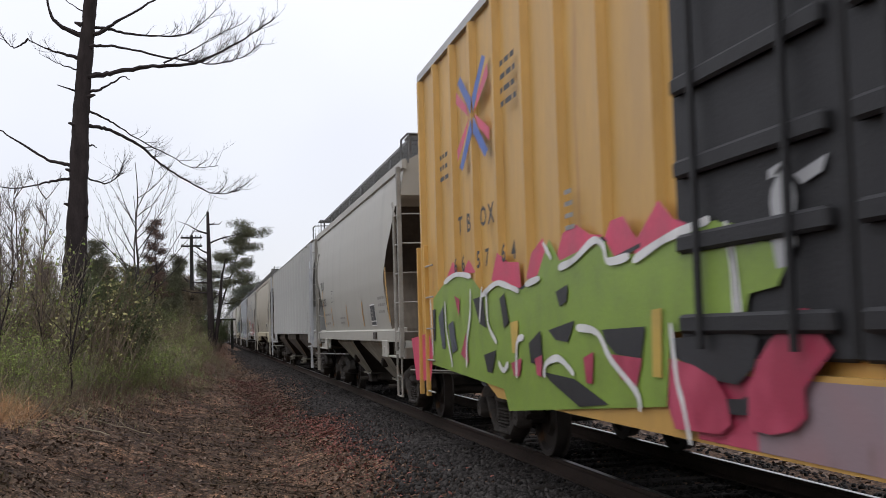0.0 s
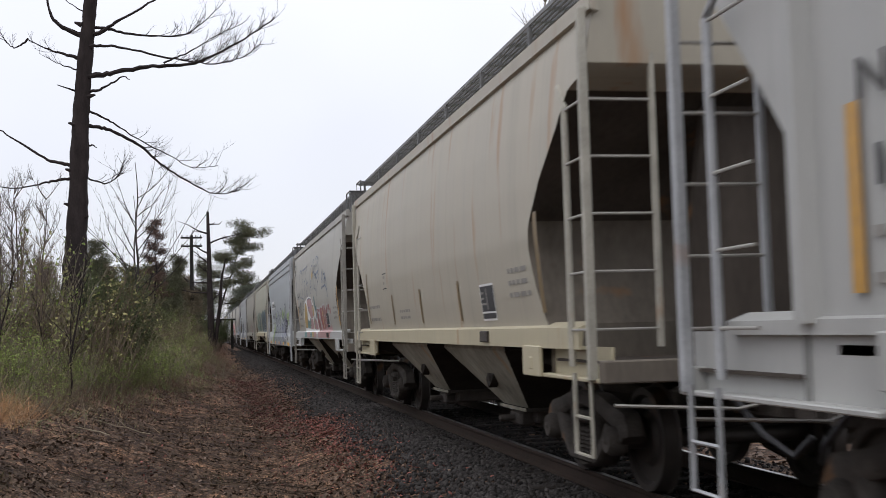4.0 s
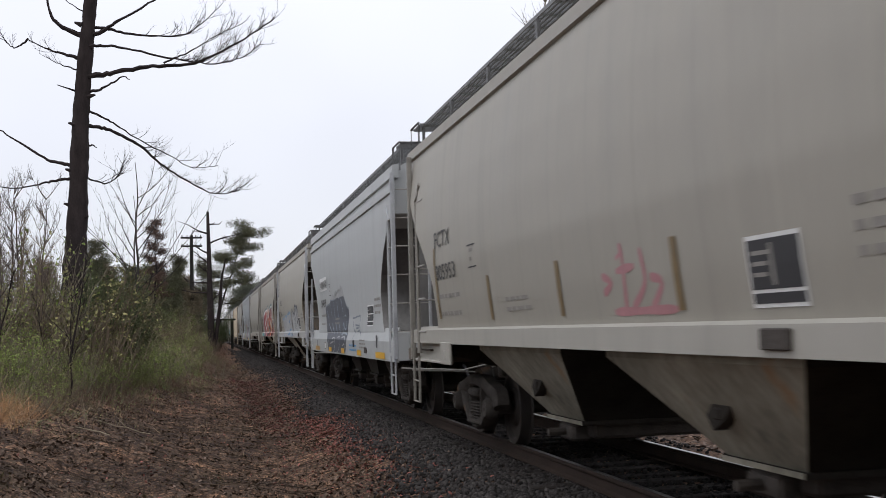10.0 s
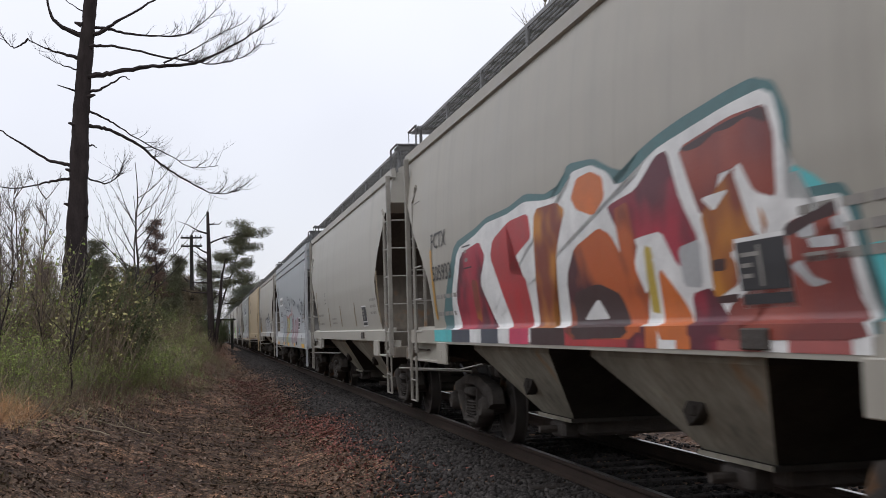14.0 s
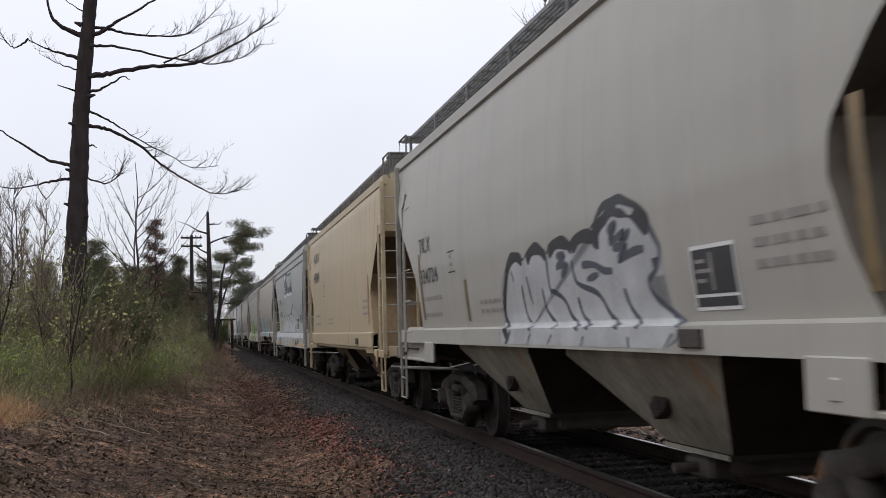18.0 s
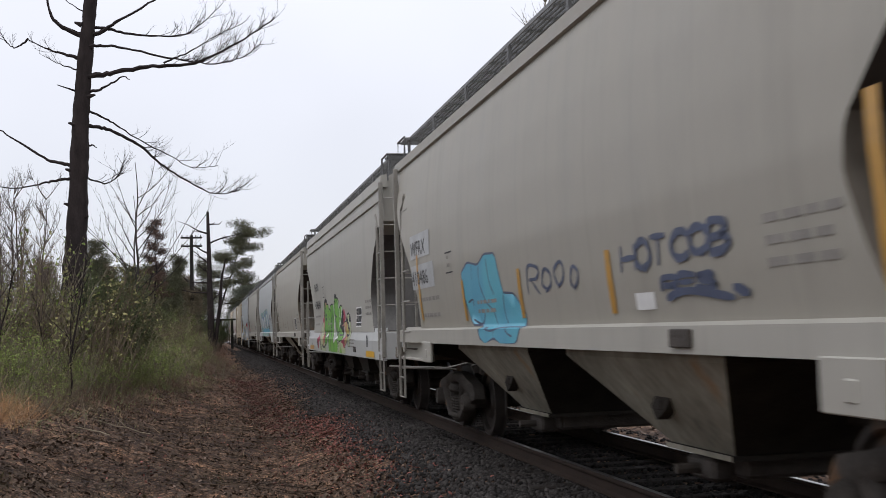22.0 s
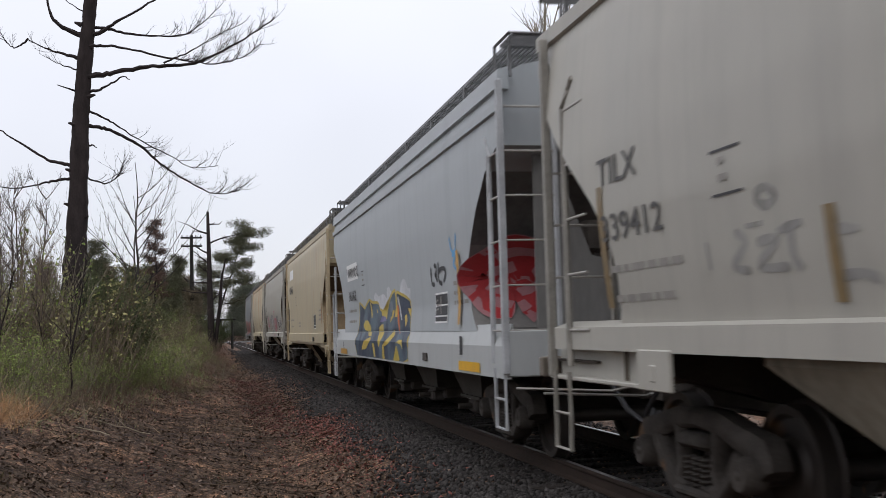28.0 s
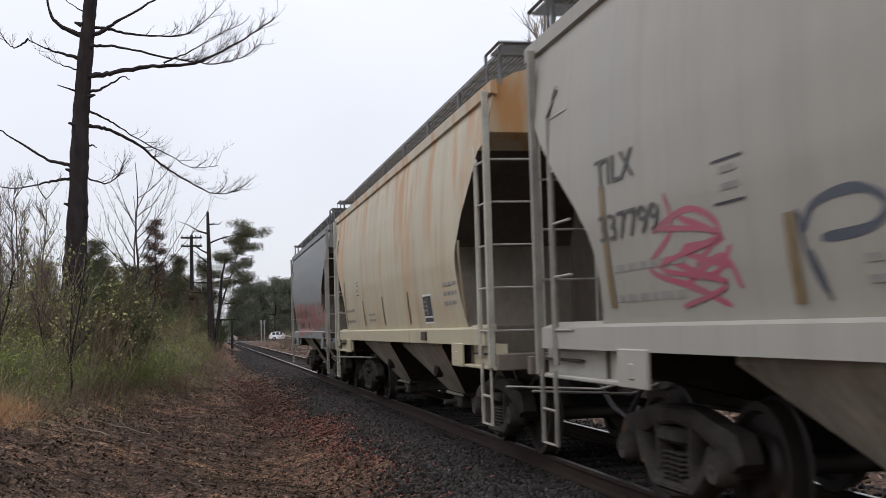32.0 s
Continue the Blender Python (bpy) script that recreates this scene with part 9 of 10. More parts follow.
def fan_tree(x, y, height, seed):
    """A slender tree whose long limbs rise from low on the stem."""
    r = random.Random(seed)
    t = thing("bare_tree", "slender bare tree with long rising limbs behind the brush", "tree", m=pose(x, y, float(ground_z(np.array(x), np.array(y))) - 0.1))
    stem = [Vector((0.05 * math.sin(i * 1.7), 0.03 * i, height * i / 10)) for i in range(11)]
    part("trunk", Shell().tube(stem, [height * 0.0095 * (1 - 0.9 * i / 10) + 0.004 for i in range(11)], 7), twig_dark, t, smooth=50)
    for i in range(11):
        u = 0.28 + 0.055 * i + r.uniform(-0.02, 0.02)
        p = stem[int(u * 10)].lerp(stem[int(u * 10) + 1], u * 10 % 1)
        side = r.choice((-1, 1, 1))
        reach = height * (0.62 - 0.5 * u) * r.uniform(0.55, 1.1)
        out, bow = r.uniform(0.35, 0.95), r.uniform(-0.35, 0.35)
        line = [p + Vector((side * reach * out * (w + bow * w * (1 - w)) + r.uniform(-0.06, 0.06) * w, r.uniform(-0.5, 0.5) * w, reach * (1.15 - 0.4 * out) * (0.8 * w + 0.35 * w * w))) for w in (0, 0.25, 0.5, 0.75, 1.0)]
        b = Shell().tube(line, [0.026 * (1 - u * 0.5), 0.02, 0.015, 0.011, 0.006], 4)
        for w in range(1, 5):
            for _ in range(2):
                twigs(b, r, line[w], (side * r.uniform(0.0, 0.8), r.uniform(-0.5, 0.5), r.uniform(0.4, 1.2)), reach * r.uniform(0.2, 0.42), 0.009, 1, 0.5, 0.15, 2)
        part("limb", b, twig_dark, t)
    return t


fan_tree(-2.62, 46.0, 7.7, 3)
fan_tree(-2.75, 47.0, 6.4, 9)
for i in range(19):
    yy = 27.0 + 1.1 * (i % 11) + 0.5 * math.sin(i * 3.1)
    bare_tree(-yy * (0.134 + 0.0034 * i), yy, (3.5 + 0.9 * math.sin(i * 2.1)) * (0.7 + yy / 100), 20 + i, twig_umber if i % 3 else twig_brown, "thin bare sapling on the bank", 3, 4, (0.25 * math.sin(i * 1.3), 0))
for i in range(16):      # bleached stems leaning through the brush
    yy = 24.0 + 0.9 * i * 0.8
    bare_tree(float(np.interp(yy, [19, 24, 28, 34, 42], [-4.4, -3.5, -2.9, -1.9, -0.8])) - 0.5 - 1.1 * abs(math.sin(i * 2.7)), yy, 1.3 + 0.5 * math.sin(i * 1.9), 140 + i, twig_pale if i % 3 else twig_brown, "pale leaning dead stem among the brush", 1, 2, (0.9 * math.sin(i * 2.2), 0))
for i in range(10):
    bare_tree(-2.6 - 0.34 * i + 0.25 * math.sin(i * 3.0), 23.6 + 1.5 * (i % 4), 2.1 + 0.8 * math.sin(i * 1.7), 40 + i, bark_dark, "dark leafless sapling among the brush", 2, 3, (0.5 * math.sin(i * 1.9), 0))
bare_tree(11.4, 37.0, 13.1, 77, twig_grey, "bare tree beyond the track", 5, 4)
rh = random.Random(15)


def pine(x, y, height, seed, mat, label, lean=0.0, spread=1.0, first=0.35, count=15, clump=0.5, fine=170, name="pine_tree"):
    """A pine: leaning trunk, limbs, and tufts of needles in separate layers."""
    r, rg = random.Random(seed), np.random.default_rng(seed)
    z = float(ground_z(np.array(x), np.array(y)))
    t = thing(name, label, "tree", m=pose(x, y, z - 0.1))
    s = Shell()
    pts = [Vector((lean * (i / 8) ** 1.4 + r.uniform(-0.08, 0.08), 0.15 * math.sin(i), height * i / 8)) for i in range(9)]
    s.tube(pts, [height * 0.012 * (1 - 0.85 * i / 8) for i in range(9)], 7)
    part("trunk", s, bark_dark, t, smooth=50)
    tuft = []
    c = Shell()
    for i in range(count):
        u = first + (1 - first) * (i + r.random()) / count
        p = pts[int(u * 7.99)].lerp(pts[int(u * 7.99) + 1], (u * 7.99) % 1)
        a = r.uniform(0, 6.283)
        reach = spread * (1.15 - u * 0.75) * r.uniform(0.5, 1.1) * height * 0.24
        e = p + Vector((math.cos(a) * reach, math.sin(a) * reach, reach * r.uniform(0.0, 0.35)))
        m = p.lerp(e, 0.5) + Vector((0, 0, -0.05 * reach))
        c.tube([p, m, e], [height * 0.004, height * 0.003, 0.008], 4, False)
        for k in range(7):
            w = r.uniform(0.35, 1.0)
            tuft.append((p.lerp(e, w) + Vector((r.uniform(-1, 1), r.uniform(-1, 1), r.uniform(-0.25, 0.4))) * clump * 0.8))
    part("branching", c, bark_dark, t)
    n = len(tuft)
    cen = np.array([tuple(q) for q in tuft])
    pos = np.repeat(cen, fine, 0) + np.clip(rg.normal(0, 1, (n * fine, 3)), -1.3, 1.3) * np.array([clump * 0.6, clump * 0.6, clump * 0.38])
    v, f = scatter(NEEDLE_V, NEEDLE_F, pos, turns(rg, n * fine, 1.2), rg.uniform(0.1, 0.24, n * fine) * (0.7 + abs(y) / 160))
    part("crown", many("crown", v, f, mat), None, t)
    return t


pine(0.45, 108.0, 11.0, 5, needle, "leaning pitch pine with layered dark needles", 3.6, 1.75, 0.34, 28, 0.6, 150)
pine(-0.6, 100.0, 7.2, 6, needle, "dark young pine beside the track", 0.5, 0.8, 0.15, 14, 0.6, 80)
for i, (x, y, h) in enumerate(((-8.2, 62, 3.9), (-6.5, 66, 5.0), (-5.6, 70, 4.3), (-4.6, 73, 4.1), (-3.7, 76, 4.6), (-6.4, 78, 4.9), (-3.5, 84, 5.0), (-2.3, 90, 6.6), (-1.7, 95, 6.0), (-0.6, 118, 4.6), (-2.9, 104, 6.4), (-5.2, 92, 5.6), (-2.75, 70, 4.4), (-2.2, 76, 4.2), (-1.3, 84, 4.6), (-7.3, 72, 4.6))):
    if i in (0, 2, 4, 8, 11, 14, 15):
        pine(x, y, h * 0.88, 50 + i, thicket, "leafless brown thicket behind the brush", 0.3 * math.sin(i * 1.9), 0.9, 0.05, 26, 0.42, 60, "thicket")
    else:
        pine(x, y, h, 50 + i, needle, "ragged evergreen behind the brush", 0.3 * math.sin(i * 1.9), 0.75 + 0.3 * math.sin(i * 2.3) ** 2, 0.08, 26, 0.36, 62, "evergreen_tree")
leaf_umber = material("withered_needle", (0.13, 0.085, 0.07), 0.9, 0.0, 0.4, 1.0, island=0.5)
pine(-2.6, 58.0, 6.2, 71, leaf_umber, "withered red-brown conifer behind the brush", 0.3, 0.62, 0.4, 26, 0.24, 26, "dying_conifer")


for i in range(13):      # unseen pines added behind the camera to dim the near car sides
    pine(-9.5 - 3.5 * (i % 2) - rh.uniform(0, 1.5), -22.0 + 3.0 * i, rh.uniform(9, 12), 500 + i, needle, "unseen pine behind the camera, added to block low sky light", 0.0, 1.3, 0.08, 16, 1.0, 60)


juniper_green = material("juniper_green", (0.1, 0.12, 0.058), 0.8, 0.0, 0.4, 2.0, island=0.5)

leaf_bud = material("pale_new_leaf", (0.29, 0.31, 0.16), 0.8, 0.0, 0.3, 2.0, island=0.4)


def juniper(x, y, h, seed):
    r, rg = random.Random(seed), np.random.default_rng(seed)
    z = float(ground_z(np.array(x), np.array(y)))
    t = thing("evergreen_bush", "dense dark green bush on the bank", "bush", m=pose(x, y, z - 0.1))
    s, tips = Shell(), []
    for i in range(14):
        a = r.uniform(0, 6.28)
        twigs(s, r, (0.1 * math.cos(a), 0.1 * math.sin(a), 0), (math.cos(a) * 0.5, math.sin(a) * 0.5, 1), h * r.uniform(0.5, 0.85), 0.02, 2, 0.5, 0.3, 3, 4, tips)
    part("branching", s, twig_brown, t)
    cen = np.array([tuple(q) for q in tips])
    pos = cen[rg.integers(0, len(cen), 16000)] + rg.normal(0, 0.13, (16000, 3))
    v, f = scatter(NEEDLE_V * np.array([1, 1.4, 1.4]), NEEDLE_F, pos, turns(rg, 16000, 1.2), rg.uniform(0.05, 0.13, 16000))
    part("foliage", many("foliage", v, f, juniper_green), None, t)
    top = cen[cen[:, 2] > h * 0.35]
    leaves("new_leaf", top, 55, 0.16, 0.04, leaf_bud, rg, t, "pale spring leaves among the dark twigs")
    return t


juniper(-2.75, 31.2, 2.3, 3)
juniper(-2.35, 32.4, 2.25, 8)
juniper(-3.1, 33.2, 1.9, 14)
juniper(0.8, 96.0, 2.2, 19)

# brush: a few kinds of shrub, each copied along the bank
SHRUBS = []
for kind, (leaf, count, size, twig, label) in enumerate(((leaf_green, 700, 0.055, twig_brown, "leafing green shrub on the bank"), (leaf_olive, 420, 0.045, twig_brown, "tangled olive-brown shrub on the bank"), (leaf_tan, 160, 0.04, twig_brown, "bare tangled shrub with a few dead leaves"), (leaf_green, 230, 0.045, twig_grey, "thin twiggy shrub just coming into leaf"))):
    for v in range(2):
        r, rg = random.Random(kind * 10 + v), np.random.default_rng(kind * 10 + v)
        t = thing("shrub", label, "shrub", "brush on the bank")
        s, tips = Shell(), []
        for i in range(30):
            a = r.uniform(0, 6.28)
            q = r.uniform(0, 0.55)
            twigs(s, r, (q * math.cos(a), q * math.sin(a), -0.1), (math.cos(a) * 0.55, math.sin(a) * 0.55, 1), r.uniform(0.55, 1.4), 0.011, 2, 0.6, 0.2, 2, 3, tips)
        part("branching", s, twig, t)
        leaves("foliage", tips, count, 0.035, size, leaf, rg, t)
        SHRUBS.append(t)
used = [0] * len(SHRUBS)
rb = random.Random(12)


def plant(kind, x, y, size):
    i = kind * 2 + rb.randint(0, 1)
    m = pose(x, y, float(ground_z(np.array(x), np.array(y))), 0, 0, rb.uniform(0, 360))
    if used[i] == 0:
        SHRUBS[i].matrix_basis = m
        SHRUBS[i].scale = (size, size, size)
        ob = SHRUBS[i]
    else:
        ob = copy_thing(SHRUBS[i], m)
        ob.scale = (size, size, size)
    used[i] += 1


FRONT_Y, FRONT_X = [12, 19, 24, 29, 36, 46, 60, 90, 120, 160], [-3.5, -3.0, -2.75, -2.1, -1.15, -0.5, 0.1, 0.5, 0.9, 1.3]     # foot of the brush along the bank


def front_x(y):
    return np.interp(y, FRONT_Y, FRONT_X)


for i in range(150):
    y = 21 + 80 * rb.random() ** 1.4
    back = abs(rb.gauss(0, 1.0)) * (1.4 + y * 0.03)
    x = float(front_x(y)) - back
    green = 0.5 + 0.5 * math.sin(x * 1.7 + y * 0.35)
    kind = 0 if rb.random() < 0.3 * green + 0.12 else rb.choice((1, 2, 3, 1))
    if -3.4 < x < -1.5 and 26.5 < y < 31.5:       # a gap before the dark evergreen bush
        continue
    plant(kind, x, y, rb.uniform(0.7, 1.25) * min(1.2, 0.3 + 0.27 * back) * (1.0 + 0.003 * (y - 19)))
for i in range(34):      # the bright green clump at the foot of the bank
    y = rb.uniform(30, 43)
    plant(0 if i % 4 else 3, float(front_x(y)) - rb.uniform(0.0, 1.5), y, rb.uniform(0.4, 0.8))
for i in range(60):      # low green and olive growth along the foot, in front of the taller brush
    y = rb.uniform(22.5, 34)
    plant(rb.choice((0, 0, 3, 1)), float(front_x(y)) - rb.uniform(-0.1, 1.5), y, rb.uniform(0.35, 0.65))
for i in range(70):      # stray seedlings and dead stalks in front of the brush
    y = rb.uniform(17, 60)
    plant(rb.choice((2, 2, 3, 1, 0)), float(front_x(y)) + abs(rb.gauss(0.2, 0.6)), y, rb.uniform(0.14, 0.38))
for i in range(12):
    plant(rb.choice((1, 3, 1)), rb.uniform(-5.0, -2.6), rb.uniform(27, 31.3), rb.uniform(1.2, 1.7))
for i in range(18):
    y = rb.uniform(48, 130)
    plant(2, float(front_x(y)) - rb.uniform(-0.2, 1.0), y, rb.uniform(0.4, 0.9))


# ---- litter, grass, sticks ----
def litter(name, n, mat, x0, x1, y0, y1, size, label, power=1.6, thin=None, lift=0.012, tilt=0.5):
    p = strew(n, x0, x1, y0, y1, power)
    near = strew(n // 28, x0, x1, y0, y1, power)[:, :2]      # drifts: leaves lie in heaps
    m = int(n * 0.55)
    xy = near[rng.integers(0, len(near), m)] + rng.normal(0, 1, (m, 2)) * np.array([0.14, 0.3])
    p[:m] = np.stack([xy[:, 0], xy[:, 1], ground_z(xy[:, 0], xy[:, 1])], 1)
    if thin is not None:
        p = p[thin(p)]
    p[:, 2] += rng.uniform(0.004, lift * 2, len(p))
    v, f = scatter(QUAD_V, QUAD_F, p, turns(rng, len(p), tilt), rng.uniform(0.6, 1.3, len(p)) * size)
    return tagged(new(name, many(name, v, f, mat)), label, "dead leaves", kind="stuff")


wave = lambda p: np.sin(p[:, 0] * 2.1 + np.sin(p[:, 1] * 0.6) * 1.5) * np.cos(p[:, 1] * 0.45 + p[:, 0])
red_drift = lambda p: np.exp(-((p[:, 0] - np.interp(p[:, 1], [12, 17, 22, 30], [2.0, 2.2, 2.25, 1.9])) / 0.36) ** 2 - ((p[:, 1] - 21.0) / 4.6) ** 2) * (0.75 + 0.35 * np.sin(p[:, 1] * 2.3 + p[:, 0] * 4))
litter("red_leaves", 46000, leaf_rust, 0.9, 3.1, 12, 48, 0.045, "rust-red dead leaves drifted against the ballast", 1.2, lambda p: rng.random(len(p)) < 1.0 * red_drift(p) + 0.03, tilt=0.9)
litter("drift_leaves", 14000, leaf_tan, 0.9, 3.0, 12, 48, 0.045, "tan dead leaves among the red ones", 1.2, lambda p: rng.random(len(p)) < 0.5 * red_drift(p) + 0.06, tilt=0.9)
litter("brown_leaves", 30000, leaf_tan, -5.5, 2.0, 8, 60, 0.05, "brown dead leaves on the bank", 1.7, lambda p: rng.random(len(p)) < 0.22 + 0.3 * wave(p), tilt=0.9)
litter("dark_leaves", 90000, leaf_dark, -6.0, 2.2, 8, 70, 0.055, "dark rotting leaves on the bank", 1.7, lambda p: rng.random(len(p)) < 0.55 + 0.3 * wave(p), tilt=0.9)
litter("maroon_leaves", 16000, leaf_maroon, -0.2, 2.4, 20, 48, 0.055, "dark maroon dead leaves along the foot of the slope", 1.0, lambda p: rng.random(len(p)) < 0.8 * np.exp(-((p[:, 0] - np.interp(p[:, 1], [20, 28, 45], [1.75, 1.45, 1.5])) / 0.5) ** 2) * np.clip((p[:, 1] - 20) / 6, 0, 1), tilt=0.9)
litter("russet_leaves", 24000, leaf_rust, -5.5, 1.6, 8, 60, 0.045, "dark red dead leaves on the bank", 1.7, lambda p: rng.random(len(p)) < 0.06 - 0.22 * wave(p), tilt=0.9)


def grass(name, n, mat, x0, x1, y0, y1, size, label, thin, power=1.4, flat=0.5, thick=0.3):
    p = strew(n, x0, x1, y0, y1, power)
    p = p[thin(p)]
    v, f = scatter(BLADE_V, BLADE_F, p, turns(rng, len(p), flat), np.stack([np.full(len(p), thick), rng.uniform(0.5, 1.3, len(p)), rng.uniform(0.4, 1.2, len(p))], 1) * size)
    return tagged(new(name, many(name, v, f, mat)), label, "grass", kind="stuff")


grass("dry_grass", 20000, grass_dry, -9, 1.0, 19, 80, 0.42, "dry straw-coloured grass on the bank", lambda p: rng.random(len(p)) < np.clip((front_x(p[:, 1]) - p[:, 0]) * 0.5 + 0.3 * wave(p), 0.02, 0.6), flat=0.9, thick=0.5)
grass("green_grass", 24000, grass_green, -9, 0.6, 20, 70, 0.4, "fresh green grass and weeds on the bank", lambda p: rng.random(len(p)) < np.clip((front_x(p[:, 1]) + 0.5 - p[:, 0]) * 0.5 - 0.3 * wave(p), 0.0, 0.75), flat=0.8, thick=0.6)
tufts = lambda p: np.clip(np.sin(p[:, 0] * 1.7 + p[:, 1] * 0.55) * np.sin(p[:, 1] * 0.83 - p[:, 0] * 1.2 + 1.0) + 0.25, 0, 1)
grass("fresh_grass", 16000, grass_fresh, -5, 0.8, 25, 46, 0.26, "bright fresh grass along the foot of the brush", lambda p: rng.random(len(p)) < np.clip(1.3 - np.abs(p[:, 0] - front_x(p[:, 1]) + 0.2) / 0.9, 0, 1) * tufts(p), 1.0, 0.9, 0.6)
grass("sparse_grass", 14000, grass_green, -4.5, 1.6, 17, 46, 0.2, "sparse green blades creeping down the slope", lambda p: rng.random(len(p)) < np.exp(-((p[:, 0] - front_x(p[:, 1]) - 0.3) / 0.8) ** 2) * tufts(p), 1.2, 1.0, 0.6)
grass("bleached_stalks", 2600, grass_dry, -4.5, 1.2, 17, 40, 0.6, "scattered bleached stalks at the foot of the brush", lambda p: rng.random(len(p)) < np.exp(-((p[:, 0] - front_x(p[:, 1]) - 0.2) / 0.7) ** 2) * 0.5, 1.2, 1.1, 0.22)
grass("stubble", 30000, leaf_dark, -6, 2.0, 8, 45, 0.2, "short dark dead stalks standing in the litter", lambda p: rng.random(len(p)) < 0.4 - 0.3 * wave(p), 1.6, 0.3, 0.5)
grass("red_weeds", 11000, stem_red, -3.5, 2.2, 24, 130, 0.5, "red-brown dead weeds at the foot of the bank", lambda p: rng.random(len(p)) < np.exp(-((p[:, 0] - front_x(p[:, 1]) - 0.35) / 0.7) ** 2), 1.5, 0.8, 0.5)
grass("brown_weeds", 9000, weed_brown, -9, 1.0, 17, 90, 0.6, "thin brown dead weeds through the brush", lambda p: rng.random(len(p)) < np.clip((front_x(p[:, 1]) + 0.25 - p[:, 0]) * 0.7 + 0.2 * wave(p), 0.0, 0.9), flat=0.45, thick=0.35)
grass("tall_weeds", 8000, grass_dry, -8, -0.4, 19, 60, 0.85, "tall dry weed stalks among the brush", lambda p: rng.random(len(p)) < np.clip((front_x(p[:, 1]) - p[:, 0]) * 0.4 - 0.25 * wave(p), 0.0, 0.7), flat=0.7, thick=0.3)
grass("rust_grass", 16000, grass_rust, -4.6, -2.0, 15.5, 21.5, 0.42, "rust-coloured tuft of dead grass", lambda p: rng.random(len(p)) < np.exp(-((p[:, 0] + 3.2) / 0.45) ** 2 - ((p[:, 1] - 18.3) / 1.3) ** 2), 1.0, 1.1, 0.4)
straw_laid = material("flattened_straw", (0.088, 0.065, 0.053), 0.9, 0.0, 0.35, 3.0, island=0.5)
moss = material("olive_moss", (0.1, 0.1, 0.035), 0.95, 0.0, 0.4, 6.0, island=0.4)
stalks = Shell()
rl = random.Random(17)
for i in range(1500):      # dead grass combed down the slope
    x, y = rl.uniform(-4.2, 0.9), 8.5 + 20 * rl.random() ** 1.4
    if rl.random() > 0.35 + 0.65 * min(1.0, max(0.0, (-0.2 - x) / 2.5)):
        continue
    a, l, q = rl.gauss(0.7, 0.4), rl.uniform(0.15, 0.6), rl.uniform(0.0025, 0.005)
    line = []
    for k in range(3):
        px, py = x + math.cos(a) * l * k / 2, y - math.sin(a) * l * k / 2
        line.append((px, py, float(ground_z(px, py)) + 0.015 + 0.05 * rl.random() * (k > 0)))
    stalks.tube(line, [q, q, q * 0.5], 3, False)
solid("flattened_grass", stalks, straw_laid, "dead grass stalks combed flat down the slope", "grass", "stuff")
grass("moss", 5000, moss, -3.6, 0.5, 9, 20, 0.13, "olive moss and short grass on the slope", lambda p: rng.random(len(p)) < np.clip(np.sin(p[:, 0] * 2.9 + 1.0) * np.sin(p[:, 1] * 1.3 + p[:, 0]) - 0.55, 0, 1) * 2.5, 1.3, 1.0, 0.6)
fallen_wood = material("fallen_wood", (0.085, 0.062, 0.045), 0.9, 0.0, 0.4, 3.0, island=0.6)
sticks = Shell()
rs = random.Random(3)
for i in range(1500):
    x, y = rs.uniform(-5, 2.2), 9.5 + 38 * rs.random() ** 1.6
    a, l = rs.gauss(0.5, 0.9), rs.uniform(0.12, 0.5) * (3.0 if i % 14 == 0 else 1.0)
    q = rs.uniform(0.003, 0.006) * (1.6 if i % 14 == 0 else 1.0)
    line = []
    for k in range(4):
        u = (k / 3 - 0.5) * l
        px, py = x - math.cos(a) * u + rs.uniform(-0.03, 0.03), y + math.sin(a) * u
        line.append((px, py, float(ground_z(np.array(px), np.array(py))) + 0.012 + rs.uniform(0, 0.03)))
    sticks.tube(line, [q, q, q * 0.8, q * 0.4], 3, False)
solid("fallen_twigs", sticks, fallen_wood, "fallen grey twigs strewn over the leaf litter", "twigs", "stuff")

litter("far_side_leaves", 26000, leaf_tan, 6.4, 16, 14, 150, 0.13, "brown dead leaves beyond the track", 1.5, lambda p: rng.random(len(p)) < 0.6 + 0.4 * wave(p))
for i in range(18):      # low brush on the far side, seen behind the last car
    plant(rb.choice((1, 2, 2, 3)), rb.uniform(8.0, 15.0), rb.uniform(95, 195), rb.uniform(0.8, 1.5))

# fallen branches on the slope
rf = random.Random(21)
for i in range(16):
    x, y = rf.uniform(-4.2, 0.8), rf.uniform(11.5, 27)
    a, l = rf.gauss(0.45, 0.5), rf.uniform(0.5, 1.3)
    lying = thing("fallen_branch", "bleached fallen branch lying on the leaf litter" if i % 4 == 1 else "dark fallen branch lying on the leaf litter", "branch", "branches fallen on the bank", m=pose(x, y, 0))
    line = []
    for k in range(6):
        u = (k / 5 - 0.5) * l
        px, py = -math.cos(a) * u + rf.uniform(-0.05, 0.05), math.sin(a) * u
        line.append((px, py, float(ground_z(np.array(x + px), np.array(y + py))) + 0.03 + rf.uniform(0, 0.05)))
    mat = twig_pale if i % 4 == 1 else fallen_wood
    part("stem", Shell().tube(line, [0.009, 0.0085, 0.008, 0.007, 0.005, 0.003], 5), mat, lying, smooth=60)
    for k in (2, 3):
        side = Shell()
        twigs(side, rf, line[k], (rf.uniform(-1, 1), rf.uniform(-0.4, 0.4), rf.uniform(0.1, 0.5)), rf.uniform(0.25, 0.6), 0.006, 1, 0.6, 0.05, 2)
        part("twig", side, mat, lying)

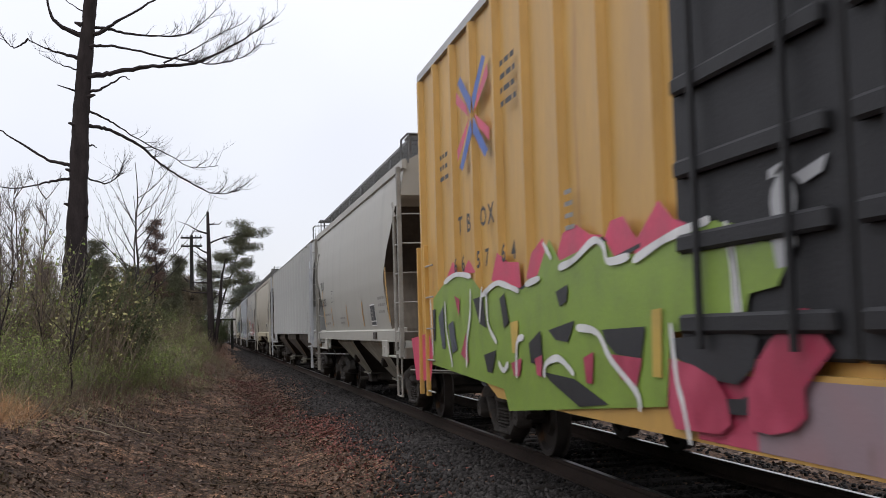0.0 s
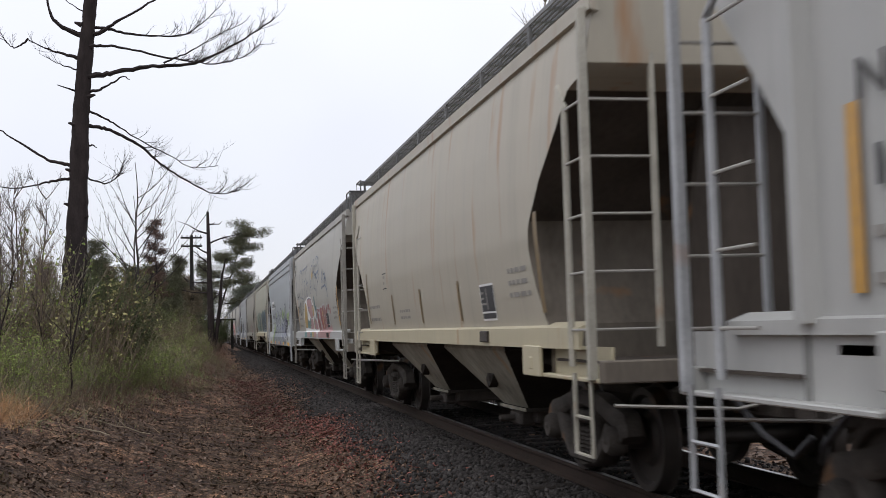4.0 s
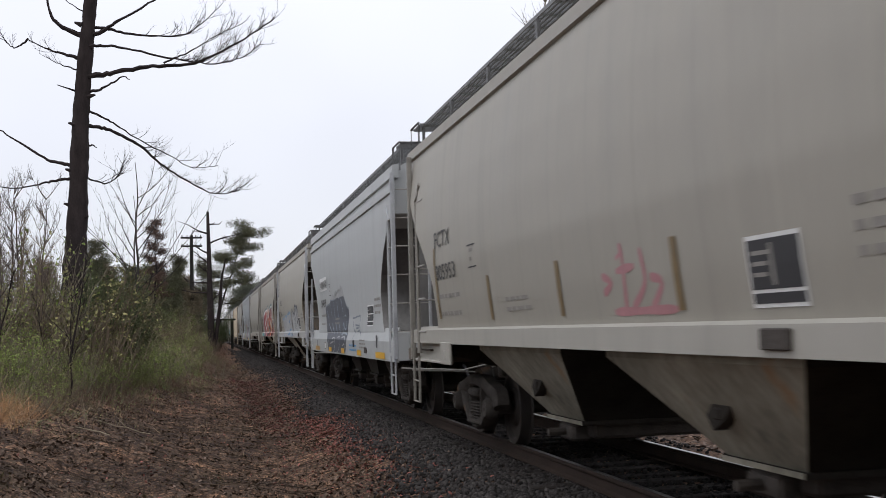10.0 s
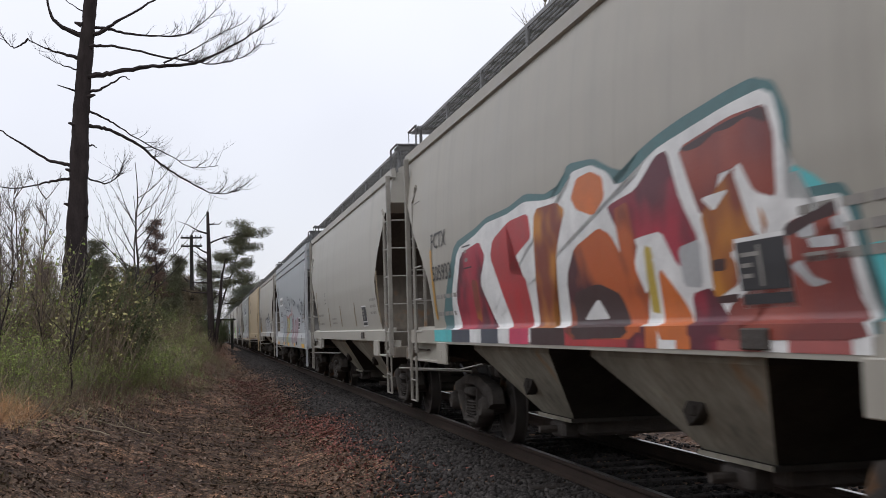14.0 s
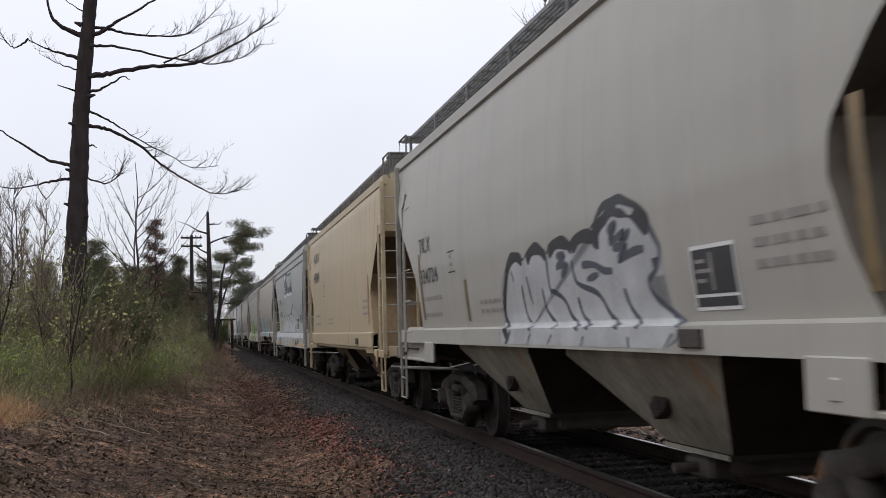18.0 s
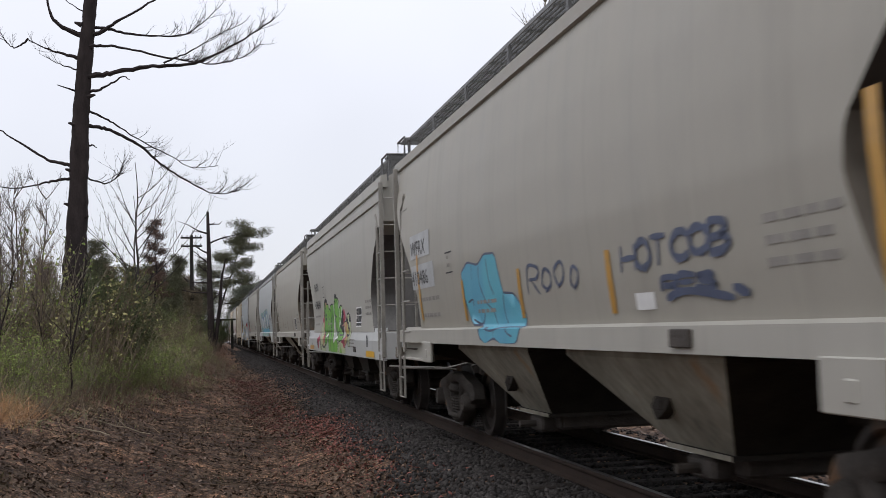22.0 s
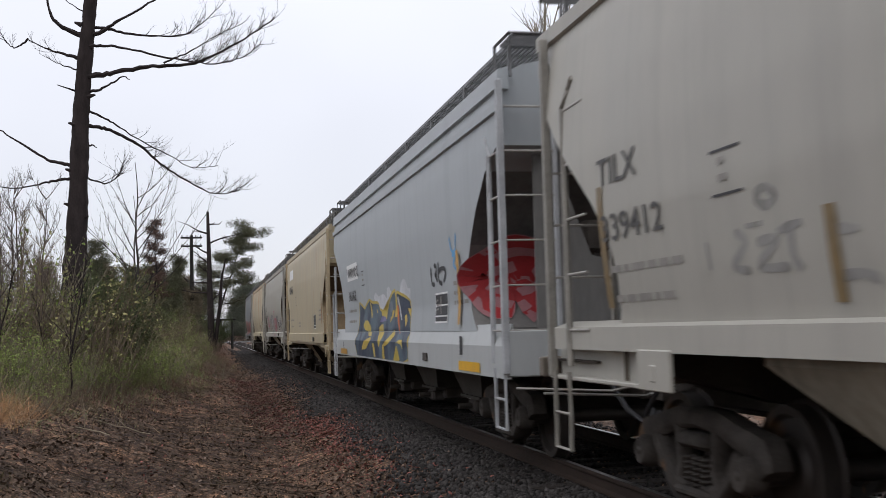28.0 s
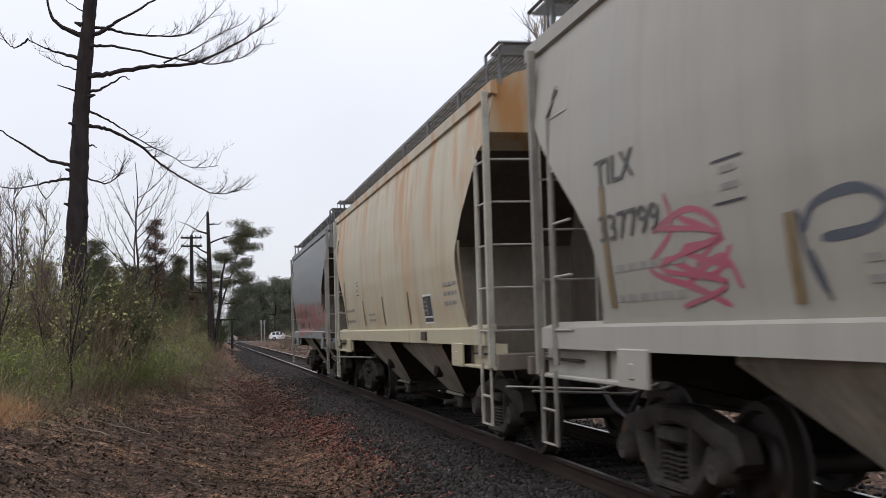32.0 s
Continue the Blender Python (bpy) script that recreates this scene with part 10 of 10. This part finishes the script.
# ---- the road crossing and what stands beyond ----
asphalt = material("asphalt", (0.09, 0.09, 0.092), 0.9, 0.0, 0.2, 2.0, bump=0.3)
solid("road", Shell().prism([(204.5, -0.3), (205, -0.09), (211, -0.03), (217, -0.09), (217.5, -0.3)], "x", -400, 400), asphalt, "grey asphalt road across the track", "road", "structure")
dark_timber = material("dark_timber", (0.03, 0.028, 0.026), 0.85, 0.0, 0.3, 4.0)


def shelter():
    z = float(ground_z(np.array(1.9), np.array(112.0)))
    t = thing("shelter", "small dark open shelter with a flat roof beside the track", "shelter", m=pose(1.9, 112.0, z))
    h = 2.85 - z
    part("roof", Shell().bevel_box(-1.3, 0.78, -1.0, 1.0, h - 0.16, h, 0.03), dark_timber, t)
    part("back_panel", Shell().bevel_box(-0.66, -0.6, -0.8, 0.8, 0.0, h - 0.16, 0.01), dark_timber, t)
    for x, y in ((0.45, -0.85), (0.45, 0.85), (-0.63, -0.86), (-0.63, 0.86)):
        part("post", Shell().bevel_box(x - 0.11, x + 0.11, y - 0.11, y + 0.11, 0, h - 0.15, 0.02), dark_timber, t)


shelter()
post_grey = material("grey_post", (0.3, 0.3, 0.29), 0.7, 0.3, 0.2, 4.0)
for x in (9.1, 9.65):
    sgn = thing("sign_post", "slim grey signal post at the crossing", "post", "posts at the crossing", m=pose(x, 200.0, -0.16))
    part("post", Shell().tube([(0, 0, 0), (0, 0, 3.7)], 0.09, 8), post_grey, sgn, smooth=50)
    part("sign", Shell().bevel_box(-0.16, 0.16, -0.05, 0.05, 3.0, 3.7, 0.02), post_grey, sgn)


def utility_pole(x, y, h):
    t = thing("utility_pole", "dark wooden utility pole with two crossarms", "utility pole", m=pose(x, y, float(ground_z(np.array(x), np.array(y)))))
    part("pole", Shell().tube([(0, 0, 0), (0, 0, h)], [0.16, 0.12], 8), dark_timber, t, smooth=50)
    for z in (h - 0.25, h - 0.85):
        part("crossarm", Shell().bevel_box(-0.75, 0.75, -0.07, 0.07, z, z + 0.12, 0.02), dark_timber, t)
        for k in (-0.65, -0.3, 0.3, 0.65):
            part("insulator", Shell().tube([(k, 0, z + 0.12), (k, 0, z + 0.24)], 0.04, 6), dark_timber, t)


utility_pole(-1.0, 84.0, 7.9)


def dead_trunk(x, y, h):
    r = random.Random(31)
    t = thing("dead_tree", "dead broken trunk with short snapped branches", "tree", m=pose(x, y, float(ground_z(np.array(x), np.array(y))) - 0.1))
    s = Shell().tube([(0.1, 0, 0), (0.05, 0, h * 0.4), (0, 0, h * 0.75), (-0.05, 0, h)], [0.25, 0.2, 0.14, 0.09], 8)
    part("trunk", s, bark_dark, t, smooth=50)
    for i in range(9):
        z = h * (0.35 + 0.07 * i)
        a = r.choice((0.2, 2.9)) + r.uniform(-0.5, 0.5)
        b = Shell()
        twigs(b, r, (0, 0, z), (math.cos(a), math.sin(a) * 0.4, r.uniform(-0.1, 0.7)), r.uniform(0.7, 1.9), 0.07, 1, 0.5, 0.1, 3)
        part("branch", b, bark_dark, t)
    b = Shell().tube([(0.3, 0.1, 0), (0.75, 0.1, h * 0.35), (0.85, 0.1, h * 0.52), (1.15, 0.1, h * 0.66)], [0.15, 0.12, 0.09, 0.04], 7)
    part("second_stem", b, bark_dark, t, smooth=50)


dead_trunk(0.2, 82.0, 9.7)

# far woods beyond the road
rw = random.Random(8)
for i in range(30):
    x = 4 + i * 1.15 + rw.uniform(-1, 1)
    y = 236 + rw.uniform(0, 45)
    if i % 3 == 0:
        bare_tree(x, y, rw.uniform(8, 12), 300 + i, twig_grey, "bare grey tree beyond the road", 4, 4)
    else:
        pine(x, y, rw.uniform(8, 13.5) * (0.75 + 0.02 * min(i, 12)), 300 + i, needle_haze, "pine beyond the road, its needles paled for haze", 0.0, 1.0, 0.06, 24, 0.9, 70)
for i in range(14):
    x = -34 + i * 2.7 + rw.uniform(-1, 1)
    pine(x, 240 + rw.uniform(0, 30), rw.uniform(8, 12), 400 + i, needle_haze, "pine beyond the road, its needles paled for haze", 0.0, 1.15, 0.06, 14, 1.5, 80)
for i in range(26):
    x = 6.5 + 1.0 * i + rw.uniform(-0.6, 0.6)
    pine(x, 238 + rw.uniform(0, 26), rw.uniform(10.5, 12.5) + 0.1 * min(i, 14), 600 + i, needle_haze, "pine beyond the road, its needles paled for haze", 0.0, 0.9, 0.05, 26, 1.0, 70)
hedge = material("far_brush", (0.1, 0.072, 0.055), 0.9, 0.0, 0.4, 0.5, island=0.4)
p = np.stack([rng.uniform(-40, 60, 9000), rng.uniform(222, 232, 9000), rng.uniform(-0.2, 0.9, 9000)], 1)
v, f = scatter(QUAD_V, QUAD_F, p, turns(rng, 9000), rng.uniform(0.12, 0.3, 9000))
tagged(new("far_brush", many("far_brush", v, f, hedge)), "low brown brush beyond the road", "brush", kind="stuff")


# ---- road vehicles ----
ROAD_WHEELS = []
def vehicle(name, label, coat_mat, tall, length):
    """A passenger car facing plus x."""
    car = thing(name, label, "car")
    glass = material("car_glass", (0.02, 0.024, 0.028), 0.12, 0.0, 0.1, 3.0)
    tyre_m = material("tyre_rubber", (0.02, 0.02, 0.02), 0.9, 0.0, 0.2, 8.0)
    rim_m = material("alloy_rim", (0.4, 0.4, 0.41), 0.35, 0.8, 0.15, 8.0)
    h = length / 2
    belt = 0.98 if tall else 0.86
    top = 1.6 if tall else 1.43
    side = [(-h, 0.45), (-h + 0.03, 0.85), (-h + 0.1, belt), (h - 1.25, belt), (h - 0.2, belt - 0.16), (h, 0.66), (h, 0.4), (h - 0.1, 0.28), (-h + 0.1, 0.28)]
    b = Shell()
    b.loft([[(x * (1 if abs(y) < 0.85 else 0.985), y, z if abs(y) < 0.85 else z * 0.98 + 0.02) for x, z in side] for y in (-0.9, -0.84, 0.84, 0.9)], True, True)
    part("body", b, coat_mat, car, smooth=40)
    roof = [(-h + 0.15, belt), (-h + (0.55 if tall else 0.9), top - 0.1), (-h + (1.1 if tall else 1.25), top), (h - 2.0 if not tall else h - 1.95, top - 0.02), (h - 1.15, belt)]
    c = Shell().loft([[(x, y * (1.0 - 0.16 * (z - belt) / (top - belt)), z) for x, z in roof] for y in (-0.84, 0.84)], True, True)
    part("cabin", c, coat_mat, car, smooth=40)
    x0, x1 = -h + (0.5 if tall else 0.85), h - 1.45
    w = (x1 - x0) / 3
    for s in (-1, 1):
        for k in range(3):
            a, e = x0 + k * w + 0.05, x0 + (k + 1) * w - 0.05
            t1, t2 = belt + 0.05, top - 0.12
            ys = lambda z: s * (0.84 * (1.0 - 0.16 * (z - belt) / (top - belt)) + 0.006)
            me = bpy.data.meshes.new("side_window")
            ins = 0.28 if k == 2 else 0.05 if k == 0 and tall else 0.25 if k == 0 else 0.0
            me.from_pydata([(a, ys(t1), t1), (e, ys(t1), t1), (e - (ins if k == 2 else 0), ys(t2), t2), (a + (ins if k == 0 else 0), ys(t2), t2)], [], [(0, 1, 2, 3)])
            me.materials.append(glass)
            part("side_window", me, None, car)
        part("headlight", Shell().bevel_box(h - 0.18, h + 0.01, s * 0.68 - 0.16, s * 0.68 + 0.16, 0.62, 0.76, 0.02), white_ink, car, "clear headlight")
        part("tail_light", Shell().bevel_box(-h - 0.01, -h + 0.12, s * 0.72 - 0.13, s * 0.72 + 0.13, 0.75, 0.95, 0.02), SP["red"], car, "red tail light")
        for x in (-h + 0.9, h - 0.95):
            r = 0.34
            wsh = Shell()
            wsh.loft([[(q * math.cos(a), yy, q * math.sin(a)) for a in [i * 0.3927 for i in range(16)]] for yy, q in ((-0.1, r * 0.7), (-0.1, r), (0.08, r), (0.08, r * 0.7))], True, True)
            home = Matrix.Translation((x, s * 0.86, r))
            wheel = part("wheel", wsh, tyre_m, car, "black tyre", 40, at=home)
            rim = Shell()
            for k in range(5):
                a = k * 1.2566
                rim.bevel_box(-0.03, 0.03, -0.02, 0.02, 0.02, r * 0.66, 0.005)
                n = len(rim.v)
                rim.v[n - 32:] = [(px * math.cos(a) - pz * math.sin(a), py + s * 0.09, px * math.sin(a) + pz * math.cos(a)) for px, py, pz in rim.v[n - 32:]]
            part("rim", rim, rim_m, wheel)
            ROAD_WHEELS.append((wheel, home, 7.4 if tall else 6.4))
    return car


white_car = material("white_car_paint", (0.75, 0.75, 0.76), 0.25, 0.0, 0.06, 2.0)
silver_car = material("champagne_car_paint", (0.36, 0.33, 0.3), 0.3, 0.5, 0.08, 2.0)
SUV = vehicle("white_suv", "white sport utility vehicle driving over the crossing", white_car, True, 4.0)
SEDAN = vehicle("silver_sedan", "champagne sedan driving over the crossing", silver_car, False, 4.6)


motions()
